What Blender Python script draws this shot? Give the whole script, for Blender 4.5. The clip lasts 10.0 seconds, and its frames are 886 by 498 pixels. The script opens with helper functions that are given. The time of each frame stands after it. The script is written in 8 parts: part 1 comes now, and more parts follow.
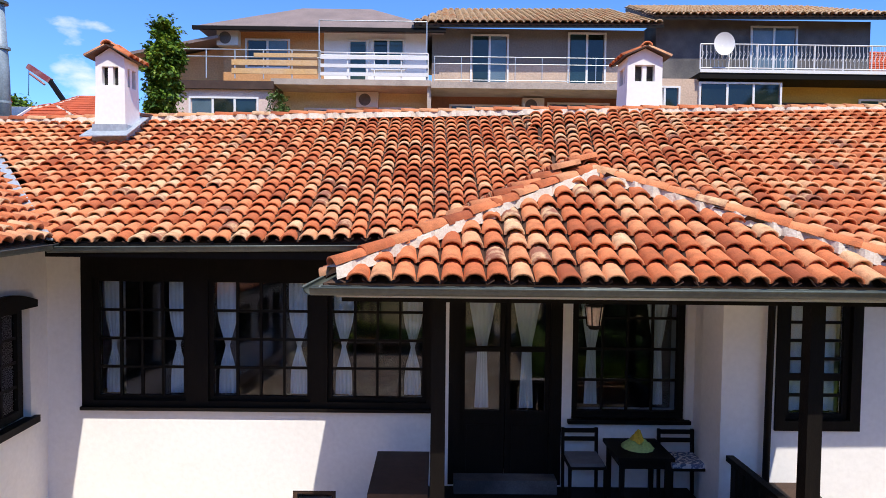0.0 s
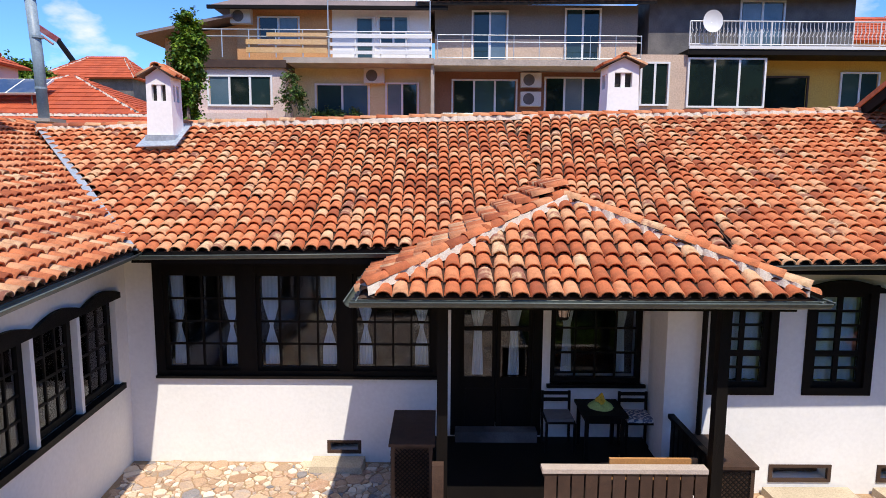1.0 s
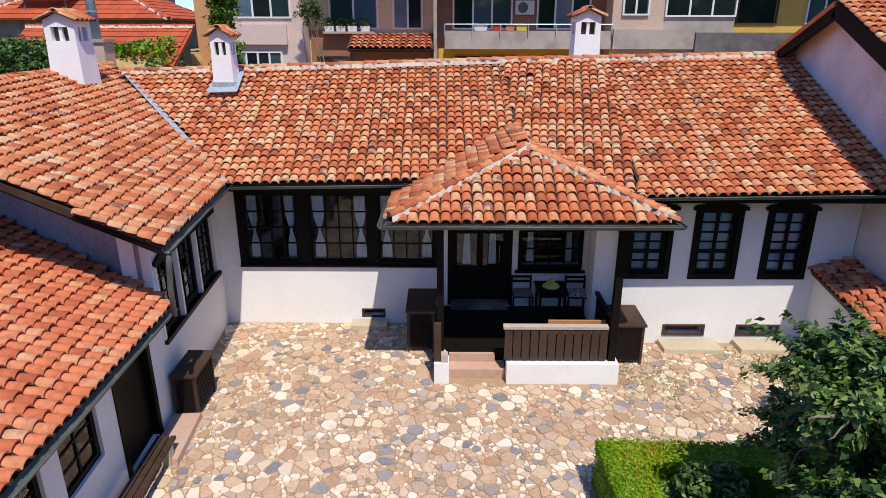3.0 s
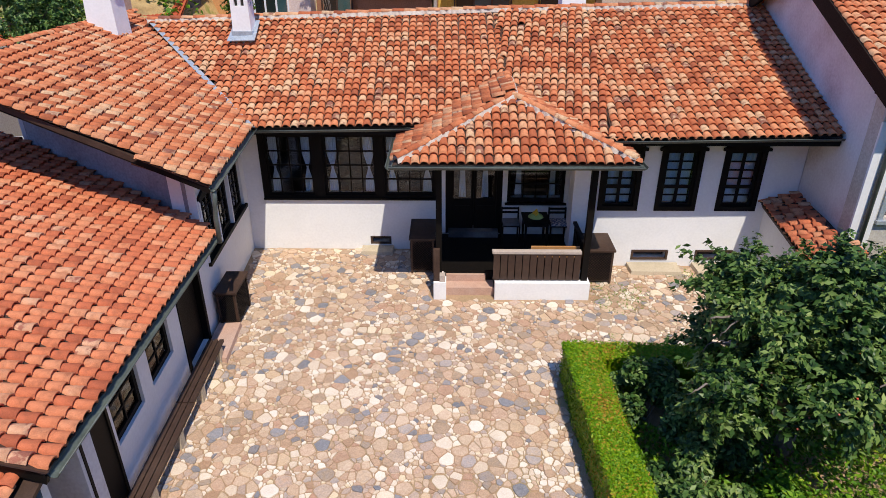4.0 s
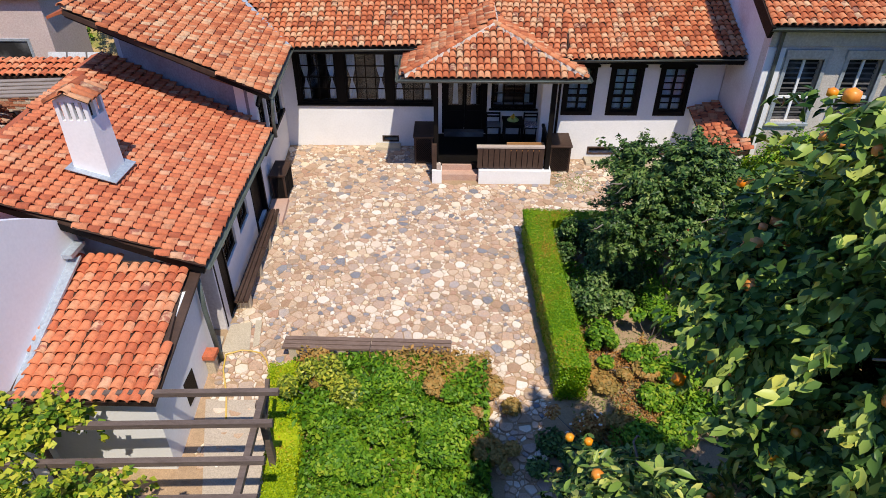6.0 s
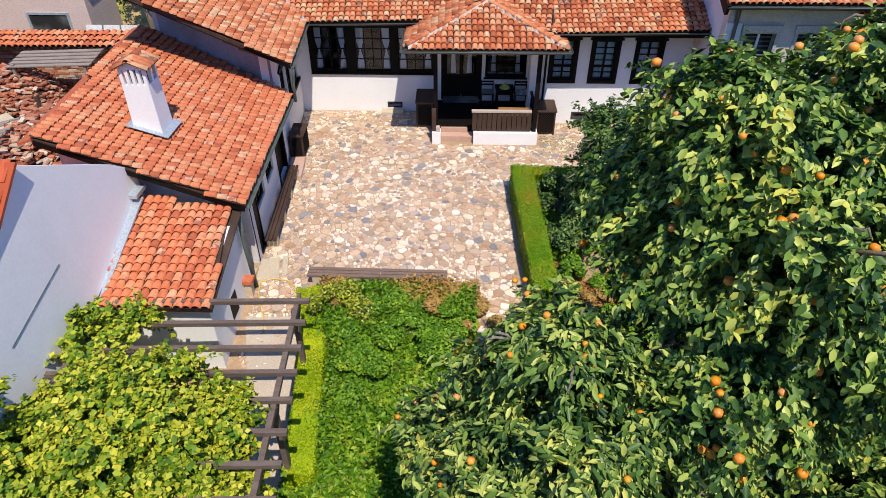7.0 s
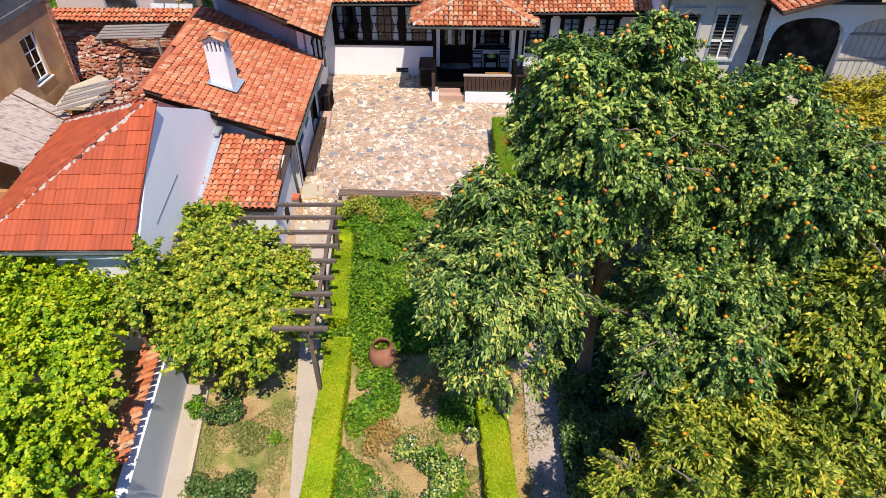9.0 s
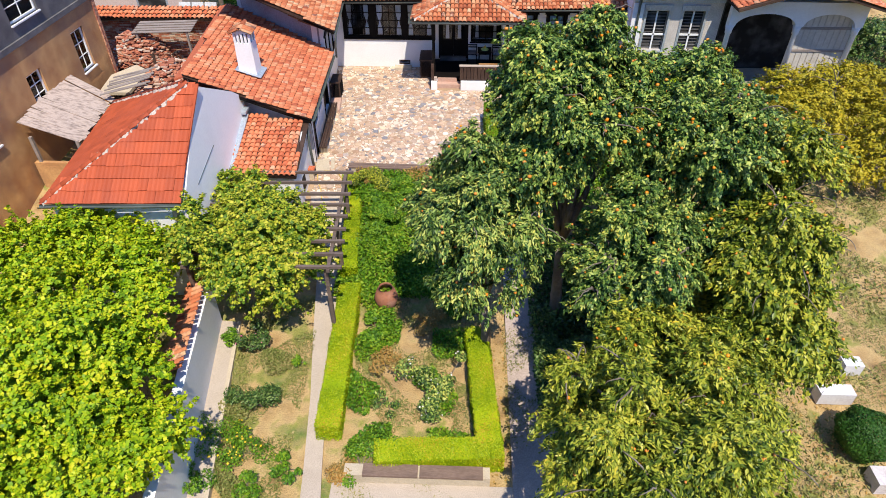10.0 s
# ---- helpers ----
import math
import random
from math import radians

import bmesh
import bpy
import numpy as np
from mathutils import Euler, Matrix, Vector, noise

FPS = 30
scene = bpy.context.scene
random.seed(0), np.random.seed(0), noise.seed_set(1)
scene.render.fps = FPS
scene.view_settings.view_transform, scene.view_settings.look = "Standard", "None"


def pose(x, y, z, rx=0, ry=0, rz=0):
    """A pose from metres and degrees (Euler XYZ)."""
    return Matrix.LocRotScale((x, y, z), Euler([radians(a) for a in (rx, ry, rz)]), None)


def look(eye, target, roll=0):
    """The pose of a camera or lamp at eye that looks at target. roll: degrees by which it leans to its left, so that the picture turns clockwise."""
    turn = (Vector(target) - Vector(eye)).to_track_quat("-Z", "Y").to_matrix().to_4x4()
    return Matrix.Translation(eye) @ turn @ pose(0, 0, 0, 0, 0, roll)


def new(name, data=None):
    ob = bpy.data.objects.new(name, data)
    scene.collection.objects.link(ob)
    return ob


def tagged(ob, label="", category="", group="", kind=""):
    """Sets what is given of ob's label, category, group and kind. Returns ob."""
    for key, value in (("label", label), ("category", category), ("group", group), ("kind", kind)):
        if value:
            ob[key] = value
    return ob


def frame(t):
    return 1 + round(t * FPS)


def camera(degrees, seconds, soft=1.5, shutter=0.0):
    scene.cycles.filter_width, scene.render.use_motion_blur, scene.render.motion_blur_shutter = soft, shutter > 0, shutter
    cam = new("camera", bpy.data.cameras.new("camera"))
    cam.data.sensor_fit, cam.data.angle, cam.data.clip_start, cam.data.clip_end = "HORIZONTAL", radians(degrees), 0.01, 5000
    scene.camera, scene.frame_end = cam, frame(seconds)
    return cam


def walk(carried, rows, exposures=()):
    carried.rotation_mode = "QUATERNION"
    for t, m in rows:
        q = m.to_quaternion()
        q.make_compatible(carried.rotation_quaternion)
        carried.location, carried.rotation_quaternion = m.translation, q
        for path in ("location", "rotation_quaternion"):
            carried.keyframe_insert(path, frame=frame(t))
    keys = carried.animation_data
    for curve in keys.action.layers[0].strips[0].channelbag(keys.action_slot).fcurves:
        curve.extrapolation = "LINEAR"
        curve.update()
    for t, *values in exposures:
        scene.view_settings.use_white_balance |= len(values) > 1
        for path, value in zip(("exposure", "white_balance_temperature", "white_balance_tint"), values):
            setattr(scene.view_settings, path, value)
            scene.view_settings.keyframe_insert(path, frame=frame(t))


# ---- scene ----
cam = camera(70.9, 10.0, soft=0.45)
PATH = [
    (0.0, -0.012, -0.140, 3.584, -0.43, -2.33, 0.65),
    (0.5, -0.014, -0.909, 4.015, -0.27, -4.86, 0.48),
    (1.0, -0.018, -1.736, 4.442, -0.13, -7.37, 0.37),
    (1.5, -0.001, -2.608, 4.889, -0.02, -9.95, 0.31),
    (2.0, 0.051, -3.480, 5.276, 0.12, -12.58, 0.28),
    (3.5, 0.149, -5.918, 6.479, 0.47, -22.91, 0.02),
    (4.0, 0.195, -6.798, 6.889, 0.51, -26.13, 0.03),
    (4.5, 0.243, -7.723, 7.289, 0.55, -29.14, 0.05),
    (5.0, 0.293, -8.700, 7.678, 0.60, -31.45, 0.08),
    (5.5, 0.345, -9.736, 8.063, 0.65, -33.11, 0.12),
    (7.0, 0.529, -13.142, 9.280, 0.88, -36.94, 0.22),
    (7.5, 0.609, -14.346, 9.741, 0.99, -38.25, 0.23),
    (8.0, 0.703, -15.574, 10.237, 1.13, -39.17, 0.23),
    (8.5, 0.816, -16.829, 10.760, 1.30, -39.37, 0.21),
    (9.0, 0.953, -18.136, 11.288, 1.50, -39.51, 0.17),
    (9.5, 1.120, -19.542, 11.776, 1.73, -39.49, 0.09),
    (10.0, 1.323, -21.130, 12.154, 2.00, -39.45, -0.01),
]
walk(cam, [(t, pose(x, y, z, 0, 0, yaw) @ pose(0, 0, 0, 90 + pitch, 0, 0) @ pose(0, 0, 0, 0, 0, roll)) for t, x, y, z, yaw, pitch, roll in PATH],
     [(0.0, 0.70), (1.0, 0.58), (2.0, 0.43), (3.5, 0.33), (5.0, 0.34), (7.0, 0.46), (10.0, 0.62)])

# ---- light ----
SUN = Vector((0.14, -0.43, 0.80)).normalized()
world = bpy.data.worlds.new("sky")
scene.world = world
world.use_nodes = True
wn = world.node_tree
sky = wn.nodes.new("ShaderNodeTexSky")
sky.sky_type, sky.sun_disc = 'NISHITA', False
sky.sun_elevation, sky.sun_rotation = math.asin(SUN.z), radians(160)
sky.air_density, sky.dust_density, sky.ozone_density, sky.altitude = 0.85, 0.0, 7.0, 1500.0
wn.nodes["Background"].inputs[1].default_value = 0.15
wc = wn.nodes.new("ShaderNodeTexCoord")
wm = wn.nodes.new("ShaderNodeMapping")
wm.inputs["Scale"].default_value = (1.0, 1.0, 2.2)
wm.inputs["Location"].default_value = (0.35, 0.1, 0.0)
wn.links.new(wc.outputs["Generated"], wm.inputs["Vector"])
wz = wn.nodes.new("ShaderNodeTexNoise")
wz.inputs["Scale"].default_value, wz.inputs["Detail"].default_value, wz.inputs["Roughness"].default_value = 5.5, 8.0, 0.55
wn.links.new(wm.outputs[0], wz.inputs["Vector"])
wr = wn.nodes.new("ShaderNodeValToRGB")
wr.color_ramp.elements[0].position, wr.color_ramp.elements[0].color = 0.57, (0, 0, 0, 1)
wr.color_ramp.elements[1].position, wr.color_ramp.elements[1].color = 0.68, (0.85, 0.85, 0.85, 1)
wn.links.new(wz.outputs["Fac"], wr.inputs[0])
wx = wn.nodes.new("ShaderNodeMix")
wx.data_type = 'RGBA'
wn.links.new(wr.outputs[0], wx.inputs["Factor"])
wt = wn.nodes.new("ShaderNodeMix")
wt.data_type, wt.blend_type = 'RGBA', 'MULTIPLY'
wt.inputs["Factor"].default_value = 1.0
wn.links.new(sky.outputs[0], wt.inputs["A"])
wt.inputs["B"].default_value = (0.76, 1.0, 1.26, 1)
wn.links.new(wt.outputs["Result"], wx.inputs["A"])
wx.inputs["B"].default_value = (4.6, 4.7, 5.0, 1)
wn.links.new(wx.outputs["Result"], wn.nodes["Background"].inputs[0])
sun_data = bpy.data.lights.new("sun", 'SUN')
sun_data.energy, sun_data.angle, sun_data.color = 3.6, radians(0.53), (1.0, 0.91, 0.77)
sun = new("sun", sun_data)
sun.matrix_world = look(SUN * 60, (0, 0, 0))

# ---- materials ----
def ramp(nt, stops, mode='LINEAR'):
    r = nt.nodes.new("ShaderNodeValToRGB")
    r.color_ramp.interpolation = mode
    while len(r.color_ramp.elements) < len(stops):
        r.color_ramp.elements.new(0.5)
    for e, (p, c) in zip(r.color_ramp.elements, stops):
        e.position, e.color = p, (*c, 1)
    return r


def material(name, stops, rough=0.8, scale=6.0, mix=0.35, bump=0.3, fine=40.0, vary='noise', metal=0.0, dirt=(0.5, 0.5, 0.5),
             dirt_scale=1.5, dirt_amount=0.25, bump_dist=0.01, stretch=(1, 1, 1), spec=0.5):
    """A surface with a colour range, coarse dirt and fine grain. vary: 'noise', or 'piece' where each piece takes its own colour."""
    m = bpy.data.materials.new(name)
    m.use_nodes = True
    nt = m.node_tree
    bs = nt.nodes["Principled BSDF"]
    co = nt.nodes.new("ShaderNodeTexCoord")
    geo = nt.nodes.new("ShaderNodeNewGeometry")
    mp = nt.nodes.new("ShaderNodeMapping")
    mp.inputs["Scale"].default_value = stretch
    nt.links.new(geo.outputs["Position"], mp.inputs["Vector"])

    def noise_node(s, detail=4.0):
        n = nt.nodes.new("ShaderNodeTexNoise")
        n.inputs["Scale"].default_value, n.inputs["Detail"].default_value = s, detail
        nt.links.new(mp.outputs[0], n.inputs["Vector"])
        return n
    n1, n2, n3 = noise_node(scale), noise_node(fine, 3.0), noise_node(dirt_scale, 5.0)
    r = ramp(nt, stops)
    if vary == 'piece':
        oi = nt.nodes.new("ShaderNodeObjectInfo")
        add = nt.nodes.new("ShaderNodeMath")
        add.operation = 'ADD'
        nt.links.new(oi.outputs["Random"], add.inputs[0])
        nt.links.new(geo.outputs["Random Per Island"], add.inputs[1])
        fr = nt.nodes.new("ShaderNodeMath")
        fr.operation = 'FRACT'
        nt.links.new(add.outputs[0], fr.inputs[0])
        sm = nt.nodes.new("ShaderNodeMath")
        sm.operation = 'MULTIPLY_ADD'
        nt.links.new(n1.outputs["Fac"], sm.inputs[0])
        sm.inputs[1].default_value = mix * 0.5
        nt.links.new(fr.outputs[0], sm.inputs[2])
        sh = nt.nodes.new("ShaderNodeMath")
        sh.operation = 'SUBTRACT'
        nt.links.new(sm.outputs[0], sh.inputs[0])
        sh.inputs[1].default_value = mix * 0.25
        nt.links.new(sh.outputs[0], r.inputs[0])
    else:
        nt.links.new(n1.outputs["Fac"], r.inputs[0])
    mx = nt.nodes.new("ShaderNodeMix")
    mx.data_type, mx.blend_type = 'RGBA', 'MIX'
    dr = ramp(nt, [(0.45, (0, 0, 0)), (0.75, (1, 1, 1))])
    nt.links.new(n3.outputs["Fac"], dr.inputs[0])
    dm = nt.nodes.new("ShaderNodeMath")
    dm.operation = 'MULTIPLY'
    nt.links.new(dr.outputs[0], dm.inputs[0])
    dm.inputs[1].default_value = dirt_amount
    nt.links.new(dm.outputs[0], mx.inputs["Factor"])
    nt.links.new(r.outputs[0], mx.inputs["A"])
    mx.inputs["B"].default_value = (*dirt, 1)
    ov = nt.nodes.new("ShaderNodeMix")
    ov.data_type, ov.blend_type = 'RGBA', 'OVERLAY'
    ov.inputs["Factor"].default_value = 0.42
    nt.links.new(mx.outputs["Result"], ov.inputs["A"])
    nt.links.new(n2.outputs["Fac"], ov.inputs["B"])
    nt.links.new(ov.outputs["Result"], bs.inputs["Base Color"])
    bs.inputs["Roughness"].default_value, bs.inputs["Metallic"].default_value = rough, metal
    bs.inputs["Specular IOR Level"].default_value = spec
    if bump:
        b = nt.nodes.new("ShaderNodeBump")
        b.inputs["Strength"].default_value, b.inputs["Distance"].default_value = bump, bump_dist
        nt.links.new(n2.outputs["Fac"], b.inputs["Height"])
        nt.links.new(b.outputs[0], bs.inputs["Normal"])
    return m


TILE = [(0.0, (0.330, 0.092, 0.045)), (0.12, (0.490, 0.142, 0.060)), (0.32, (0.605, 0.195, 0.084)), (0.55, (0.650, 0.245, 0.112)),
        (0.74, (0.660, 0.300, 0.155)), (0.88, (0.680, 0.375, 0.205)), (0.96, (0.700, 0.470, 0.280)), (1.0, (0.300, 0.125, 0.085))]
TILE2 = [(0.0, (0.420, 0.112, 0.055)), (0.15, (0.560, 0.155, 0.072)), (0.45, (0.640, 0.200, 0.092)), (0.75, (0.660, 0.245, 0.120)),
         (0.92, (0.670, 0.305, 0.165)), (0.98, (0.680, 0.390, 0.240)), (1.0, (0.400, 0.150, 0.100))]
mat_tile = material("old clay tile", TILE, 0.85, 9, 0.4, 0.45, 110, 'piece', dirt=(0.19, 0.07, 0.036), dirt_scale=11, dirt_amount=0.5, spec=0.2)
mat_tile2 = material("red clay tile", TILE2, 0.85, 9, 0.4, 0.45, 110, 'piece', dirt=(0.21, 0.068, 0.038), dirt_scale=11, dirt_amount=0.5, spec=0.2)
mat_tile_new = material("machine clay tile", [(0, (0.38, 0.065, 0.018)), (1, (0.50, 0.092, 0.028))], 0.75, 5, 0.3, 0.2, 90, 'piece', dirt=(0.3, 0.08, 0.05), dirt_amount=0.3)
# near-black: the shade between tiles is put into this colour
mat_pan = material("shade-dark gap", [(0, (0.022, 0.010, 0.006)), (1, (0.075, 0.030, 0.016))], 0.9, 12, bump=0.3, fine=90, dirt=(0.1, 0.08, 0.06))
mat_mortar = material("lime mortar", [(0, (0.52, 0.44, 0.36)), (1, (0.78, 0.71, 0.62))], 0.95, 14, bump=0.6, fine=70, dirt=(0.42, 0.33, 0.26), dirt_scale=5)
mat_white = material("white lime plaster", [(0, (0.82, 0.82, 0.83)), (1, (0.88, 0.88, 0.88))], 0.9, 2.5, bump=0.08, fine=18, dirt=(0.72, 0.71, 0.70), dirt_scale=0.9, dirt_amount=0.35, bump_dist=0.02)
mat_white_old = material("stained white plaster", [(0, (0.66, 0.64, 0.66)), (1, (0.82, 0.81, 0.83))], 0.9, 1.5, bump=0.35, fine=18, dirt=(0.44, 0.35, 0.34), dirt_scale=0.9, dirt_amount=0.65, bump_dist=0.02)
# stained plaster; the blue-grey base is the verge's shade painted in
mat_verge_shade = material("stained plaster in painted blue-grey shade", [(0, (0.26, 0.28, 0.34)), (1, (0.44, 0.46, 0.52))], 0.9, 1.6, bump=0.4, fine=22, dirt=(0.15, 0.11, 0.10), dirt_scale=0.9, dirt_amount=0.7)
mat_greystone = material("dark grey stone", [(0, (0.035, 0.035, 0.04)), (1, (0.075, 0.075, 0.08))], 0.8, 6, bump=0.4, fine=50)
mat_wood = material("black stained wood", [(0, (0.0035, 0.003, 0.003)), (1, (0.009, 0.007, 0.006))], 0.6, 8, bump=0.3, fine=60, dirt=(0.016, 0.012, 0.009), dirt_amount=0.25, stretch=(3, 3, 0.6), spec=0.15)
mat_brown = material("brown weathered wood", [(0, (0.026, 0.013, 0.008)), (1, (0.075, 0.038, 0.024))], 0.65, 10, bump=0.4, fine=70, dirt=(0.16, 0.10, 0.07), dirt_amount=0.3)
mat_rustwood = material("weathered red-brown wood", [(0, (0.10, 0.045, 0.022)), (1, (0.30, 0.155, 0.085))], 0.8, 9, bump=0.5, fine=60, dirt=(0.07, 0.04, 0.03), dirt_amount=0.5, stretch=(1, 4, 4))
mat_grey_wood = material("grey weathered wood", [(0, (0.20, 0.16, 0.14)), (1, (0.42, 0.36, 0.32))], 0.85, 9, bump=0.5, fine=60, dirt=(0.10, 0.08, 0.07), dirt_amount=0.5, stretch=(1, 4, 4))
mat_bleached = material("sun-bleached planks", [(0, (0.38, 0.29, 0.24)), (1, (0.60, 0.50, 0.44))], 0.85, 9, bump=0.5, fine=60, dirt=(0.08, 0.055, 0.05), dirt_scale=3, dirt_amount=0.75, stretch=(1, 4, 4))
mat_bench = material("sun bleached bench wood", [(0, (0.12, 0.07, 0.05)), (1, (0.30, 0.21, 0.16))], 0.8, 9, bump=0.5, fine=50, dirt=(0.06, 0.04, 0.03), dirt_amount=0.4, stretch=(1, 4, 4))
mat_rail = material("pale handrail wood", [(0, (0.40, 0.32, 0.27)), (1, (0.56, 0.48, 0.42))], 0.7, 8, bump=0.3, fine=60)
mat_honey = material("honey plywood", [(0, (0.42, 0.20, 0.07)), (1, (0.56, 0.29, 0.11))], 0.5, 6, bump=0.1, fine=50)
mat_gutter = material("weathered zinc gutter", [(0, (0.05, 0.065, 0.058)), (1, (0.13, 0.155, 0.14))], 0.45, 5, bump=0.15, fine=30, metal=0.0, dirt=(0.05, 0.05, 0.045), dirt_amount=0.5)
mat_flash = material("lead flashing", [(0, (0.36, 0.42, 0.48)), (1, (0.52, 0.58, 0.64))], 0.4, 4, bump=0.2, fine=20, metal=0.35)
mat_step = material("red stone step", [(0, (0.45, 0.27, 0.20)), (1, (0.60, 0.40, 0.31))], 0.85, 8, bump=0.4, fine=60)
mat_slab = material("pale stone slab", [(0, (0.46, 0.38, 0.27)), (1, (0.62, 0.53, 0.39))], 0.85, 6, bump=0.5, fine=45, dirt=(0.3, 0.25, 0.2))
# near-black stands in for the unlit depth behind openings
mat_dark = material("shade-black interior", [(0, (0.010, 0.010, 0.010)), (1, (0.020, 0.018, 0.016))], 0.9, 3, bump=0)
mat_curtain = material("white curtain", [(0, (0.84, 0.85, 0.85)), (1, (0.90, 0.90, 0.89))], 0.9, 8, bump=0.2, fine=60)
mat_soil = material("dry garden soil", [(0.25, (0.22, 0.13, 0.05)), (0.40, (0.47, 0.31, 0.13)), (0.52, (0.54, 0.38, 0.17)), (0.59, (0.30, 0.29, 0.07)), (0.72, (0.14, 0.20, 0.04))], 0.95, 1.3, bump=1.0, fine=30, dirt=(0.42, 0.30, 0.15), dirt_scale=4.5, dirt_amount=0.6, bump_dist=0.05)
mat_sand = material("sandy joint", [(0, (0.30, 0.195, 0.115)), (1, (0.50, 0.345, 0.215))], 0.95, 12, bump=0.7, fine=50, dirt=(0.28, 0.25, 0.11), dirt_scale=1.1, dirt_amount=0.5)
mat_concrete = material("concrete path", [(0, (0.40, 0.33, 0.26)), (1, (0.53, 0.45, 0.37))], 0.9, 3, bump=0.4, fine=40, dirt=(0.36, 0.30, 0.22))
STONE = [(0.00, (0.400, 0.245, 0.150)), (0.09, (0.560, 0.375, 0.250)), (0.18, (0.660, 0.490, 0.345)), (0.27, (0.470, 0.270, 0.180)), (0.36, (0.680, 0.510, 0.370)), (0.45, (0.540, 0.350, 0.230)),
         (0.54, (0.470, 0.360, 0.300)), (0.63, (0.660, 0.470, 0.300)), (0.71, (0.430, 0.370, 0.350)), (0.79, (0.600, 0.390, 0.260)), (0.87, (0.400, 0.290, 0.200)), (0.94, (0.300, 0.290, 0.310)), (1.00, (0.190, 0.190, 0.210))]
mat_stone = material("cobble stone", STONE, 0.8, 13, 0.22, 0.9, 45, 'piece', dirt=(0.36, 0.245, 0.155), dirt_scale=1.7, dirt_amount=0.45, bump_dist=0.012)
mat_stone_pale = material("pale cobble stone", [(0, (0.66, 0.52, 0.39)), (0.35, (0.78, 0.66, 0.53)), (0.7, (0.84, 0.75, 0.65)), (1, (0.74, 0.60, 0.40))], 0.8, 13, 0.3, 0.7, 45, 'piece', dirt=(0.50, 0.37, 0.25), dirt_scale=2.5, dirt_amount=0.35, bump_dist=0.012)


def glass_material(name, tint=(0.9, 0.95, 1.0), rough=0.03):
    m = bpy.data.materials.new(name)
    m.use_nodes = True
    nt = m.node_tree
    bs = nt.nodes["Principled BSDF"]
    tr = nt.nodes.new("ShaderNodeBsdfTransparent")
    tr.inputs[0].default_value = (*tint, 1)
    gl = nt.nodes.new("ShaderNodeBsdfGlossy")
    gl.inputs["Roughness"].default_value = rough
    fr = nt.nodes.new("ShaderNodeFresnel")
    fr.inputs[0].default_value = 1.5
    mx = nt.nodes.new("ShaderNodeMixShader")
    nt.links.new(fr.outputs[0], mx.inputs[0])
    nt.links.new(tr.outputs[0], mx.inputs[1])
    nt.links.new(gl.outputs[0], mx.inputs[2])
    nt.links.new(mx.outputs[0], nt.nodes["Material Output"].inputs[0])
    return m


mat_glass = glass_material("window glass")


def leaf_material(name, stops, rough=0.5):
    m = bpy.data.materials.new(name)
    m.use_nodes = True
    nt = m.node_tree
    bs = nt.nodes["Principled BSDF"]
    geo = nt.nodes.new("ShaderNodeNewGeometry")
    n = nt.nodes.new("ShaderNodeTexNoise")
    n.inputs["Scale"].default_value = 1.3
    nt.links.new(geo.outputs["Position"], n.inputs["Vector"])
    a = nt.nodes.new("ShaderNodeMath")
    a.operation = 'MULTIPLY_ADD'
    nt.links.new(geo.outputs["Random Per Island"], a.inputs[0])
    a.inputs[1].default_value = 0.6
    b = nt.nodes.new("ShaderNodeMath")
    b.operation = 'MULTIPLY_ADD'
    nt.links.new(n.outputs["Fac"], b.inputs[0])
    b.inputs[1].default_value, b.inputs[2].default_value = 0.8, -0.2
    nt.links.new(b.outputs[0], a.inputs[2])
    r = ramp(nt, stops)
    nt.links.new(a.outputs[0], r.inputs[0])
    nt.links.new(r.outputs[0], bs.inputs["Base Color"])
    bs.inputs["Roughness"].default_value = rough
    bs.inputs["Specular IOR Level"].default_value = 0.24
    tl = nt.nodes.new("ShaderNodeBsdfTranslucent")
    nt.links.new(r.outputs[0], tl.inputs[0])
    mx = nt.nodes.new("ShaderNodeMixShader")
    mx.inputs[0].default_value = 0.08
    nt.links.new(bs.outputs[0], mx.inputs[1])
    nt.links.new(tl.outputs[0], mx.inputs[2])
    nt.links.new(mx.outputs[0], nt.nodes["Material Output"].inputs[0])
    return m


mat_leaf_a = leaf_material("dark green leaf", [(0.05, (0.007, 0.024, 0.004)), (0.43, (0.046, 0.105, 0.022)), (0.72, (0.165, 0.250, 0.060)), (1, (0.36, 0.42, 0.14))], 0.4)
mat_leaf_b = leaf_material("green leaf", [(0.08, (0.009, 0.034, 0.006)), (0.34, (0.055, 0.118, 0.028)), (0.57, (0.195, 0.300, 0.055)), (0.80, (0.52, 0.55, 0.135)), (0.94, (0.60, 0.52, 0.08)), (1, (0.76, 0.40, 0.02))], 0.38)
mat_leaf_d = leaf_material("deep green leaf", [(0.08, (0.008, 0.034, 0.006)), (0.34, (0.055, 0.122, 0.027)), (0.58, (0.190, 0.298, 0.050)), (0.80, (0.51, 0.55, 0.120)), (0.94, (0.62, 0.53, 0.06)), (1, (0.78, 0.40, 0.02))], 0.4)
mat_leaf_c = leaf_material("olive leaf", [(0.08, (0.020, 0.046, 0.004)), (0.34, (0.105, 0.160, 0.014)), (0.58, (0.32, 0.36, 0.034)), (0.84, (0.56, 0.52, 0.060)), (1, (0.72, 0.46, 0.02))], 0.38)
mat_leaf_y = leaf_material("yellow olive leaf", [(0, (0.14, 0.15, 0.01)), (0.45, (0.40, 0.35, 0.02)), (1, (0.62, 0.46, 0.03))])
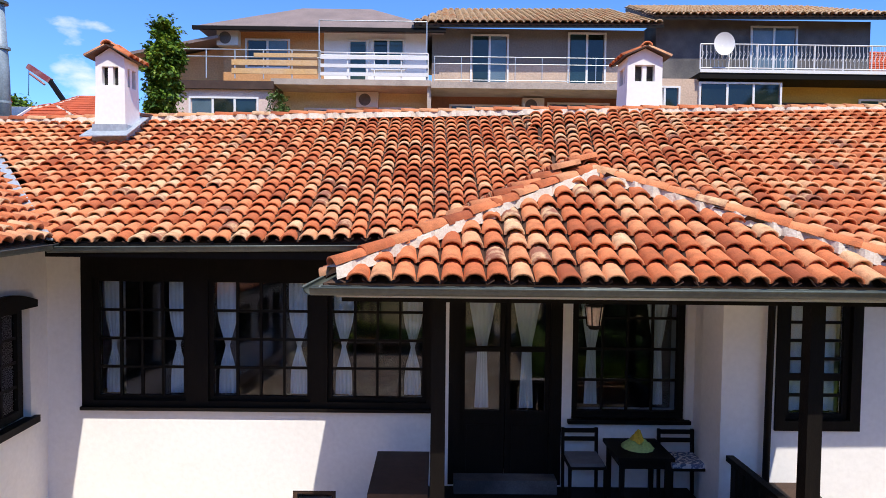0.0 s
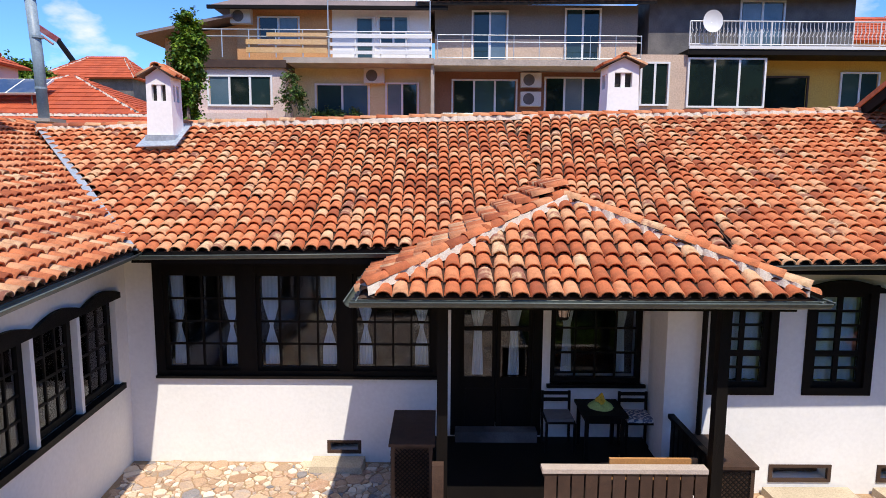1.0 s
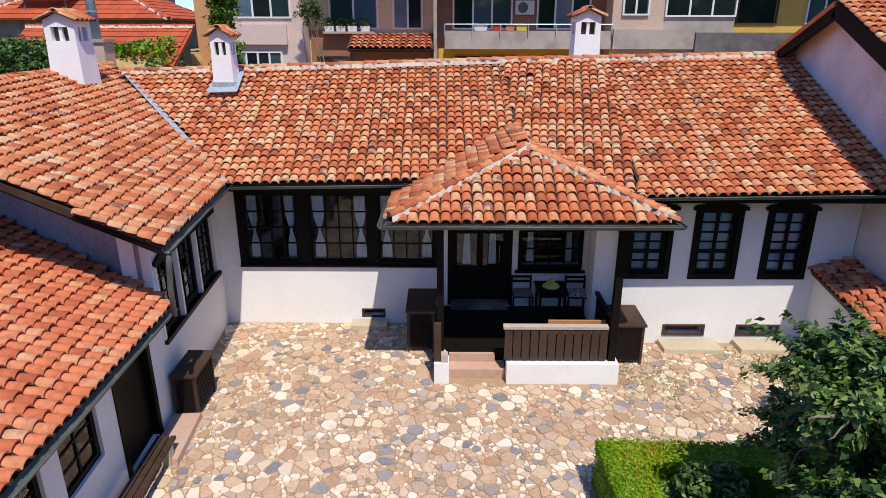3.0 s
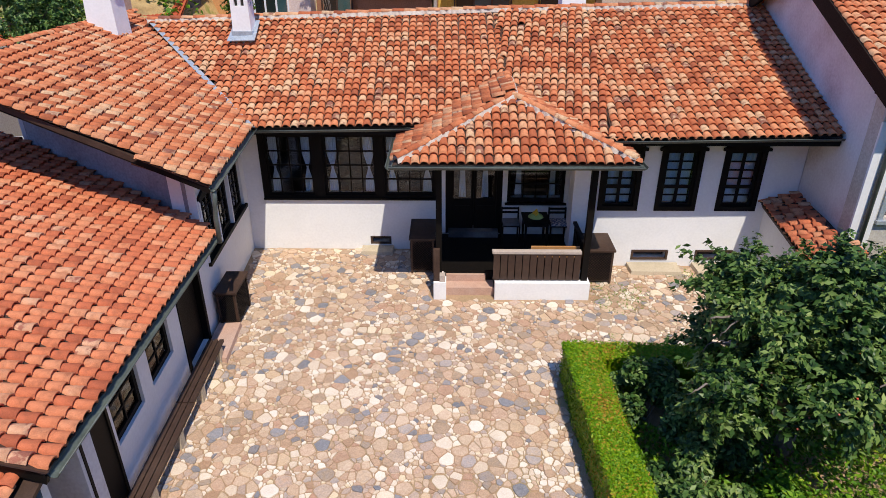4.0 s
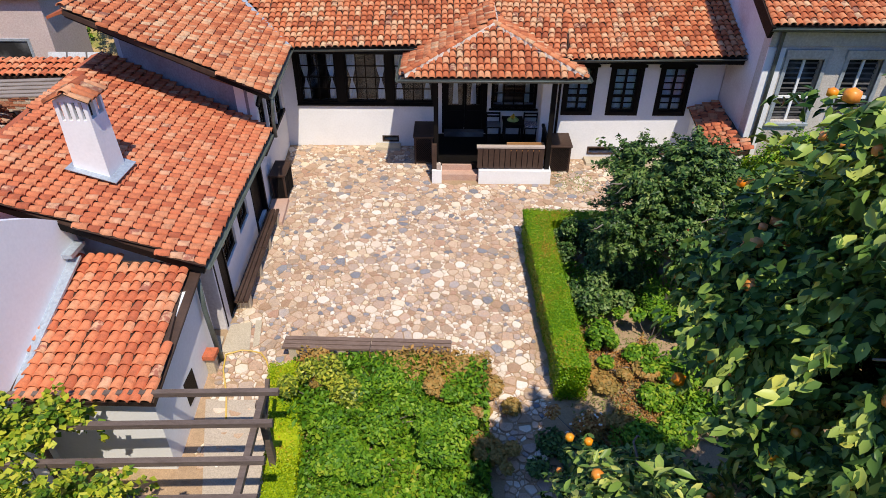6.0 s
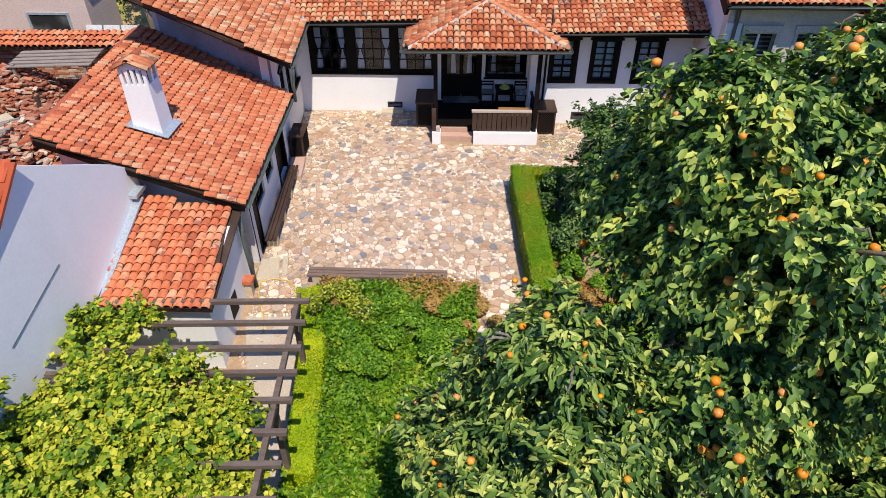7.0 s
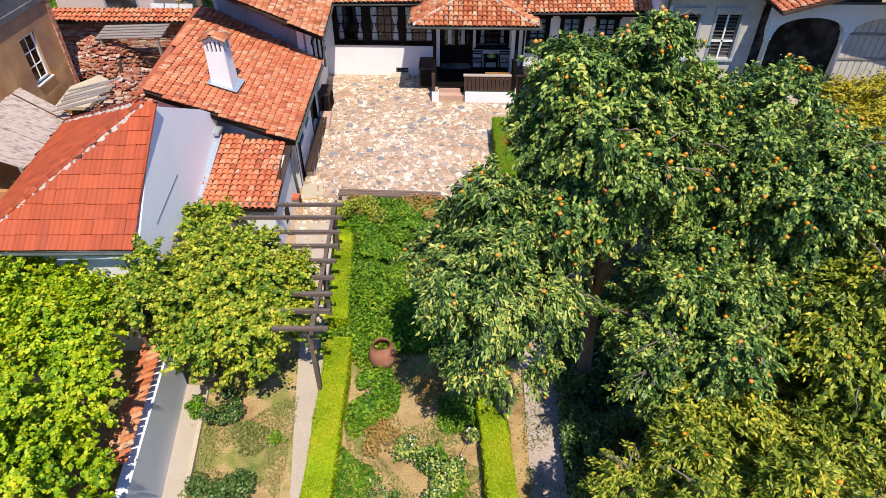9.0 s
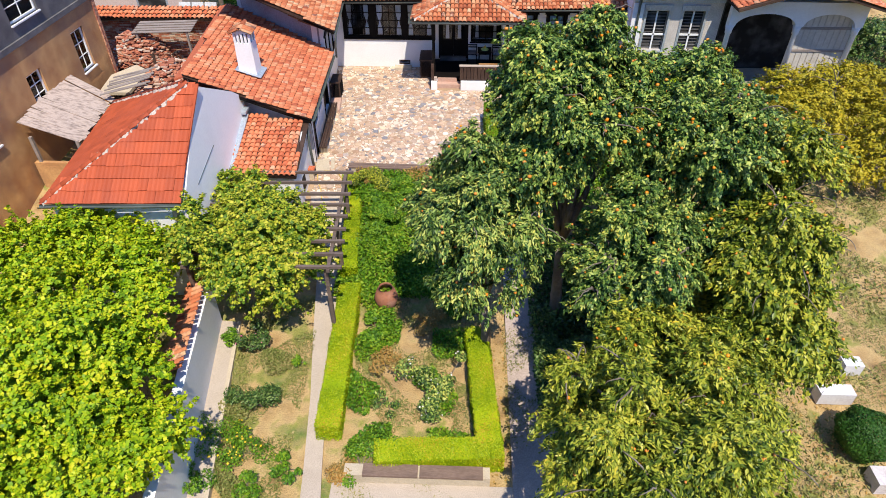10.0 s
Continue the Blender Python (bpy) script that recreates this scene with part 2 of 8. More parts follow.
mat_leaf_v = leaf_material("yellowing vine leaf", [(0, (0.03, 0.09, 0.008)), (0.32, (0.11, 0.21, 0.015)), (0.52, (0.30, 0.36, 0.02)), (0.75, (0.54, 0.52, 0.05)), (1, (0.66, 0.56, 0.07))])
mat_leaf_e = leaf_material("bright green vine leaf", [(0, (0.045, 0.13, 0.005)), (0.38, (0.21, 0.36, 0.007)), (0.68, (0.47, 0.54, 0.012)), (1, (0.70, 0.58, 0.03))])
mat_leaf_h = leaf_material("clipped box leaf", [(0, (0.05, 0.15, 0.003)), (0.45, (0.12, 0.26, 0.004)), (0.70, (0.24, 0.34, 0.006)), (0.80, (0.38, 0.24, 0.03)), (1, (0.42, 0.18, 0.03))])
mat_leaf_l = leaf_material("clipped yellow-green leaf", [(0, (0.11, 0.21, 0.003)), (0.45, (0.27, 0.38, 0.004)), (0.72, (0.43, 0.47, 0.008)), (0.84, (0.50, 0.36, 0.03)), (1, (0.48, 0.25, 0.04))])
mat_leaf_p = leaf_material("bed plant leaf", [(0, (0.018, 0.060, 0.005)), (0.40, (0.075, 0.190, 0.009)), (0.70, (0.19, 0.33, 0.018)), (0.88, (0.32, 0.40, 0.03)), (1, (0.48, 0.34, 0.05))])
mat_leaf_i = leaf_material("dark ivy leaf", [(0.05, (0.02, 0.06, 0.008)), (0.5, (0.08, 0.17, 0.015)), (1, (0.26, 0.34, 0.03))])
mat_leaf_g = leaf_material("thin grass", [(0, (0.10, 0.15, 0.03)), (0.5, (0.22, 0.24, 0.06)), (1, (0.46, 0.36, 0.16))])
mat_leaf_dry = leaf_material("withered plant leaf", [(0, (0.16, 0.13, 0.03)), (0.5, (0.38, 0.25, 0.07)), (1, (0.52, 0.24, 0.06))])
mat_leaf_rust = leaf_material("rust-brown leaf", [(0, (0.22, 0.09, 0.02)), (0.4, (0.42, 0.19, 0.05)), (0.7, (0.56, 0.33, 0.11)), (0.9, (0.30, 0.30, 0.05)), (1, (0.16, 0.24, 0.03))])
mat_bark = material("grey bark", [(0, (0.10, 0.075, 0.055)), (1, (0.24, 0.19, 0.15))], 0.9, 10, bump=0.8, fine=40)
mat_fruit = material("orange fruit", [(0.2, (0.80, 0.17, 0.004)), (0.8, (0.86, 0.36, 0.008))], 0.4, 8, bump=0)
mat_red = material("red berry", [(0, (0.55, 0.04, 0.02)), (1, (0.65, 0.12, 0.03))], 0.4, 8, bump=0)


# ---- mesh building ----
class B:
    """Gathers vertices and faces; m places what is added."""
    def __init__(self, m=None):
        self.v, self.f, self.m = [], [], m

    def add(self, vs, fs):
        o = len(self.v)
        self.v += [(self.m @ Vector(p))[:] if self.m else tuple(p) for p in vs]
        self.f += [tuple(i + o for i in f) for f in fs]

    def hexa(self, p):
        """Eight corners: the lower four counterclockwise, then the upper four."""
        self.add(p, [(3, 2, 1, 0), (4, 5, 6, 7), (0, 1, 5, 4), (1, 2, 6, 5), (2, 3, 7, 6), (3, 0, 4, 7)])

    def box(self, x0, x1, y0, y1, z0, z1):
        self.hexa([(x0, y0, z0), (x1, y0, z0), (x1, y1, z0), (x0, y1, z0), (x0, y0, z1), (x1, y0, z1), (x1, y1, z1), (x0, y1, z1)])

    def ring(self, x0, x1, z0, z1, w, y0, y1):
        """An upright rectangular frame, w wide, of one piece."""
        q = [(x0, z0), (x1, z0), (x1, z1), (x0, z1), (x0 + w, z0 + w), (x1 - w, z0 + w), (x1 - w, z1 - w), (x0 + w, z1 - w)]
        fs = []
        for i in range(4):
            j = (i + 1) % 4
            fs += [(i, j, 4 + j, 4 + i), (8 + j, 8 + i, 12 + i, 12 + j), (j, i, 8 + i, 8 + j), (4 + i, 4 + j, 12 + j, 12 + i)]
        self.add([(x, y0, z) for x, z in q] + [(x, y1, z) for x, z in q], fs)

    def slab(self, pts, d):
        """A polygon thickened by the vector d."""
        n = len(pts)
        q = [tuple(np.add(p, d)) for p in pts]
        self.add(list(pts) + q, [tuple(range(n))[::-1], tuple(range(n, 2 * n))] + [(i, (i + 1) % n, n + (i + 1) % n, n + i) for i in range(n)])

    def tube(self, pts, r, n=8, cap=True):
        pts = [Vector(p) for p in pts]
        rs = r if isinstance(r, (list, tuple)) else [r] * len(pts)
        vs, fs = [], []
        for i, p in enumerate(pts):
            d = (pts[min(i + 1, len(pts) - 1)] - pts[max(i - 1, 0)]).normalized()
            a = d.cross(Vector((0, 0, 1)) if abs(d.z) < 0.9 else Vector((1, 0, 0))).normalized()
            b = d.cross(a)
            vs += [p + (a * math.cos(k * 2 * math.pi / n) + b * math.sin(k * 2 * math.pi / n)) * rs[i] for k in range(n)]
        for i in range(len(pts) - 1):
            fs += [(i * n + k, i * n + (k + 1) % n, (i + 1) * n + (k + 1) % n, (i + 1) * n + k) for k in range(n)]
        if cap:
            fs += [tuple(range(n))[::-1], tuple(range((len(pts) - 1) * n, len(pts) * n))]
        self.add(vs, fs)

    def beam(self, a, b, w, h):
        """A squared timber from a to b, w wide and h high."""
        a, b = Vector(a), Vector(b)
        d = (b - a).normalized()
        s = d.cross(Vector((0, 0, 1))).normalized() * w / 2 if abs(d.z) < 0.99 else Vector((w / 2, 0, 0))
        u = s.cross(d).normalized() * h / 2
        self.hexa([a - s - u, a + s - u, b + s - u, b - s - u, a - s + u, a + s + u, b + s + u, b - s + u])


def mesh_of(name, b, mat, smooth=False):
    me = bpy.data.meshes.new(name)
    me.from_pydata(b.v, [], b.f)
    me.materials.append(mat)
    if smooth:
        me.polygons.foreach_set("use_smooth", [True] * len(me.polygons))
    return me


def thing(name, base=(0, 0, 0), label="", category="", group="", kind=""):
    e = new(name)
    e.location = base
    return tagged(e, label, category, group, kind)


def under(o, parent):
    o.parent = parent
    o.matrix_parent_inverse = Matrix.Translation(parent.location).inverted()
    return o


def part(name, b, mat, parent, label="", smooth=False, kind=""):
    """One mesh object under a thing or a part; its vertices are in the thing's world."""
    o = new(name, mesh_of(name, b, mat, smooth))
    o.parent = parent
    root = parent
    while root.parent:
        root = root.parent
    if root is parent:
        o.matrix_parent_inverse = Matrix.Translation(root.location).inverted()
    if label:
        o["label"] = label
    if kind:
        o["kind"] = kind
    return o


def solid(name, b, mat, label="", category="", group="", kind="", smooth=False):
    return tagged(new(name, mesh_of(name, b, mat, smooth)), label, category, group, kind)


def inside(poly, u, v):
    c, n = False, len(poly)
    for i in range(n):
        (x1, y1), (x2, y2) = poly[i], poly[(i + 1) % n]
        if (y1 > v) != (y2 > v) and u < (x2 - x1) * (v - y1) / (y2 - y1) + x1:
            c = not c
    return c


# ---- barrel tile roofs ----
def barrel(width, length, h, thick=0.02, taper=0.8, n=6):
    """One convex clay tile, lower end at the origin, rising along +y."""
    vs, fs = [], []
    for (y, k, hh) in ((0, 1.0, h), (length, taper, h * taper)):
        for inner in (0, 1):
            w, z = width / 2 * k - inner * thick, hh - inner * thick
            vs += [(-w * math.cos(math.pi * i / n), y, z * math.sin(math.pi * i / n)) for i in range(n + 1)]
    k = n + 1
    for i in range(n):
        fs += [(i, i + 1, 2 * k + i + 1, 2 * k + i), (i + 1, i, k + i, k + i + 1), (k + i, k + i + 1, 3 * k + i + 1, 3 * k + i)[::-1]]
    return vs, fs


def frame_of(o, u, v):
    u, v = Vector(u).normalized(), Vector(v).normalized()
    n = u.cross(v)
    return Matrix(((u.x, v.x, n.x, o[0]), (u.y, v.y, n.y, o[1]), (u.z, v.z, n.z, o[2]), (0, 0, 0, 1)))


def tiled_slope(parent, pts, mat, rng, near=None, limit=300, sp=0.175, course=0.20, lift=0.03, loose=1.0, part_name="roof_tile", deck=0.10):
    """Covers the slope with corners pts (the first two are its eave, left to right as seen from outside) with rows of barrel tiles.
    near: a function of a place that picks the tiles built as pieces of their own."""
    o = Vector(pts[0])
    u = (Vector(pts[1]) - o).normalized()
    nrm = u.cross(Vector(pts[-1]) - o).normalized()
    v = nrm.cross(u)
    uv = [((Vector(p) - o).dot(u), (Vector(p) - o).dot(v)) for p in pts]
    mf = frame_of(o, u, v)
    umin, umax, vmax = min(p[0] for p in uv), max(p[0] for p in uv), max(p[1] for p in uv)
    tv, tf = barrel(sp * 1.0, course * 1.28, sp * 0.39, taper=0.82)
    shared = bpy.data.meshes.new(part_name)
    shared.from_pydata(tv, [], tf)
    shared.materials.append(mat)
    shared.polygons.foreach_set("use_smooth", [True] * len(shared.polygons))
    rest, pan, count = B(), B(), 0
    nc = int((umax - umin) / sp) + 1
    for i in range(nc):
        cu = umin + (i + 0.5) * sp
        sway = rng.uniform(-0.006, 0.006)
        rows = [j for j in range(-1, int(vmax / course) + 2) if inside(uv, cu, j * course + course * 0.5)]
        if rows:
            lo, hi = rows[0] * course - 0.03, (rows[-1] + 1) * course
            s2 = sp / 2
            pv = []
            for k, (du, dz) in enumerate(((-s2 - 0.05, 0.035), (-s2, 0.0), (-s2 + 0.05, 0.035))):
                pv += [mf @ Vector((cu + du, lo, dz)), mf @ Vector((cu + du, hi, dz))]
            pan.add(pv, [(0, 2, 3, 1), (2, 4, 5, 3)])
        for j in rows:
            at = mf @ Vector((cu + sway + rng.uniform(-0.006, 0.006) * loose, j * course - 0.03 + rng.uniform(-0.012, 0.012) * loose, lift + rng.uniform(0, 0.008)))
            m = Matrix.Translation(at) @ mf.to_3x3().to_4x4() @ pose(0, 0, 0, -10.5 + rng.uniform(-1.5, 1.5) * loose, rng.uniform(-3, 3) * loose, rng.uniform(-2.5, 2.5) * loose)
            if near and count < limit and near(at):
                t = new(part_name, shared)
                t.parent = parent
                root = parent
                while root.parent:
                    root = root.parent
                t.matrix_parent_inverse = Matrix.Translation(root.location).inverted() if root is parent else Matrix()
                t.matrix_basis = m
                count += 1
            else:
                rest.m = m
                rest.add(tv, tf)
    part("roof_tiles", rest, mat, parent, kind="stuff", smooth=True)
    # channels carry the shade between the tile rows as dark colour
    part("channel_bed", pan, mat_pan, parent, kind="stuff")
    d = B()
    d.slab([tuple(Vector(p) - nrm * 0.02) for p in pts], tuple(-nrm * deck))
    return part("roof_boarding", d, mat_brown, parent)


def caps(parent, a, b, mat, rng, step=0.30, w=0.18, h=0.07, mortar=True, name="ridge_tile"):
    """A line of cap tiles from a (low) to b (high), bedded in white mortar."""
    a, b = Vector(a), Vector(b)
    d = (b - a)
    n = max(1, round(d.length / step))
    side = d.cross(Vector((0, 0, 1))).normalized()
    mf = frame_of(a, side, d)
    tv, tf = barrel(w, d.length / n * 1.15, h, 0.016, 0.85, 8)
    me = bpy.data.meshes.new(name)
    me.from_pydata(tv, [], tf)
    me.materials.append(mat)
    me.polygons.foreach_set("use_smooth", [True] * len(me.polygons))
    root = parent
    while root.parent:
        root = root.parent
    for i in range(n):
        o = new(name, me)
        o.parent = parent
        o.matrix_parent_inverse = Matrix.Translation(root.location).inverted() if root is parent else Matrix()
        o.matrix_basis = Matrix.Translation(a + d * i / n + Vector((0, 0, 0.05 + rng.uniform(0, 0.015)))) @ mf.to_3x3().to_4x4() @ pose(0, 0, 0, -2, rng.uniform(-4, 4), rng.uniform(-3, 3))
    if mortar:
        m = B()
        k = max(4, int(d.length / 0.06))
        vs, fs = [], []
        for i in range(k + 1):
            p = a + d * i / k
            wl, wr = w * 0.60 + rng.uniform(-0.045, 0.04), w * 0.60 + rng.uniform(-0.045, 0.04)
            up = Vector((0, 0, 1))
            vs += [p - side * wl - up * 0.035, p - side * wl * 0.8 + up * (0.055 + rng.uniform(-0.01, 0.01)), p + side * wr * 0.8 + up * (0.055 + rng.uniform(-0.01, 0.01)), p + side * wr - up * 0.035]
        for i in range(k):
            fs += [(4 * i + c, 4 * i + c + 1, 4 * i + c + 5, 4 * i + c + 4) for c in range(3)]
        m.add(vs, fs)
        part("mortar_bed", m, mat_mortar, parent, "white lime mortar under the cap tiles")


def gutter(parent, a, b, r=0.06, name="gutter"):
    a, b = Vector(a), Vector(b)
    d = (b - a).normalized()
    s = d.cross(Vector((0, 0, 1))).normalized()
    g = B()
    vs, n = [], 7
    for p in (a, b):
        for rr in (r, r - 0.006):
            vs += [p + s * rr * math.cos(math.pi * i / n) - Vector((0, 0, 1)) * rr * math.sin(math.pi * i / n) for i in range(n + 1)]
    k = n + 1
    fs = []
    for i in range(n):
        fs += [(i, i + 1, 2 * k + i + 1, 2 * k + i), (k + i, 3 * k + i, 3 * k + i + 1, k + i + 1)]
    fs += [(0, k, 3 * k, 2 * k), (n, 2 * k + n, 3 * k + n, k + n)]
    g.add(vs, fs)
    g.tube([a + s * r, b + s * r], 0.010, 6)
    g.tube([a - s * r, b - s * r], 0.010, 6)
    return part(name, g, mat_gutter, parent, "dull zinc gutter", smooth=True)


# ---- the lie of the land ----
def step01(x, a, b):
    t = min(1.0, max(0.0, (x - a) / (b - a)))
    return t * t * (3 - 2 * t)


def land(x, y):
    """Height of the ground: a level yard, a garden that falls away in front, a hill behind the house."""
    if y < -2.6:
        z = -1.15 * min(1.0, (-2.6 - y) / 5.4) - 0.45 * step01(-y, 8.0, 14.0)
    else:
        z = 0.0
    z += 5.2 * step01(y, 12.5, 18.5) + 0.9 * step01(y, 22, 60)
    z += 0.6 * step01(-x, 9, 12) * step01(y, -6, 6) * (1 - step01(y, 12.5, 18.5))
    z -= 3.2 * step01(x, -10.0, -8.6) * (step01(y, 12.5, 18.5) - step01(y, 26, 30))
    return z - 0.03


def spread(a, b, n):
    return [a + (b - a) * i / n for i in range(n + 1)]


gx = [-1500, -600, -250, -120, -60, -35] + spread(-24, 24, 48) + [35, 60, 120, 250, 600, 1500]
gy = [-1500, -600, -250, -120, -60, -35] + spread(-26, 26, 104) + [35, 45, 60, 120, 250, 600, 1500]
b = B()
rng = random.Random(3)
b.add([(x, y, land(x, y) + (rng.uniform(-0.025, 0.02) if y < -2.8 or x > 8 or x < -5 else 0)) for y in gy for x in gx],
      [(j * len(gx) + i, j * len(gx) + i + 1, (j + 1) * len(gx) + i + 1, (j + 1) * len(gx) + i) for j in range(len(gy) - 1) for i in range(len(gx) - 1)])
solid("ground", b, mat_soil, "dry brown garden soil with patches of thin grass", "ground", kind="structure", smooth=True)

# ---- walls, windows, doors ----
FRONT = Matrix.Translation((0, 7.3, 0))
RIGHT = Matrix.Translation((0, 6.4, 0))
WING = Matrix(((-0.0668, -0.9978, 0, -4.1), (0.9978, -0.0668, 0, -1.4), (0, 0, 1, 0), (0, 0, 0, 1)))


def wall(parent, f, a0, a1, z0, z1, thick, holes, mat, name="wall", label="", top=None, batter=0.0):
    """A wall with openings (a0, a1, z0, z1), in the facade frame f: along, inwards, up."""
    b = B(f)
    us = sorted({a0, a1, *[h[0] for h in holes], *[h[1] for h in holes]})
    zs = sorted({z0, z1, *[min(max(h[2], z0), z1) for h in holes], *[min(max(h[3], z0), z1) for h in holes]})
    full = {(i, j) for i in range(len(us) - 1) for j in range(len(zs) - 1)
            if not any(h[0] < (us[i] + us[i + 1]) / 2 < h[1] and h[2] < (zs[j] + zs[j + 1]) / 2 < h[3] for h in holes)}
    n, m = len(us), len(zs)
    fs = []

    def at(i, j, d):
        return (j * n + i) * 2 + d
    for i, j in sorted(full):
        fs += [(at(i, j, 0), at(i + 1, j, 0), at(i + 1, j + 1, 0), at(i, j + 1, 0)), (at(i, j, 1), at(i, j + 1, 1), at(i + 1, j + 1, 1), at(i + 1, j, 1))]
        for (di, dj), (p, q) in (((-1, 0), ((i, j), (i, j + 1))), ((1, 0), ((i + 1, j + 1), (i + 1, j))), ((0, -1), ((i + 1, j), (i, j))), ((0, 1), ((i, j + 1), (i + 1, j + 1)))):
            if (i + di, j + dj) not in full:
                fs.append((at(*p, 0), at(*q, 0), at(*q, 1), at(*p, 1)))
    used = sorted({k for q in fs for k in q})
    order = {k: e for e, k in enumerate(used)}
    pts = [(us[i], d * thick, zs[j]) for j in range(m) for i in range(n) for d in (0, 1)]
    b.add([pts[k] for k in used], [tuple(order[k] for k in q) for q in fs])
    if batter:
        b.v = [(x, y - batter * max(0, (1.4 - zz)) if abs((f.inverted() @ Vector((x, y, zz))).y) < 1e-4 else y, zz) for x, y, zz in b.v]
    return part(name, b, mat, parent, label)


def curtain(parent, f, a0, a1, z0, z1, d, tied=0.45, waist=0.35, lean=0.0, mat=None, slim=False):
    """A hanging curtain with folds, gathered at the height tied."""
    b = B(f)
    nu, nv = 18, 14
    vs = []
    for j in range(nv + 1):
        t = j / nv
        k = 1 - (1 - waist) * math.exp(-((t - tied) / 0.16) ** 2) - (0.25 * (1 - waist) if t < tied else 0.0)
        if slim:
            k = waist * (1 + 0.55 * (tied - t) / tied) if t < tied else waist + (0.9 - waist) * ((t - tied) / (1 - tied)) ** 0.9
        for i in range(nu + 1):
            s = i / nu
            c = (a0 + a1) / 2 + lean * (1 - abs(t - tied) * 1.4)
            vs.append((c + (s - 0.5) * (a1 - a0) * k, d + 0.018 * math.sin(s * 28) * k, z0 + (z1 - z0) * t))
    b.add(vs, [(j * (nu + 1) + i, j * (nu + 1) + i + 1, (j + 1) * (nu + 1) + i + 1, (j + 1) * (nu + 1) + i) for j in range(nv) for i in range(nu)])
    return part("curtain", b, mat or mat_curtain, parent, "white gathered cotton curtain", smooth=True)


def window(parent, f, a0, a1, z0, z1, cols, rows, frame=0.07, bar=0.028, d=0.03, heavy=(), curtains="pair", mat=None, sill=True, casing=0.0, name="window"):
    """A timber window: frame, glazing bars, panes, sill and curtains, standing d behind the wall's face."""
    mat = mat or mat_wood
    b = B(f)
    b.ring(a0, a1, z0, z1, frame, d, d + 0.08)
    w = part(name, b, mat, parent)
    if casing:
        k = B(f)
        k.ring(a0 - casing, a1 + casing, z0 - casing, z1 + casing, casing - 0.002, -0.025, d + 0.06)
        part("casing", k, mat, w)
    ia, ib, za, zb = a0 + frame, a1 - frame, z0 + frame, z1 - frame
    cw, rh = (ib - ia) / cols, (zb - za) / rows
    for i in range(1, cols):
        k = B(f)
        t = bar * (2.2 if ("c", i) in heavy else 1)
        k.box(ia + i * cw - t / 2, ia + i * cw + t / 2, d + 0.012, d + 0.05, za, zb)
        part("glazing_bar", k, mat, w)
    for j in range(1, rows):
        k = B(f)
        t = bar * (2.6 if ("r", j) in heavy else 1)
        k.box(ia, ib, d + 0.015, d + 0.047, za + j * rh - t / 2, za + j * rh + t / 2)
        part("glazing_bar", k, mat, w)
    for i in range(cols):
        for j in range(rows):
            k = B(f)
            k.box(ia + i * cw + bar * 0.3, ia + (i + 1) * cw - bar * 0.3, d + 0.028, d + 0.032, za + j * rh + bar * 0.3, za + (j + 1) * rh - bar * 0.3)
            p = part("pane", k, mat_glass, w)
            p.visible_shadow = False
    if sill:
        k = B(f)
        k.box(a0 - 0.05 - casing, a1 + 0.05 + casing, -0.07, d + 0.02, z0 - casing - 0.045, z0 - casing)
        part("sill", k, mat, w)
    if curtains == "pair":
        for l, r in ((ia, ia + (ib - ia) * 0.225), (ib - (ib - ia) * 0.225, ib)):
            curtain(w, f, l, r, za, zb, d + 0.13)
    elif curtains == "full":
        curtain(w, f, ia, ib, za, zb, d + 0.13, waist=0.97)
    return w


# ---- the main house ----
rng = random.Random(11)
house = thing("house", (1.5, 8.5, 0), "long white plastered house with dark timber front and clay roof", "house")
wall(house, FRONT, -4.85, -0.12, -0.1, 1.33, 0.5, [(-1.74, -1.22, 0.12, 0.34)], mat_white, label="white lime-washed plaster", batter=0.03)
wall(house, FRONT, -0.12, 3.3, -0.1, 3.5, 0.5, [(0.13, 1.5, 0.42, 2.95), (1.62, 3.0, 1.24, 2.92)], mat_white)
W_R = [(3.59, 4.50), (4.88, 5.81), (6.26, 7.18)]
wall(house, RIGHT, 3.02, 8.04, -0.1, 3.45, 0.5, [(l, r, 1.45, 2.92) for l, r in W_R] + [(4.52, 5.38, 0.17, 0.42), (6.02, 6.9, 0.17, 0.42)], mat_white, batter=0.0)
b = B()
b.hexa([(3.06, 6.9, 0.1), (3.3, 6.9, 0.1), (3.3, 7.3, 0.1), (3.10, 7.3, 0.1), (3.06, 6.9, 3.5), (3.3, 6.9, 3.5), (3.3, 7.3, 3.5), (3.10, 7.3, 3.5)])
part("wall", b, mat_white, house)
b = B()
b.box(-8.3, 7.75, 13.0, 13.3, 0, 3.6)
part("wall", b, mat_white_old, house)
b = B()
b.box(7.45, 7.75, 6.9, 13.0, 0, 3.6)
part("wall", b, mat_white_old, house)
b = B()
b.box(-8.6, -8.3, 7.3, 13.3, 0, 3.6)
part("wall", b, mat_white_old, house)
# room walls and ceiling carry the indoor dark as black colour
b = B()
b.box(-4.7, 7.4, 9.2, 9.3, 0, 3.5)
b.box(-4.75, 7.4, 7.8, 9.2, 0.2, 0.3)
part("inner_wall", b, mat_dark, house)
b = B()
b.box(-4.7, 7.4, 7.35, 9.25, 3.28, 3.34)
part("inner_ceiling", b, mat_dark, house)
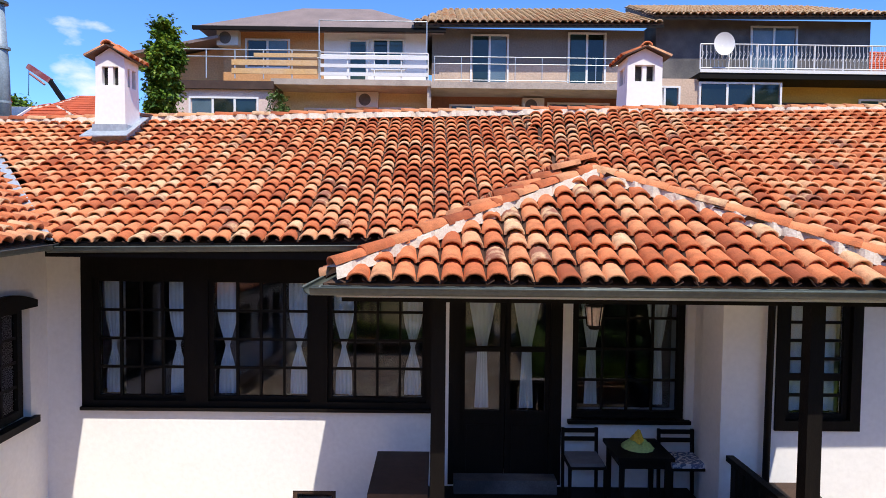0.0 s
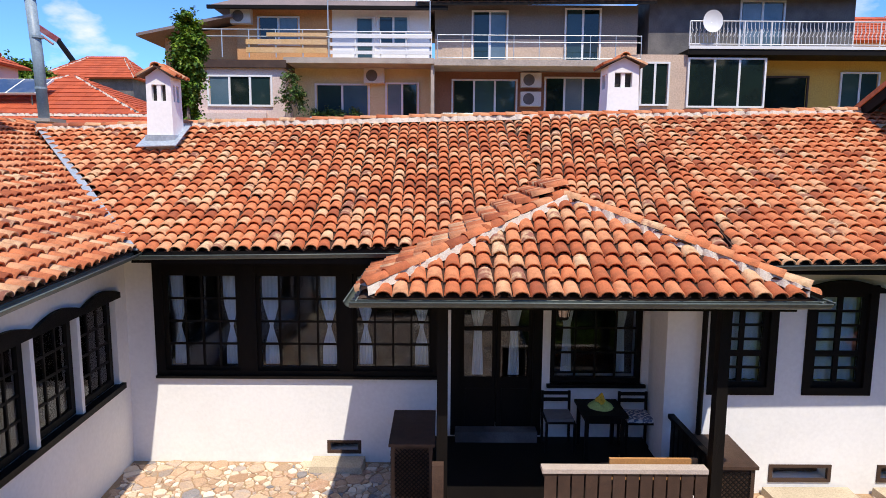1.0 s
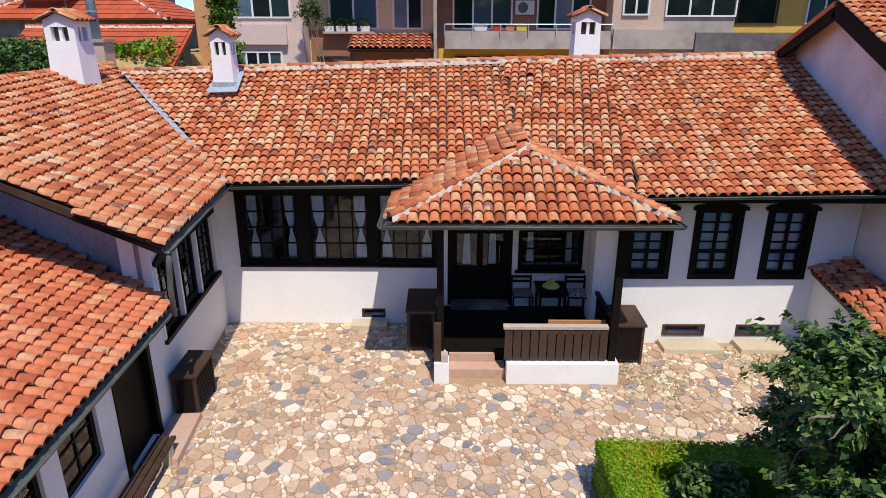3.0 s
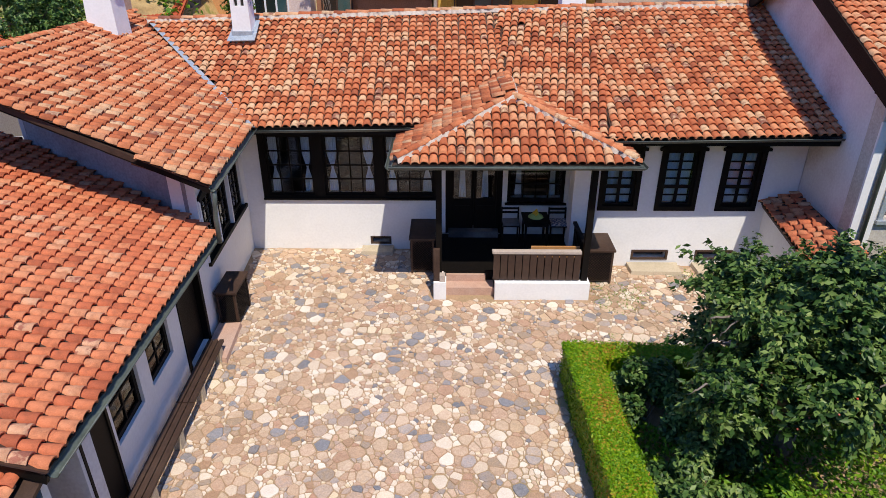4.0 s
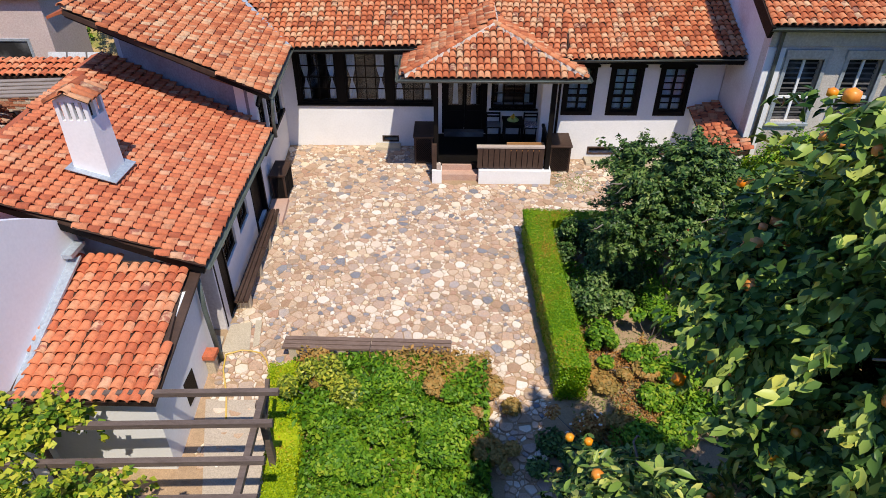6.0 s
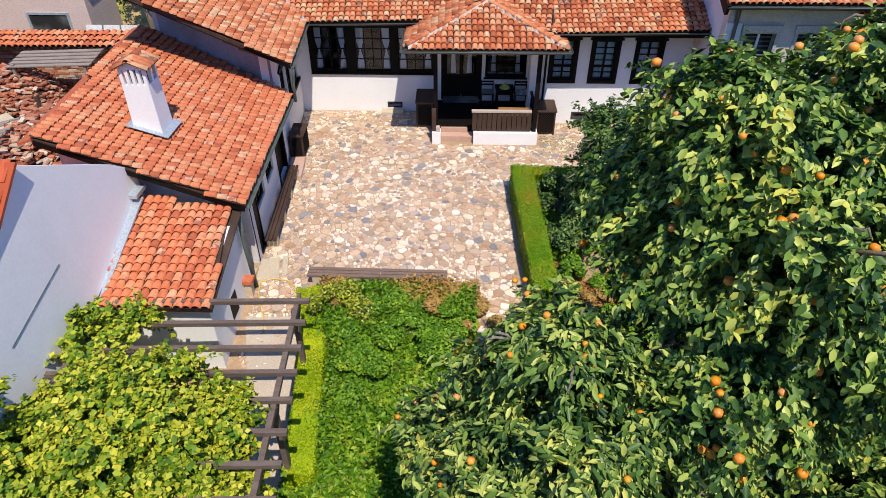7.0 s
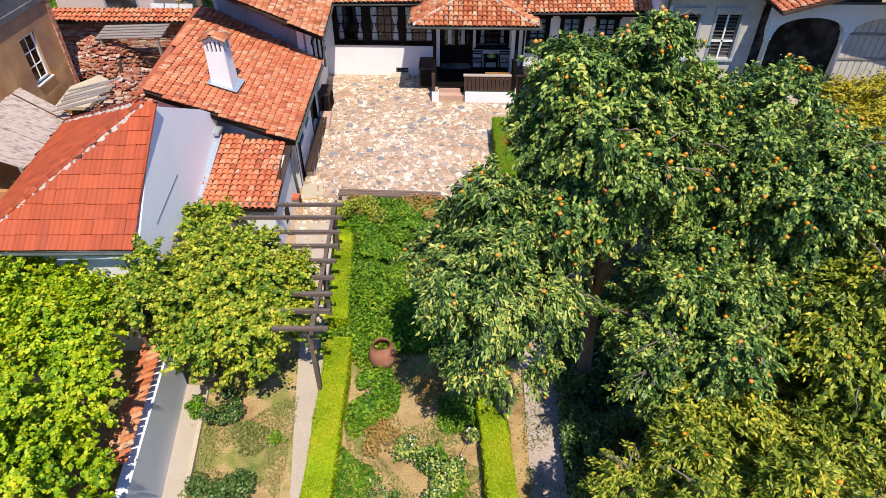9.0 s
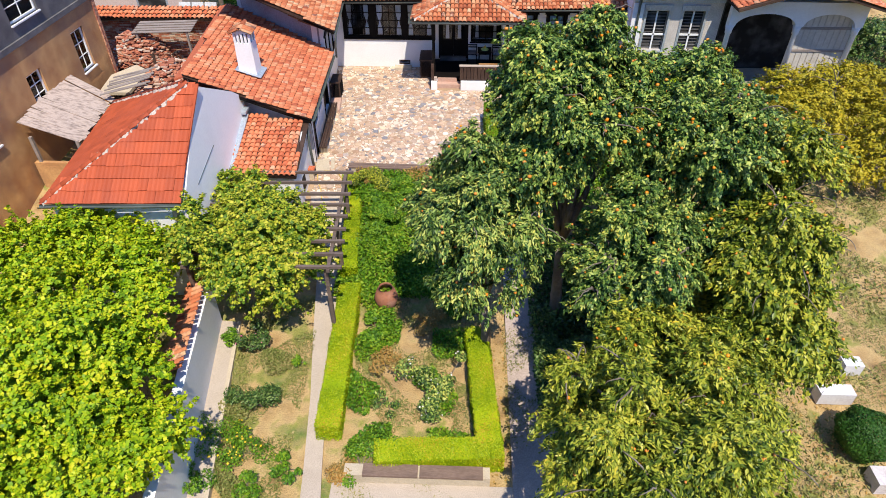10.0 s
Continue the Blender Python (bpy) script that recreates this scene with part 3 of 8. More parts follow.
# timber front with its three windows
for l, r in ((-4.27, -4.13), (-3.02, -2.76), (-1.53, -1.33), (-0.14, -0.02)):
    b = B(FRONT)
    b.box(l, r, -0.02, 0.12, 1.33, 3.2)
    part("timber_post", b, mat_wood, house)
for l, r in ((-4.13, -3.02), (-2.76, -1.53), (-1.33, -0.14)):
    for z0, z1 in ((2.9, 3.2), (1.33, 1.42)):
        b = B(FRONT)
        b.box(l, r, -0.018, 0.12, z0, z1)
        part("timber_rail", b, mat_wood, house)
b = B(FRONT)
b.box(-4.27, -0.02, -0.07, 0.0, 1.31, 1.35)
part("sill", b, mat_wood, house)
b = B(FRONT)
b.box(-4.85, -4.27, 0.0, 0.45, 1.33, 3.5)
b.box(-4.27, -0.12, 0.0, 0.45, 3.2, 3.5)
part("wall", b, mat_white, house)
for l, r in ((-4.13, -3.02), (-2.76, -1.53), (-1.33, -0.14)):
    window(house, FRONT, l, r, 1.42, 2.9, 4, 4, frame=0.05, bar=0.03, sill=False)
# windows of the plastered part, with deep black casings
for l, r in W_R:
    w = window(house, RIGHT, l + 0.11, r - 0.11, 1.53, 2.83, 2, 6, frame=0.06, bar=0.03, heavy=(("r", 2), ("c", 1)), curtains="full", casing=0.11, sill=False)
    k = B(RIGHT)
    n = 10
    top = [(l - 0.06 + (r - l + 0.12) * i / n, -0.06, 2.90 + 0.11 * math.sin(math.pi * i / n)) for i in range(n + 1)]
    k.slab([(top[-1][0], -0.06, 2.84), *top[::-1], (top[0][0], -0.06, 2.84)], (0, 0.1, 0))
    part("window_head", k, mat_wood, w, "curved black timber window head")
# porch window and door
window(house, FRONT, 1.62, 3.0, 1.24, 2.92, 4, 4, frame=0.08, d=0.06, curtains="none")
door = B(FRONT)
for l, r in ((0.13, 0.27), (1.36, 1.5)):
    door.box(l, r, 0.0, 0.15, 0.42, 2.95)
door.box(0.27, 1.36, 0.0, 0.15, 2.85, 2.95)
dr = part("door", door, mat_wood, house, "tall black double door with glazed upper panels")
for l, r in ((0.27, 0.81), (0.82, 1.36)):
    k = B(FRONT)
    k.box(l, r, 0.04, 0.09, 0.44, 1.26)
    k.box(l, l + 0.06, 0.04, 0.09, 1.26, 2.85)
    k.box(r - 0.06, r, 0.04, 0.09, 1.26, 2.85)
    for z0, z1 in ((1.26, 1.32), (2.04, 2.10), (2.78, 2.85)):
        k.box(l + 0.06, r - 0.06, 0.04, 0.09, z0, z1)
    k.box(l + 0.08, r - 0.08, 0.025, 0.045, 0.55, 1.15)
    part("door_leaf", k, mat_wood, dr)
    k = B(FRONT)
    k.box(l + 0.06, r - 0.06, 0.06, 0.065, 1.32, 2.04)
    k.box(l + 0.06, r - 0.06, 0.06, 0.065, 2.10, 2.78)
    p = part("pane", k, mat_glass, dr)
    p.visible_shadow = False
    curtain(dr, FRONT, l + 0.06, r - 0.06, 1.32, 2.78, 0.16, tied=0.52, waist=0.27, slim=True)
for l, r in ((1.72, 2.08), (2.54, 2.90)):
    curtain(house, FRONT, l, r, 1.36, 2.8, 0.22, tied=0.5, waist=0.30, slim=True)
# cellar vents
for f, l, r, z0, z1 in ((FRONT, -1.74, -1.22, 0.12, 0.34), (RIGHT, 4.52, 5.38, 0.17, 0.42), (RIGHT, 6.02, 6.9, 0.17, 0.42)):
    k = B(f)
    k.box(l, r, -0.02, 0.03, z0, z0 + 0.04)
    k.box(l, r, -0.02, 0.03, z1 - 0.04, z1)
    k.box(l, l + 0.05, -0.02, 0.03, z0 + 0.04, z1 - 0.04)
    k.box(r - 0.05, r, -0.02, 0.03, z0 + 0.04, z1 - 0.04)
    k.box(l + 0.05, r - 0.05, 0.22, 0.26, z0 + 0.04, z1 - 0.04)
    part("vent_frame", k, mat_brown, house, "dark wooden cellar vent")
for x0, x1, y0, y1 in ((-1.95, -1.15, 6.88, 7.22), (4.42, 5.62, 5.9, 6.36), (5.95, 7.1, 5.9, 6.36)):
    k = B()
    k.hexa([(x0, y0, -0.02), (x1, y0, -0.02), (x1, y1, -0.02), (x0, y1, -0.02), (x0 + 0.02, y0 + 0.02, 0.10), (x1 - 0.03, y0 + 0.01, 0.09), (x1 - 0.01, y1, 0.11), (x0 + 0.01, y1, 0.11)])
    solid("stone_slab", k, mat_slab, "pale rectangular stone slab below a cellar vent", "slab", "slabs below the vents")

# roof of the main house
RL, RM, RR = (-7.5, 10, 5.08), (1.45, 10, 5.36), (8.04, 10, 5.495)
roof = B()
roof.slab([(-8.2, 13.6, 3.5), (-8.2, 10, 5.05), RM, (1.45, 13.6, 3.6)][::-1], (0, 0, -0.1))
roof.slab([(1.45, 13.6, 3.6), RM, RR, (8.04, 13.6, 3.7)][::-1], (0, 0, -0.1))
roof = part("roof", roof, mat_tile, house, "weathered barrel clay tiles in mixed orange, tan and brown")
tiled_slope(roof, [(-3.97, 6.3, 3.33), (1.45, 6.3, 3.46), RM, (-7.45, 10, 5.08)], mat_tile, rng, near=lambda p: -1.6 < p.x < 0.9)
# the right-hand eave comes forward by degrees behind the porch roof
EAVE = [(1.45 + 0.525 * i, 5.75 - 0.0925 * i, 3.22 + 0.0305 * i) for i in range(5)] + [(8.04, 5.38, 3.455)]
for ea, eb in zip(EAVE, EAVE[1:]):
    ta, tb = [(e[0], 10, RM[2] + (RR[2] - RM[2]) * (e[0] - 1.45) / 6.59) for e in (ea, eb)]
    tiled_slope(roof, [ea, eb, tb, ta], mat_tile, rng)
caps(roof, (-7.5, 10.02, 5.10), (1.45, 10.02, 5.38), mat_tile, rng, w=0.20)
caps(roof, (1.45, 10.02, 5.38), (8.04, 10.02, 5.515), mat_tile, rng, w=0.20)
# valley flashing
k = B()
k.slab([(-4.05, 6.20, 3.37), (-3.94, 6.23, 3.37), (-7.44, 10.06, 5.15), (-7.57, 10.02, 5.15)], (0, 0, 0.015))
part("valley_flashing", k, mat_flash, roof, "grey lead valley gutter")
# eaves boards
k = B()
k.box(-4.05, 0.0, 6.30, 7.3, 3.22, 3.26)
k.box(-4.05, 0.2, 6.27, 6.31, 3.20, 3.36)
part("eaves_board", k, mat_wood, roof)
k = B()
k.box(2.9, 8.03, 5.40, 6.4, 3.26, 3.30)
k.box(2.9, 8.03, 5.36, 5.40, 3.25, 3.43)
part("eaves_board", k, mat_wood, roof)
gutter(roof, (-4.0, 6.24, 3.30), (-0.2, 6.24, 3.36))
gutter(roof, (3.3, 5.32, 3.35), (8.04, 5.32, 3.43))

# ---- the porch ----
porch = thing("porch", (1.5, 5.8, 0), "open timber porch with hipped clay tile roof and dark railing", "porch")
b = B()
b.box(-0.11, 3.05, 5.33, 7.3, 0.02, 0.40)
part("floor", b, mat_wood, porch, "near-black timber floor")
b = B()
b.box(1.2, 3.05, 5.0, 5.33, 0.02, 0.40)
part("floor_edge", b, mat_wood, porch)
b = B()
b.box(0.2, 1.42, 7.08, 7.3, 0.40, 0.56)
part("threshold", b, mat_greystone, porch, "grey stone threshold before the door")
for x0, x1, y0, y1, z in ((-0.11, 0.16, 4.78, 5.1, 0.40), (1.2, 3.22, 4.78, 5.0, 0.40), (3.05, 3.22, 5.0, 6.4, 0.40), (-0.11, 0.1, 5.1, 7.29, 0.39)):
    b = B()
    b.box(x0, x1, y0, y1, -0.05, z)
    part("plinth", b, mat_white, porch, "white plastered base")
for y0, y1, x1, zb, z in ((4.97, 5.33, 1.19, -0.05, 0.18), (5.26, 5.34, 1.02, 0.18, 0.345)):
    k = B()
    k.box(0.16, x1, y0, y1, zb, z)
    part("step", k, mat_step, porch, "worn reddish stone step")
for x, y, z0 in ((0.0, 5.2, 0.40), (3.11, 4.97, 0.40)):
    k = B()
    k.hexa([(x - 0.065, y - 0.065, z0), (x + 0.065, y - 0.065, z0), (x + 0.065, y + 0.065, z0), (x - 0.065, y + 0.065, z0),
            (x - 0.06, y - 0.06, 3.03), (x + 0.06, y - 0.06, 3.03), (x + 0.06, y + 0.06, 3.03), (x - 0.06, y + 0.06, 3.03)])
    part("post", k, mat_wood, porch)
k = B()
k.box(-0.11, 0.02, 4.86, 4.97, 0.40, 1.14)
part("newel_post", k, mat_brown, porch)
k = B()
k.box(0.02, 0.14, 4.82, 4.98, 0.40, 0.55)
part("newel_block", k, mat_rail, porch)
rail = B()
rail.box(1.13, 3.0, 4.87, 5.01, 1.05, 1.10)
rail = part("railing", rail, mat_rail, porch, "brown board railing with a pale handrail")
k = B()
k.box(1.15, 3.0, 4.92, 4.97, 0.42, 0.47)
k.box(1.15, 3.0, 4.92, 4.97, 0.99, 1.05)
part("rail_bar", k, mat_brown, rail)
for i in range(12):
    x = 1.16 + i * 0.155
    k = B()
    k.box(x, x + 0.135, 4.89, 4.915, 0.43, 1.04)
    part("baluster", k, mat_brown, rail)
k = B()
k.beam((3.12, 5.06, 1.12), (3.12, 6.38, 1.12), 0.08, 0.06)
sr = part("side_railing", k, mat_wood, porch)
k = B()
k.beam((3.12, 5.06, 0.5), (3.12, 6.38, 0.5), 0.05, 0.05)
part("rail_bar", k, mat_wood, sr)
for i in range(8):
    k = B()
    k.box(3.10, 3.14, 5.12 + i * 0.155, 5.22 + i * 0.155, 0.525, 1.09)
    part("baluster", k, mat_wood, sr)
# porch roof
PA, PB = (1.50, 6.05, 4.09), (1.50, 7.75, 4.26)
E0, E1, E2, E3 = (-0.87, 6.75, 3.15), (-0.87, 4.47, 3.15), (3.82, 4.47, 3.16), (3.82, 6.6, 3.16)
pr = B()
pr.box(-0.75, 3.7, 4.62, 4.68, 2.98, 3.09)
pr = part("roof", pr, mat_wood, porch, "hipped roof of old orange barrel tiles with white mortar hips")
rng = random.Random(21)
tiled_slope(pr, [E1, E2, PA], mat_tile, rng, near=lambda p: True, course=0.22)
tiled_slope(pr, [E0, E1, PA, PB], mat_tile, rng, course=0.22)
tiled_slope(pr, [E2, E3, PB, PA], mat_tile, rng, course=0.22)
caps(pr, (E1[0] + 0.06, E1[1] + 0.04, E1[2] + 0.05), PA, mat_tile, rng, step=0.26)
caps(pr, (E2[0] - 0.06, E2[1] + 0.04, E2[2] + 0.05), PA, mat_tile, rng, step=0.26)
caps(pr, (PA[0], PA[1], PA[2] + 0.03), (PA[0], 7.45, 4.24), mat_tile, rng, step=0.26)
# unseen ceiling, white only to reflect yard light into the porch
k = B()
k.slab([(-0.78, 4.55, 3.02), (3.74, 4.55, 3.02), (3.74, 6.4, 3.02), (-0.78, 6.9, 3.02)], (0, 0, 0.03))
part("ceiling_panel", k, mat_white, porch, "unseen boarded ceiling, made white to bounce light onto the wall")
gutter(pr, (-0.94, 4.40, 3.11), (3.89, 4.40, 3.12))
gutter(pr, (-0.94, 6.3, 3.13), (-0.94, 4.40, 3.11))
gutter(pr, (3.89, 4.40, 3.12), (3.89, 5.7, 3.12))

# ---- the side wing ----
wing = thing("side_wing", (-6.2, 2.0, 0), "white plastered side wing with stepped clay tile roofs and dark windows", "house")
wall(wing, WING, 0.0, 5.25, -0.1, 2.08, 0.45, [(3.5, 4.6, 0.05, 1.85), (2.1, 3.0, 0.88, 1.75), (0.85, 1.75, 0.88, 1.75)], mat_white)
wall(wing, WING, 5.25, 8.75, -0.1, 3.3, 0.45, [(5.33, 8.36, 1.3, 2.62)], mat_white)
for l, r in ((0.85, 1.75), (2.1, 3.0)):
    window(wing, WING, l, r, 0.88, 1.75, 2, 3, d=0.05, curtains="none", frame=0.08, sill=False)
for l, r in ((5.40, 6.24), (6.33, 7.24), (7.33, 8.30)):
    window(wing, WING, l, r, 1.34, 2.62, 3, 4, d=0.05, curtains="full", frame=0.09, sill=False)
k = B(WING)
n = 36
for i in range(n):
    a = [5.30 + (8.44 - 5.30) * (i + e) / n for e in (0, 1)]
    t = [2.66 + 0.10 * abs(math.sin((x - 5.3) / (8.44 - 5.3) * 3 * math.pi)) for x in a]
    k.hexa([(a[0], -0.05, 2.58), (a[1], -0.05, 2.58), (a[1], 0.06, 2.58), (a[0], 0.06, 2.58), (a[0], -0.05, t[0]), (a[1], -0.05, t[1]), (a[1], 0.06, t[1]), (a[0], 0.06, t[0])])
k.box(5.30, 8.44, -0.06, 0.06, 1.24, 1.32)
part("timber_front", k, mat_wood, wing)
for a in (5.33, 6.28, 7.28):
    k = B(WING)
    k.box(a - 0.035, a + 0.035, -0.03, 0.1, 1.32, 2.6)
    part("window_strip", k, mat_white, wing)
k = B(WING)
k.box(3.5, 4.6, 0.1, 0.16, 0.02, 1.85)
wd = part("door", k, mat_wood, wing, "dark plank door")
k = B(WING)
k.box(0.04, 0.66, -0.03, 0.02, 0.0, 1.78)
nd = part("door", k, mat_wood, wing, "narrow dark plank door at the end of the wing")
for a in (0.0, 0.66):
    k = B(WING)
    k.box(a, a + 0.05, -0.05, 0.02, 0.0, 1.84)
    part("door_post", k, mat_wood, nd)
for a in (3.45, 4.58):
    k = B(WING)
    k.box(a, a + 0.11, -0.02, 0.1, 0.0, 1.85)
    part("door_post", k, mat_wood, wd)
# black backing in place of the wing's unlit rooms
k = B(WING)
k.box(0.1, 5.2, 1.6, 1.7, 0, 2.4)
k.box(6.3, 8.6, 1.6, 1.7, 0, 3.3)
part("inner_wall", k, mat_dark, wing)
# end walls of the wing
# this wall's colour already holds the shade of the verge above
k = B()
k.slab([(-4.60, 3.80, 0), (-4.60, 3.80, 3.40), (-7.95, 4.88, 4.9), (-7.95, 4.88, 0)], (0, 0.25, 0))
part("wall", k, mat_verge_shade, wing, "stained plaster under the verge, its shade painted blue-grey")
k = B()
k.slab([(-4.06, -1.45, -0.1), (-4.06, -1.45, 2.2), (-7.85, -1.45, 3.38), (-7.85, -1.45, -0.1)], (0, 0.3, 0))
part("wall", k, mat_white_old, wing)
k = B()
k.slab([(-8.1, -1.14, 0), (-8.5, 5.0, 0), (-8.5, 5.0, 3.45), (-8.1, -1.14, 3.34)], (0.2, 0, 0))
part("wall", k, mat_white_old, wing)
k = B()
k.slab([(-8.18, 5.10, 0), (-8.35, 11.0, 0), (-8.35, 11.0, 5.0), (-8.18, 5.10, 4.9)], (0.2, 0, 0))
part("wall", k, mat_white_old, wing)
for i, (xa, xb, y, dz) in enumerate(((-4.02, -5.75, 3.10, 0.17), (-4.16, -5.50, 3.24, 0.25), (-4.06, -5.62, 3.40, 0.31), (-4.30, -5.30, 3.56, 0.40))):
    k = B()
    k.beam((xa, y, 3.29 + (-3.80 - xa) * 0.443 - dz), (xb, y, 3.29 + (-3.80 - xb) * 0.443 - dz - 0.03 * i), 0.15, 0.035)
    part("verge_plank", k, mat_rustwood, wing, "weathered red-brown plank under the verge")
rng = random.Random(31)
w1 = B()
w1.slab([(-8.2, 11.2, 5.18), (-7.97, 2.95, 5.10), (-8.35, 2.95, 4.98), (-8.6, 11.2, 5.04)], (0, 0, -0.06))
w1 = part("roof", w1, mat_tile, wing, "upper roof of orange barrel tiles")
tiled_slope(w1, [(-3.80, 2.97, 3.26), (-4.01, 6.24, 3.37), (-8.2, 10.75, 5.18), (-7.95, 2.95, 5.12)], mat_tile, rng, near=lambda p: p.y < 5.2 and p.x > -6.2)
caps(w1, (-7.97, 2.95, 5.14), (-8.2, 10.9, 5.22), mat_tile, rng, mortar=False)
k = B()
k.beam((-3.80, 2.99, 3.16), (-7.95, 2.99, 5.00), 0.05, 0.09)
part("verge_board", k, mat_wood, w1)
gutter(w1, (-3.74, 2.95, 3.21), (-3.97, 6.3, 3.33))
k = B()
k.tube([(-3.74, 3.0, 3.17), (-3.78, 3.02, 2.9), (-3.82, 3.05, 2.6), (-3.82, 3.05, 2.16)], 0.04, 10)
part("downpipe", k, mat_gutter, w1, "green-grey zinc downpipe", smooth=True)
w2 = B()
w2.slab([(-8.5, 5.05, 3.60), (-7.97, -1.92, 3.49), (-8.3, -1.92, 3.38), (-8.85, 5.05, 3.49)], (0, 0, -0.06))
w2 = part("roof", w2, mat_tile2, wing, "lower roof of orange-red barrel tiles")
tiled_slope(w2, [(-3.80, -2.26, 2.17), (-4.04, 3.55, 2.15), (-8.55, 5.05, 3.62), (-7.95, -1.92, 3.52)], mat_tile2, rng, near=lambda p: p.y < 1.6 and p.x > -6.0)
k = B()
k.beam((-3.81, -2.24, 2.06), (-7.95, -1.92, 3.40), 0.05, 0.12)
part("verge_board", k, mat_wood, w2)
gutter(w2, (-3.74, -2.24, 2.13), (-3.99, 3.45, 2.11))
# lean-to in front
lean = thing("lean_to", (-5.0, -3.4, -0.3), "small white lean-to with a tiled shed roof beside the wing", "shed")
k = B()
k.box(-6.4, -4.06, -4.45, -2.0, -1.0, 1.5)
k.slab([(-4.06, -4.45, 1.5), (-4.06, -2.0, 1.5), (-4.06, -2.0, 2.02)], (-2.3, 0, 0))
part("wall", k, mat_white, lean)
k = B()
k.box(-4.062, -4.05, -3.55, -3.15, 0.1, 0.62)
part("window", k, mat_wood, lean, "small dark square window")
rl = B()
rl.slab([(-3.92, -4.62, 1.36), (-3.92, -2.0, 2.05), (-6.4, -2.0, 2.08), (-6.1, -4.62, 1.38)], (0, 0, -0.05))
rl = part("roof", rl, mat_brown, lean)
tiled_slope(rl, [(-5.97, -4.66, 1.46), (-3.90, -4.66, 1.46), (-4.17, -2.09, 2.11), (-6.36, -2.0, 2.13)], mat_tile2, rng, near=lambda p: p.x > -5.3)


# ---- chimneys ----
def chimney(x, y, z0, z1, w, label, slots=2, slot=0.27, head=0.13):
    """A tapering whitewashed stack with slots, a tiled cap and a lead skirt."""
    c = thing("chimney", (x, y, z0), label, "chimney", "whitewashed chimneys")
    h, wt = w / 2, w * 0.44
    b = B()
    zs = z1 - head - slot
    b.hexa([(x - h, y - h, z0 - 0.4), (x + h, y - h, z0 - 0.4), (x + h, y + h, z0 - 0.4), (x - h, y + h, z0 - 0.4), (x - wt, y - wt, zs), (x + wt, y - wt, zs), (x + wt, y + wt, zs), (x - wt, y + wt, zs)])
    part("shaft", b, mat_white, c)
    pw = 0.19 * w if slots == 2 else 0.07
    spots = {(round(-wt + pw / 2 + (2 * wt - pw) * i / slots, 3), sy * (wt - pw / 2)) for i in range(slots + 1) for sy in (-1, 1)}
    spots |= {(sx * (wt - pw / 2), round(-wt + pw / 2 + (2 * wt - pw) * i / 2, 3)) for i in range(3) for sx in (-1, 1)}
    for dx, dy in sorted(spots):
        corner = abs(dx) > wt - pw / 2 - 0.01 and abs(dy) > wt - pw / 2 - 0.01
        q = pw / 2 if corner else min(pw, 0.07) / 2
        b = B()
        b.box(x + dx - q, x + dx + q, y + dy - q, y + dy + q, zs, z1 - head)
        part("pier", b, mat_white, c)
    b = B()
    b.box(x - wt, x + wt, y - wt, y + wt, z1 - head, z1)
    b.slab([(x - wt, y - wt, z1), (x + wt, y - wt, z1), (x, y - wt, z1 + 0.14)], (0, 2 * wt, 0))
    part("head", b, mat_white, c)
    k = B()
    k.box(x - wt * 0.62, x + wt * 0.62, y - wt * 0.62, y + wt * 0.62, zs - 0.02, z1 - head + 0.02)
    part("flue", k, mat_dark, c)
    rng = random.Random(int(x * 100))
    e = wt + 0.10
    cap = B()
    cap.slab([(x - e, y - e, z1 - 0.02), (x, y - e, z1 + 0.15), (x, y + e, z1 + 0.15), (x - e, y + e, z1 - 0.02)], (0, 0, 0.02))
    cap.slab([(x, y - e, z1 + 0.15), (x + e, y - e, z1 - 0.02), (x + e, y + e, z1 - 0.02), (x, y + e, z1 + 0.15)], (0, 0, 0.02))
    cap = part("cap", cap, mat_brown, c, "little gabled cap of clay tiles")
    tv, tf = barrel(0.16, e * 1.08, 0.055)
    n = max(3, round(2 * e / 0.155))
    for sgn in (-1, 1):
        for i in range(n):
            yy = y - e + (i + 0.5) * 2 * e / n
            m = frame_of((x + sgn * e * 1.04, yy, z1 - 0.005), (0, sgn, 0), (-sgn * e, 0, 0.17)) @ pose(0, 0, 0, rng.uniform(-2, 2), rng.uniform(-5, 5), rng.uniform(-4, 4))
            k = B(m)
            k.add(tv, tf)
            part("cap_tile", k, mat_tile, cap, smooth=True)
    tv, tf = barrel(0.18, e * 1.1, 0.07)
    for i in range(2):
        k = B(frame_of((x, y - e + i * e * 0.95, z1 + 0.165 + 0.01 * i), (1, 0, 0), (0, 1, 0)))
        k.add(tv, tf)
        part("cap_tile", k, mat_tile, cap, smooth=True)
    return c


def skirt(c, pts, hs=0.16):
    k = B()
    k.slab(pts, (0, 0, 0.015))
    part("flashing", k, mat_flash, c, "blue-grey lead skirt")


c = chimney(-4.83, 9.28, 4.7, 5.95, 0.48, "tall whitewashed chimney with a tiled cap on the main roof")
skirt(c, [(-5.17, 8.86, 4.77), (-4.49, 8.86, 4.79), (-4.52, 9.6, 5.16), (-5.13, 9.6, 5.16)])
k = B()
k.box(-5.08, -4.58, 9.03, 9.53, 4.6, 4.98)
part("upstand", k, mat_flash, c, "blue-grey lead upstand")
c = chimney(3.38, 10.55, 5.2, 6.38, 0.66, "tall whitewashed chimney standing just behind the ridge")
c = chimney(-7.75, 8.5, 4.9, 6.25, 0.7, "whitewashed chimney with slots on the side wing roof")
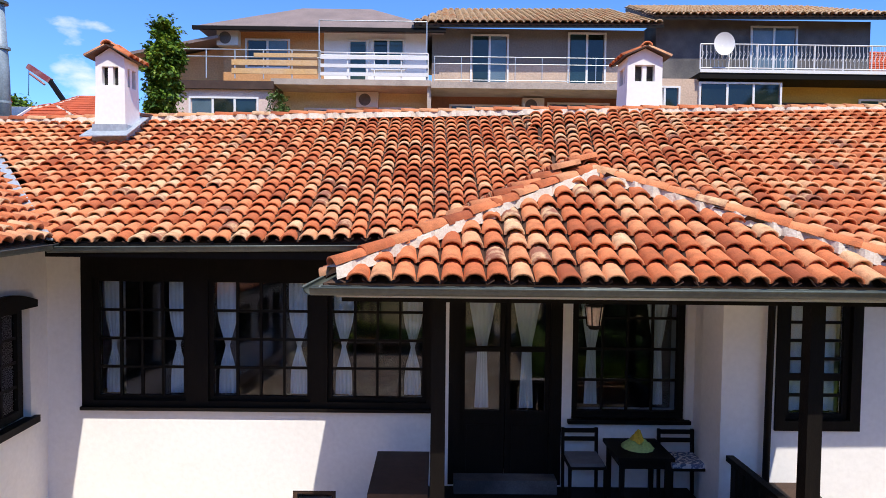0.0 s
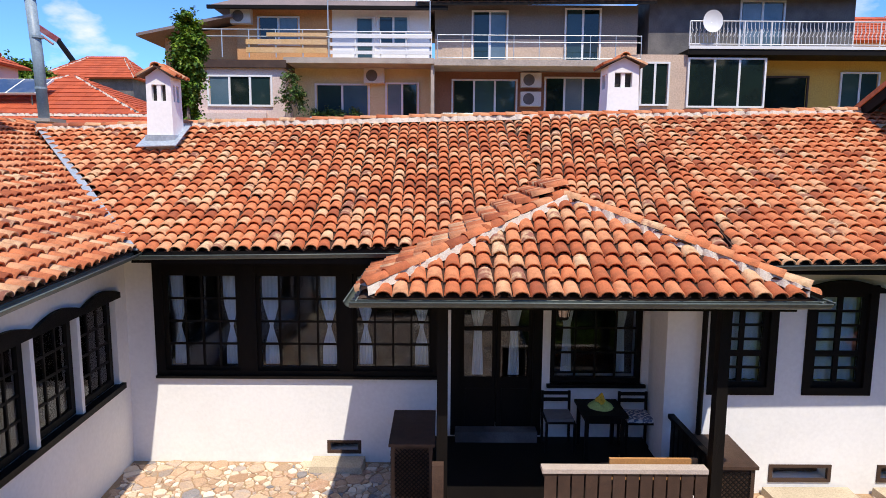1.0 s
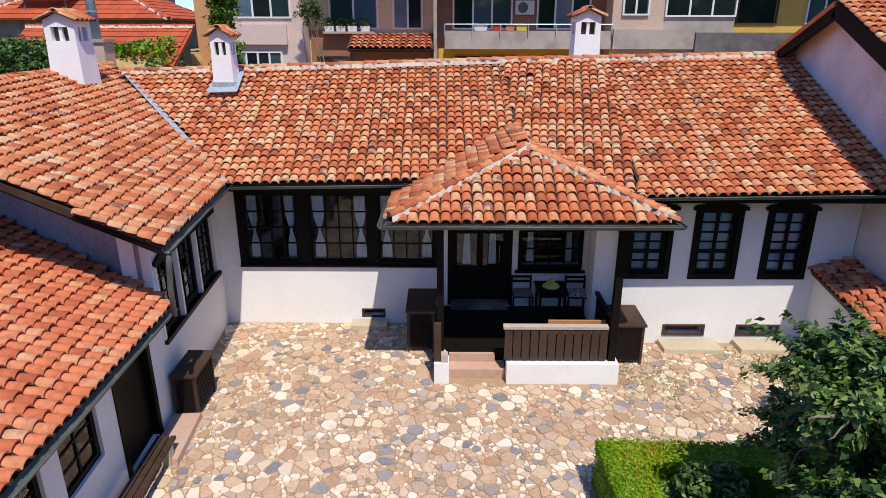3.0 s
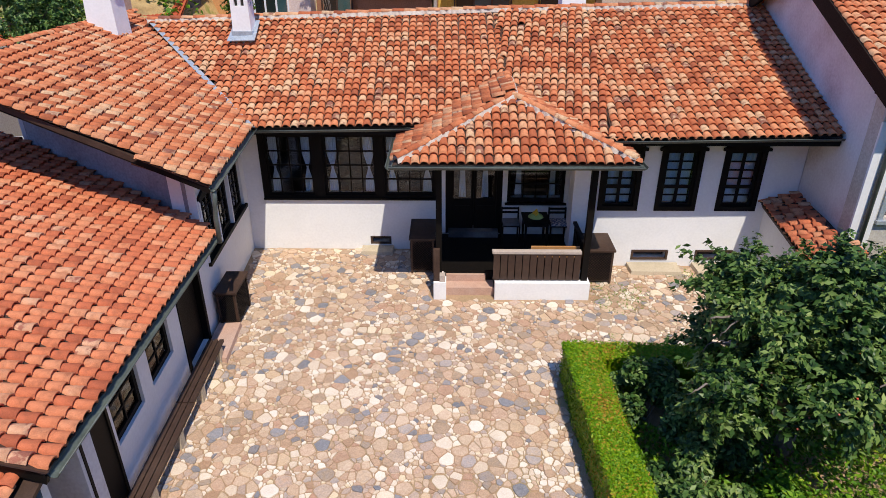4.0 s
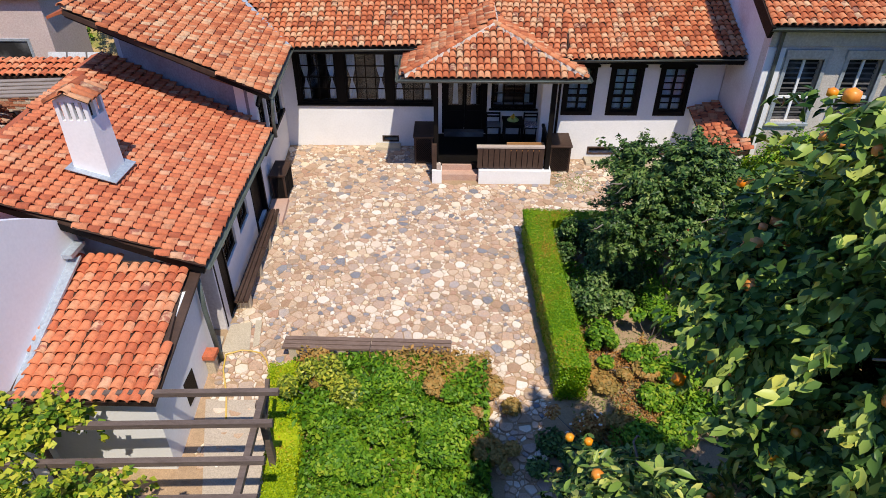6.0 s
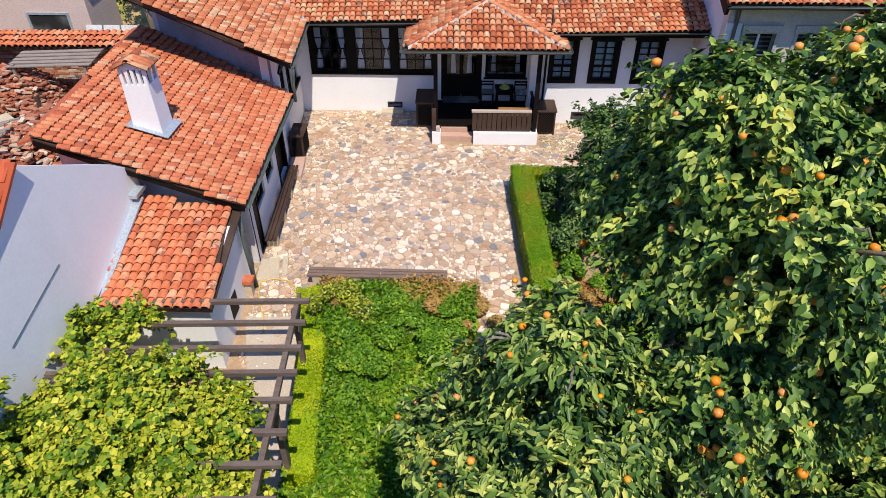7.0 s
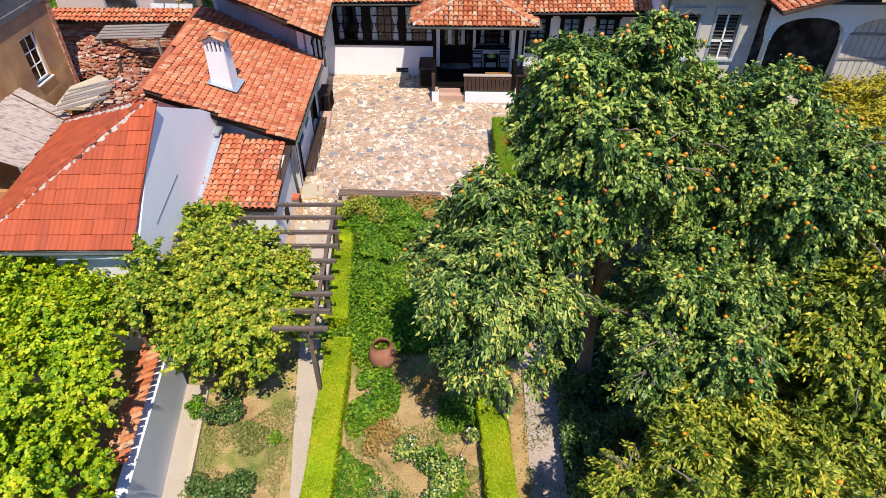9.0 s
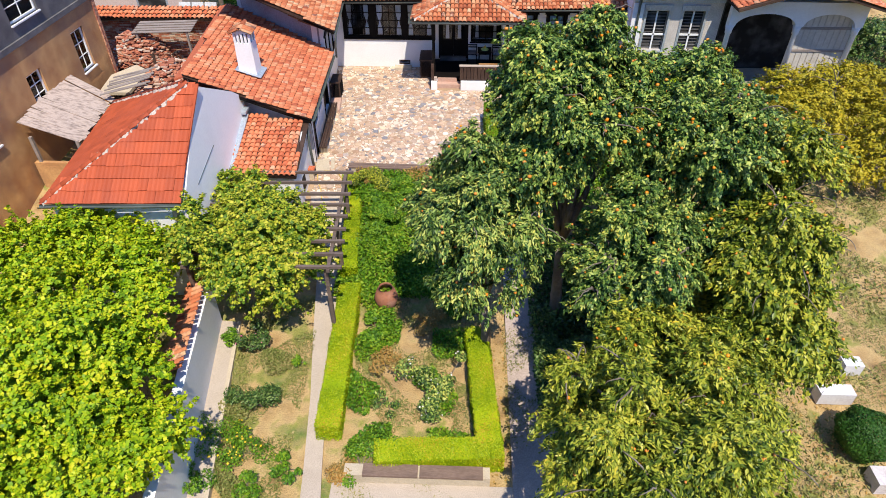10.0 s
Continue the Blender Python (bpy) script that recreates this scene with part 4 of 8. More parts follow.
skirt(c, [(-7.25, 7.95, 4.83), (-7.25, 8.95, 4.83), (-8.15, 8.95, 5.24), (-8.15, 7.95, 5.24)])
c = chimney(-6.22, -0.32, 2.9, 4.46, 0.64, "broad whitewashed chimney with slots on the lower roof", 4, 0.34, 0.03)
skirt(c, [(-5.76, -0.76, 2.93), (-5.76, 0.12, 2.93), (-6.62, 0.12, 3.22), (-6.62, -0.76, 3.22)])


# ---- plants ----
def leaves(points, normals, size, rng, aspect=0.55, droop=0.0, fold=0.25, dirs=None, oval=False):
    """Many small folded leaves, pointed or oval; returns vertices and faces."""
    n = len(points)
    p = np.asarray(points)
    nr = np.asarray(normals) + rng.normal(0, 0.38, (n, 3))
    nr /= np.linalg.norm(nr, axis=1)[:, None] + 1e-9
    d = rng.normal(0, 1, (n, 3)) if dirs is None else np.array(dirs)
    d[:, 2] -= droop
    d -= nr * (d * nr).sum(1)[:, None]
    d /= np.linalg.norm(d, axis=1)[:, None] + 1e-9
    s = np.cross(nr, d)
    L = (size * rng.uniform(0.6, 1.35, n))[:, None]
    W = L * aspect * 0.5
    a, t = p - d * L * 0.5, p + d * L * 0.5
    l, r = p - s * W + nr * W * fold - d * L * 0.05, p + s * W + nr * W * fold - d * L * 0.05
    if oval:
        up = nr * W * fold
        v = np.stack([a, p + s * W * 0.9 + up - d * L * 0.22, p + s * W * 0.85 + up + d * L * 0.14, t - nr * L * 0.1,
                      p - s * W * 0.85 + up + d * L * 0.14, p - s * W * 0.9 + up - d * L * 0.22], 1).reshape(-1, 3)
        i = np.arange(n)[:, None] * 6
        return v, np.concatenate([np.concatenate([i, i + k, i + k + 1], 1) for k in (1, 2, 3, 4)])
    v = np.stack([a, r, t, l], 1).reshape(-1, 3)
    i = np.arange(n)[:, None] * 4
    f = np.concatenate([np.concatenate([i, i + 1, i + 2], 1), np.concatenate([i, i + 2, i + 3], 1)])
    return v, f


def leaf_mesh(name, v, f, mat):
    me = bpy.data.meshes.new(name)
    me.vertices.add(len(v))
    me.vertices.foreach_set("co", v.astype(np.float32).ravel())
    me.loops.add(len(f) * 3)
    me.loops.foreach_set("vertex_index", f.astype(np.int32).ravel())
    me.polygons.add(len(f))
    me.polygons.foreach_set("loop_start", np.arange(len(f), dtype=np.int32) * 3)
    me.update(calc_edges=True)
    me.materials.append(mat)
    return me


def clump_points(centres, radii, n, rng, shell=0.5):
    """Points in a set of ellipsoid clumps, denser towards their skins, with outward directions."""
    c, r = np.asarray(centres, float), np.asarray(radii, float)
    if r.ndim == 1:
        r = r[:, None].repeat(3, 1)
    k = rng.choice(len(c), n, p=(r.prod(1) ** (2 / 3)) / (r.prod(1) ** (2 / 3)).sum())
    d = rng.normal(0, 1, (n, 3))
    d /= np.linalg.norm(d, axis=1)[:, None]
    q = shell + (1 - shell) * rng.uniform(0, 1, n) ** 0.5
    return c[k] + d * r[k] * q[:, None], d


def child_mesh(name, me, parent, label="", kind=""):
    o = new(name, me)
    o.parent = parent
    if not parent.parent:
        o.matrix_parent_inverse = Matrix.Translation(parent.location).inverted()
    if label:
        o["label"] = label
    if kind:
        o["kind"] = kind
    return o


def tree(base, crown, radii, mat, label, seed, lobes=14, lobe_r=0.9, sprays=1300, per=24, size=0.13, aspect=0.5, droop=0.8, fruit=None, fruits=0,
         limbs=9, trunk=0.13, fruit_r=0.042, spray=0.5, flat=0.8, low=-0.45, bare=6, jag=0.0, gap=0.95, spread_r=(0.55, 1.35), oval=False, name="tree", category="tree"):
    """Tapered trunk, forking limbs and a ragged crown: leafy sprays hang from the outside of uneven lobes."""
    rng = np.random.default_rng(seed)
    t = thing(name, base, label, category)
    c0, r0 = np.array(crown, float), np.array(radii, float)
    cs = []
    while len(cs) < lobes:
        d = rng.normal(0, 1, 3)
        d /= np.linalg.norm(d)
        if d[2] > low:
            q = c0 + d * r0 * rng.uniform(0.3, 0.85)
            if all(np.linalg.norm((q - o) / lobe_r) > gap for o in cs) or rng.uniform() < 0.02:
                cs.append(q)
    cs = np.array(cs)
    cs[:, 2] += rng.normal(0, 1, lobes) * jag
    rs = lobe_r * rng.uniform(*spread_r, lobes)
    fork = np.array([base[0] * 0.6 + c0[0] * 0.4, base[1] * 0.6 + c0[1] * 0.4, base[2] + (c0[2] - base[2]) * 0.45])
    b = B()
    b.tube([base, (np.array(base) + fork) / 2 + rng.normal(0, 0.06, 3), fork], [trunk * 1.25, trunk, trunk * 0.8], 10)
    part("trunk", b, mat_bark, t, smooth=True)
    for i in range(limbs):
        e = cs[i * lobes // limbs]
        m1 = fork * 0.55 + e * 0.45 + rng.normal(0, 0.15, 3) + [0, 0, 0.15]
        k = B()
        k.tube([fork, m1, e], [trunk * 0.55, trunk * 0.36, trunk * 0.2], 7)
        out = e + (e - fork) / (np.linalg.norm(e - fork) + 1e-6) * lobe_r * 0.7
        for q in range(bare):
            x = out + rng.normal(0, 0.55, 3) * lobe_r * [1, 1, 0.4]
            mid = (e + x) / 2 + [*rng.normal(0, 0.12, 2), lobe_r * 0.30]
            tip = x + [*rng.normal(0, 0.1, 2), -0.2]
            ps = [e * (1 - w) ** 3 + mid * 3 * w * (1 - w) ** 2 + x * 3 * w * w * (1 - w) + tip * w ** 3 + rng.normal(0, 0.012, 3) for w in np.linspace(0, 1, 9)]
            k.tube(ps, list(np.linspace(0.024, 0.006, 9)), 5)
        part("limb", k, mat_bark, t, smooth=True)
    # sprays
    w = rs ** 2
    li = rng.choice(lobes, sprays, p=w / w.sum())
    d2 = rng.normal(0, 1, (sprays, 3)) + (cs[li] - c0) / r0 * 0.9 + [0, 0, 0.75]
    d2 /= np.linalg.norm(d2, axis=1)[:, None]
    p0 = cs[li] + d2 * rs[li][:, None] * rng.uniform(0.55, 1.05, sprays)[:, None] * [1, 1, flat]
    sd = d2 * 0.8 + rng.normal(0, 0.45, (sprays, 3)) + [0, 0, -0.35 * droop]
    sd /= np.linalg.norm(sd, axis=1)[:, None]
    ln = spray * rng.uniform(0.5, 1.2, sprays) * np.where(rng.uniform(0, 1, sprays) < 0.15, 1.7, 1.0)
    k = rng.choice(sprays, sprays * per)
    n = len(k)
    u = rng.uniform(0.05, 1, n)
    p = p0[k] + sd[k] * (u * ln[k])[:, None] + rng.normal(0, size * 0.35, (n, 3))
    p[:, 2] -= droop * 0.35 * ln[k] * u ** 2
    nr = d2[k] * 0.6 + rng.normal(0, 0.3, (n, 3)) + [0, 0, 0.55]
    ds = sd[k] * 0.7 + rng.normal(0, 0.55, (n, 3))
    v, f = leaves(p, nr, size, rng, aspect, droop * 0.9, dirs=ds, oval=oval)
    child_mesh("crown", leaf_mesh("crown", v, f, mat), t, kind="stuff")
    if fruits:
        sel = rng.choice(n, fruits, replace=False)
        k = B()
        for q in sel:
            x, y, z = p[q] + nr[q] * 0.07
            r = fruit_r * rng.uniform(0.7, 1.2)
            vs = [(x, y, z + r * 0.9), (x, y, z - r * 0.9)] + [(x + r * 0.92 * math.cos(a), y + r * 0.92 * math.sin(a), z + h) for h in (r * 0.45, -r * 0.45) for a in [i * math.pi / 3 for i in range(6)]]
            k.add(vs, [(0, 2 + i, 2 + (i + 1) % 6) for i in range(6)] + [(2 + i, 8 + i, 8 + (i + 1) % 6, 2 + (i + 1) % 6) for i in range(6)] + [(1, 8 + (i + 1) % 6, 8 + i) for i in range(6)])
        part("fruit", k, fruit, t, kind="stuff", smooth=True)
    return t


tree((5.1, 0.1, -0.05), (5.05, 0.0, 1.9), (1.65, 1.5, 1.3), mat_leaf_a, "bushy dark green fruit tree behind the clipped hedge", 1, 22, 0.55, 1500, 34, 0.10, 0.5, 0.4, mat_red, 30, fruit_r=0.018, spray=0.3)
tree((2.1, -9.4, -1.25), (1.85, -9.3, 3.2), (1.5, 1.7, 2.45), mat_leaf_b, "persimmon tree with drooping green leaves and orange fruit", 2, 24, 0.68, 1700, 42, 0.115, 0.36, 1.5, mat_fruit, 300, oval=True, spray=0.40, low=-0.5, gap=1.25, spread_r=(0.5, 1.12), fruit_r=0.036)
tree((4.1, -8.4, -1.1), (3.78, -8.25, 5.6), (1.55, 1.65, 2.1), mat_leaf_d, "large leafy fruit tree with orange fruit", 3, 28, 0.68, 2700, 48, 0.092, 0.52, 0.9, mat_fruit, 480, limbs=12, trunk=0.15, spray=0.38, low=-0.35, gap=1.12, fruit_r=0.042, spread_r=(0.5, 1.2), oval=True)
tree((6.3, -8.6, -1.1), (6.7, -8.5, 4.1), (1.9, 1.75, 2.9), mat_leaf_d, "tall leafy fruit tree with orange fruit", 18, 30, 0.74, 2600, 48, 0.095, 0.5, 0.9, mat_fruit, 440, limbs=12, trunk=0.14, spray=0.36, low=-0.25, gap=1.3, fruit_r=0.038, spread_r=(0.5, 1.1))
tree((8.2, -9.6, -1.0), (8.1, -9.6, 3.3), (1.5, 1.8, 2.5), mat_leaf_c, "olive green fruit tree beside the taller one", 13, 20, 0.75, 1700, 40, 0.115, 0.45, 1.0, mat_fruit, 180, limbs=9, trunk=0.12, spray=0.38, low=-0.3, gap=1.3, spread_r=(0.5, 1.12), fruit_r=0.036)
tree((6.1, -12.7, -1.5), (5.5, -13.8, 1.4), (2.6, 2.6, 2.1), mat_leaf_c, "olive green fruit tree with long drooping leaves", 4, 31, 0.82, 2800, 42, 0.115, 0.36, 1.5, mat_fruit, 220, spray=0.42, low=-0.5, gap=1.15, spread_r=(0.5, 1.12), fruit_r=0.036)
tree((8.7, -10.8, -1.3), (8.3, -11.2, 1.7), (1.2, 1.4, 1.6), mat_leaf_c, "low leafy fruit tree between the larger ones", 16, 14, 0.7, 900, 36, 0.14, 0.45, 1.0, mat_fruit, 50, limbs=6, trunk=0.08, spray=0.42, low=-0.6)
tree((5.3, -10.4, -1.3), (5.2, -10.4, 2.7), (1.5, 1.2, 1.9), mat_leaf_d, "leafy fruit tree filling the middle of the orchard", 24, 18, 0.7, 1500, 48, 0.095, 0.48, 1.0, mat_fruit, 180, limbs=8, trunk=0.1, spray=0.38, low=-0.3, gap=1.2, fruit_r=0.036, spread_r=(0.5, 1.12))
tree((15.0, -0.8, -0.1), (15.2, -0.8, 1.5), (2.8, 3.4, 1.3), mat_leaf_y, "yellowing olive green bushy tree by the street", 14, 24, 0.9, 2000, 26, 0.12, 0.5, 0.5, spray=0.45)
tree((19.5, 6.5, -0.1), (19.5, 6.5, 1.3), (2.6, 2.4, 1.2), mat_leaf_a, "dark green bushes at the edge of the yard", 15, 18, 0.8, 1000, 24, 0.12, 0.5, 0.4, spray=0.4)


def hedge(pts, width, z_ground, h, label, seed, n=9000, mat=mat_leaf_h):
    """A clipped hedge along a line: a leafy block with a soft, slightly uneven skin."""
    rng = np.random.default_rng(seed)
    t = thing("hedge", (pts[0][0], pts[0][1], z_ground), label, "hedge", "clipped hedges")
    P, N = [], []
    core = B()
    total = sum(math.dist(a, b) for a, b in zip(pts, pts[1:]))
    for a, b in zip(pts, pts[1:]):
        a, b = np.array(a), np.array(b)
        L = np.linalg.norm(b - a)
        d = (b - a) / L
        s = np.array([d[1], -d[0]])
        w = width / 2 - 0.03
        za, zb = land(*a), land(*b)
        q = [(*(a - s * w - d * w * 0.9), za), (*(a + s * w - d * w * 0.9), za), (*(b + s * w + d * w * 0.9), zb), (*(b - s * w + d * w * 0.9), zb)]
        core.hexa(q + [(x, y, z + h - 0.03) for x, y, z in q])
        k = int(n * L / total)
        u = rng.uniform(-width / 2, L + width / 2, k)
        face = rng.uniform(0, 1, k)
        off, zz = rng.uniform(-width / 2, width / 2, k), rng.uniform(0, h, k)
        nn = np.zeros((k, 3))
        top, left, right = face < 0.5, (face >= 0.5) & (face < 0.72), (face >= 0.72) & (face < 0.94)
        end = face >= 0.94
        wob = 0.03 * np.sin(u * 3.1 + seed) + 0.02 * np.sin(u * 7.3)
        zz = np.where(top, h + wob * 0.6 - 0.05 * np.clip(np.abs(off) / (width / 2) - 0.75, 0, 1) * 4 * 0.5, zz)
        off = np.where(left, -width / 2 + wob * 0.5, np.where(right, width / 2 + wob * 0.5, off))
        u = np.where(end, np.where(rng.uniform(0, 1, k) < 0.5, -width / 2, L + width / 2), u)
        nn[top, 2] = 1
        nn[left, :2] = -s
        nn[right, :2] = s
        nn[end, 2] = 0.3
        xy = a[None] + d[None] * u[:, None] + s[None] * off[:, None]
        g = za + (zb - za) * np.clip(u / L, 0, 1)
        P.append(np.concatenate([xy, (g + zz)[:, None]], 1) + rng.normal(0, 0.012, (k, 3)))
        N.append(nn)
    v, f = leaves(np.concatenate(P), np.concatenate(N), 0.042, rng, 0.6, 0.0)
    part("core", core, mat, t)
    child_mesh("foliage", leaf_mesh("foliage", v, f, mat), t, kind="stuff")
    return t


hedge([(2.45, 1.85), (2.58, -2.85)], 0.55, 0, 0.80, "clipped bright green box hedge along the paved yard", 5, 34000)
hedge([(2.9, 1.88), (6.8, 1.75)], 0.50, 0, 0.78, "clipped hedge with browned patches in front of the fruit tree", 6, 12000)
hedge([(-2.55, -2.95), (-2.28, -4.3), (-2.1, -6.6)], 0.52, -0.5, 0.45, "narrow clipped grass-green hedge beside the pergola", 7, 17000, mat_leaf_l)
hedge([(-1.95, -7.7), (-1.85, -11.9)], 0.62, -1.3, 0.55, "low clipped hedge strip beside the concrete path", 8, 24000, mat_leaf_l)
tree((-5.6, -5.4, -1.0), (-5.45, -5.4, 1.45), (0.9, 0.7, 0.3), mat_leaf_v, "sparse grape vine shoots over the first pergola beams", 17, 7, 0.28, 110, 26, 0.105, 0.9, 0.7, limbs=3, trunk=0.025, spray=0.4, flat=0.6, low=-0.3, bare=1, name="vine", category="vine")
hedge([(1.85, -9.3), (2.15, -12.6), (-0.3, -12.75)], 0.62, -1.4, 0.6, "L-shaped clipped hedge round the flower bed", 9, 32000, mat_leaf_l)
tree((-8.5, -11.0, -1.5), (-8.4, -12.4, 1.7), (3.2, 6.0, 0.75), mat_leaf_e, "dense bright green vine canopy over the garden wall", 10, 115, 0.6, 5200, 44, 0.088, 0.85, 0.35, trunk=0.06, spray=0.4, flat=0.6, low=-0.2, bare=0, jag=0.22, name="vine", category="vine")
tree((-7.4, -14.4, -1.6), (-6.6, -14.5, 1.25), (2.0, 2.8, 0.6), mat_leaf_e, "bright green vine canopy beside the garden wall", 19, 34, 0.55, 1700, 44, 0.088, 0.85, 0.35, trunk=0.05, spray=0.4, flat=0.6, low=-0.2, bare=0, jag=0.22, name="vine", category="vine")
tree((-4.6, -6.6, -1.0), (-4.45, -8.0, 1.45), (2.0, 2.0, 0.5), mat_leaf_v, "yellowing grape vine over the wooden pergola", 11, 55, 0.34, 1800, 38, 0.088, 0.9, 0.7, trunk=0.04, spray=0.5, flat=0.65, low=-0.35, bare=1, jag=0.3, gap=0.8, name="vine", category="vine")


def carpet(name, label, area, n, h, size, mat, seed, aspect=0.5, patch=1.0, upright=0.6):
    """Low plants over a piece of ground; area gives true where they grow."""
    rng = np.random.default_rng(seed)
    x0, x1, y0, y1, ok = area
    P = []
    ph = rng.uniform(0, 6, 4)
    while len(P) < n:
        x, y = rng.uniform(x0, x1), rng.uniform(y0, y1)
        q = 0.5 + 0.25 * math.sin(x * 2.1 * patch + ph[0] + 1.3 * math.sin(y * 1.1 * patch)) + 0.25 * math.sin(y * 2.6 * patch + ph[1] + 1.1 * math.sin(x * 1.7 * patch + ph[2]))
        if ok(x, y, q):
            P.append((x, y, land(x, y) + h * (0.25 + 0.75 * q) * rng.uniform(0.05, 1) ** 0.6))
    P = np.array(P)
    nr = rng.normal(0, 0.5, (n, 3)) + [0, 0, upright]
    v, f = leaves(P, nr, size, rng, aspect)
    return tagged(new(name, leaf_mesh(name, v, f, mat)), label, "plants", kind="stuff")


carpet("bed_plants", "lush green bed plants filling the flower bed", (-2.5, 1.3, -7.6, -2.35, lambda x, y, q: x < 1.1), 34000, 0.55, 0.11, mat_leaf_p, 21)
carpet("bed_plants", "yellowing low plants edging the flower bed", (-2.4, 1.2, -3.0, -2.3, lambda x, y, q: True), 3500, 0.5, 0.09, mat_leaf_dry, 22)
carpet("weeds", "thin weeds and dry grass on the garden soil", (-5.4, 2.0, -14.5, -7.6, lambda x, y, q: q > 0.42 and not -2.75 < x < -1.5), 26000, 0.12, 0.075, mat_leaf_g, 23, 0.3, 1.6)
carpet("bed_plants", "green perennials inside the hedged bed", (-1.6, 1.7, -12.3, -7.6, lambda x, y, q: q > 0.55 and (x < -0.3 or x > 0.6 or q > 0.8)), 9000, 0.30, 0.09, mat_leaf_p, 28, 0.5, 1.5)
carpet("bed_plants", "low green plants between wall and path", (-5.1, -2.9, -14.8, -8.2, lambda x, y, q: q > 0.8), 6000, 0.25, 0.08, mat_leaf_g, 29, 0.4, 1.3)
carpet("weeds", "thin grass under the fruit trees", (2.6, 18, -16, -2.5, lambda x, y, q: q > 0.5), 60000, 0.12, 0.08, mat_leaf_g, 24, 0.25, 0.9)
carpet("weeds", "rough grass and weeds beside the hedge", (2.9, 7.6, -2.5, 6.2, lambda x, y, q: (y < 1.6 and q > 0.45) or (x > 3.3 and y > 2.2 and q > 0.6)), 9000, 0.07, 0.05, mat_leaf_p, 25, 0.3)
carpet("garden_plants", "dense mixed green plants in the garden behind the hedge", (2.9, 7.6, -3.6, 1.5, lambda x, y, q: q > 0.3 and not (y < -1.5 and x < 4.3)), 13000, 0.6, 0.09, mat_leaf_p, 26)
carpet("leaf_litter", "fallen dry leaves under the fruit trees", (2.2, 12, -15, -3, lambda x, y, q: True), 5000, 0.03, 0.09, mat_leaf_dry, 27, 0.6, 1.0, 2.0)
carpet("scrub", "rough green scrub on the slope behind the wing", (-24, -8.7, 8.5, 19, lambda x, y, q: q > 0.25), 22000, 0.7, 0.22, mat_leaf_p, 30, 0.5, 0.6)
carpet("scrub", "rough grass and scrub on the open ground", (9.5, 24, -14, 9, lambda x, y, q: q > 0.55), 26000, 0.2, 0.12, mat_leaf_g, 31, 0.35, 0.7)
carpet("moss", "green moss and weeds between the stones", (3.5, 7.2, 2.5, 5.7, lambda x, y, q: q > 0.5), 26000, 0.028, 0.030, mat_leaf_g, 32, 0.6, 1.4, 1.2)
carpet("withered_plants", "rust-brown withered plants at the foot of the hedge", (2.75, 4.3, -4.6, -1.3, lambda x, y, q: q > 0.25 and (x > 3.0 or y < -3.0)), 7000, 0.26, 0.06, mat_leaf_rust, 35, 0.4, 1.3)

carpet("undergrowth", "dense dark green undergrowth in the shade of the fruit trees", (3.4, 9.0, -11.8, -4.5, lambda x, y, q: q > 0.1), 46000, 1.1, 0.12, mat_leaf_a, 34, 0.5, 1.0)


# ---- things in the yard and on the porch ----
def lattice_box(x0, x1, y0, y1, h, label, f=None):
    """A low dark cupboard with a sloping lid and lattice panels."""
    t = thing("wooden_cupboard", ((x0 + x1) / 2, (y0 + y1) / 2, 0), label, "cupboard")
    b = B()
    for x, y in ((x0, y0), (x1 - 0.05, y0), (x0, y1 - 0.05), (x1 - 0.05, y1 - 0.05)):
        b.box(x, x + 0.05, y, y + 0.05, 0, h - 0.05)
    b.box(x0 + 0.02, x1 - 0.02, y0 + 0.02, y1 - 0.02, 0.06, h - 0.06)
    part("body", b, mat_brown, t)
    b = B()
    b.hexa([(x0 - 0.03, y0 - 0.03, h - 0.06), (x1 + 0.03, y0 - 0.03, h - 0.06), (x1 + 0.03, y1 + 0.03, h - 0.03), (x0 - 0.03, y1 + 0.03, h - 0.03),
            (x0 - 0.03, y0 - 0.03, h - 0.02), (x1 + 0.03, y0 - 0.03, h - 0.02), (x1 + 0.03, y1 + 0.03, h + 0.02), (x0 - 0.03, y1 + 0.03, h + 0.02)])
    part("lid", b, mat_brown, t)
    b = B()
    n = 9
    for i in range(-n, n):
        for s in (1, -1):
            for (fy, side) in ((y0 - 0.006, 0), (x1 + 0.006, 1), (x0 - 0.006, 1)):
                w = (x1 - x0) if side == 0 else (y1 - y0)
                hh = h - 0.2
                a0 = i * w / n
                a1 = a0 + hh
                l, r = max(0.05, min(a0, a1)), min(w - 0.05, max(a0, a1))
                if r - l < 0.04:
                    continue
                z = lambda a: 0.1 + (a - a0 if s == 1 else hh - (a - a0))
                p = [(l, z(l)), (r, z(r))]
                q = [(x0 + a, fy, zz) if side == 0 else (fy, y0 + a, zz) for a, zz in p]
                b.tube(q, 0.007, 4, False)
    part("lattice", b, mat_wood, t)
    return t


lattice_box(-0.66, -0.12, 5.95, 6.95, 0.92, "dark wooden cupboard with lattice sides beside the porch steps")
lattice_box(3.26, 3.86, 5.5, 6.3, 0.86, "brown wooden cupboard with a lattice front beside the porch")
lattice_box(-4.36, -3.98, 3.72, 4.5, 0.78, "dark wooden cupboard standing against the wing wall")


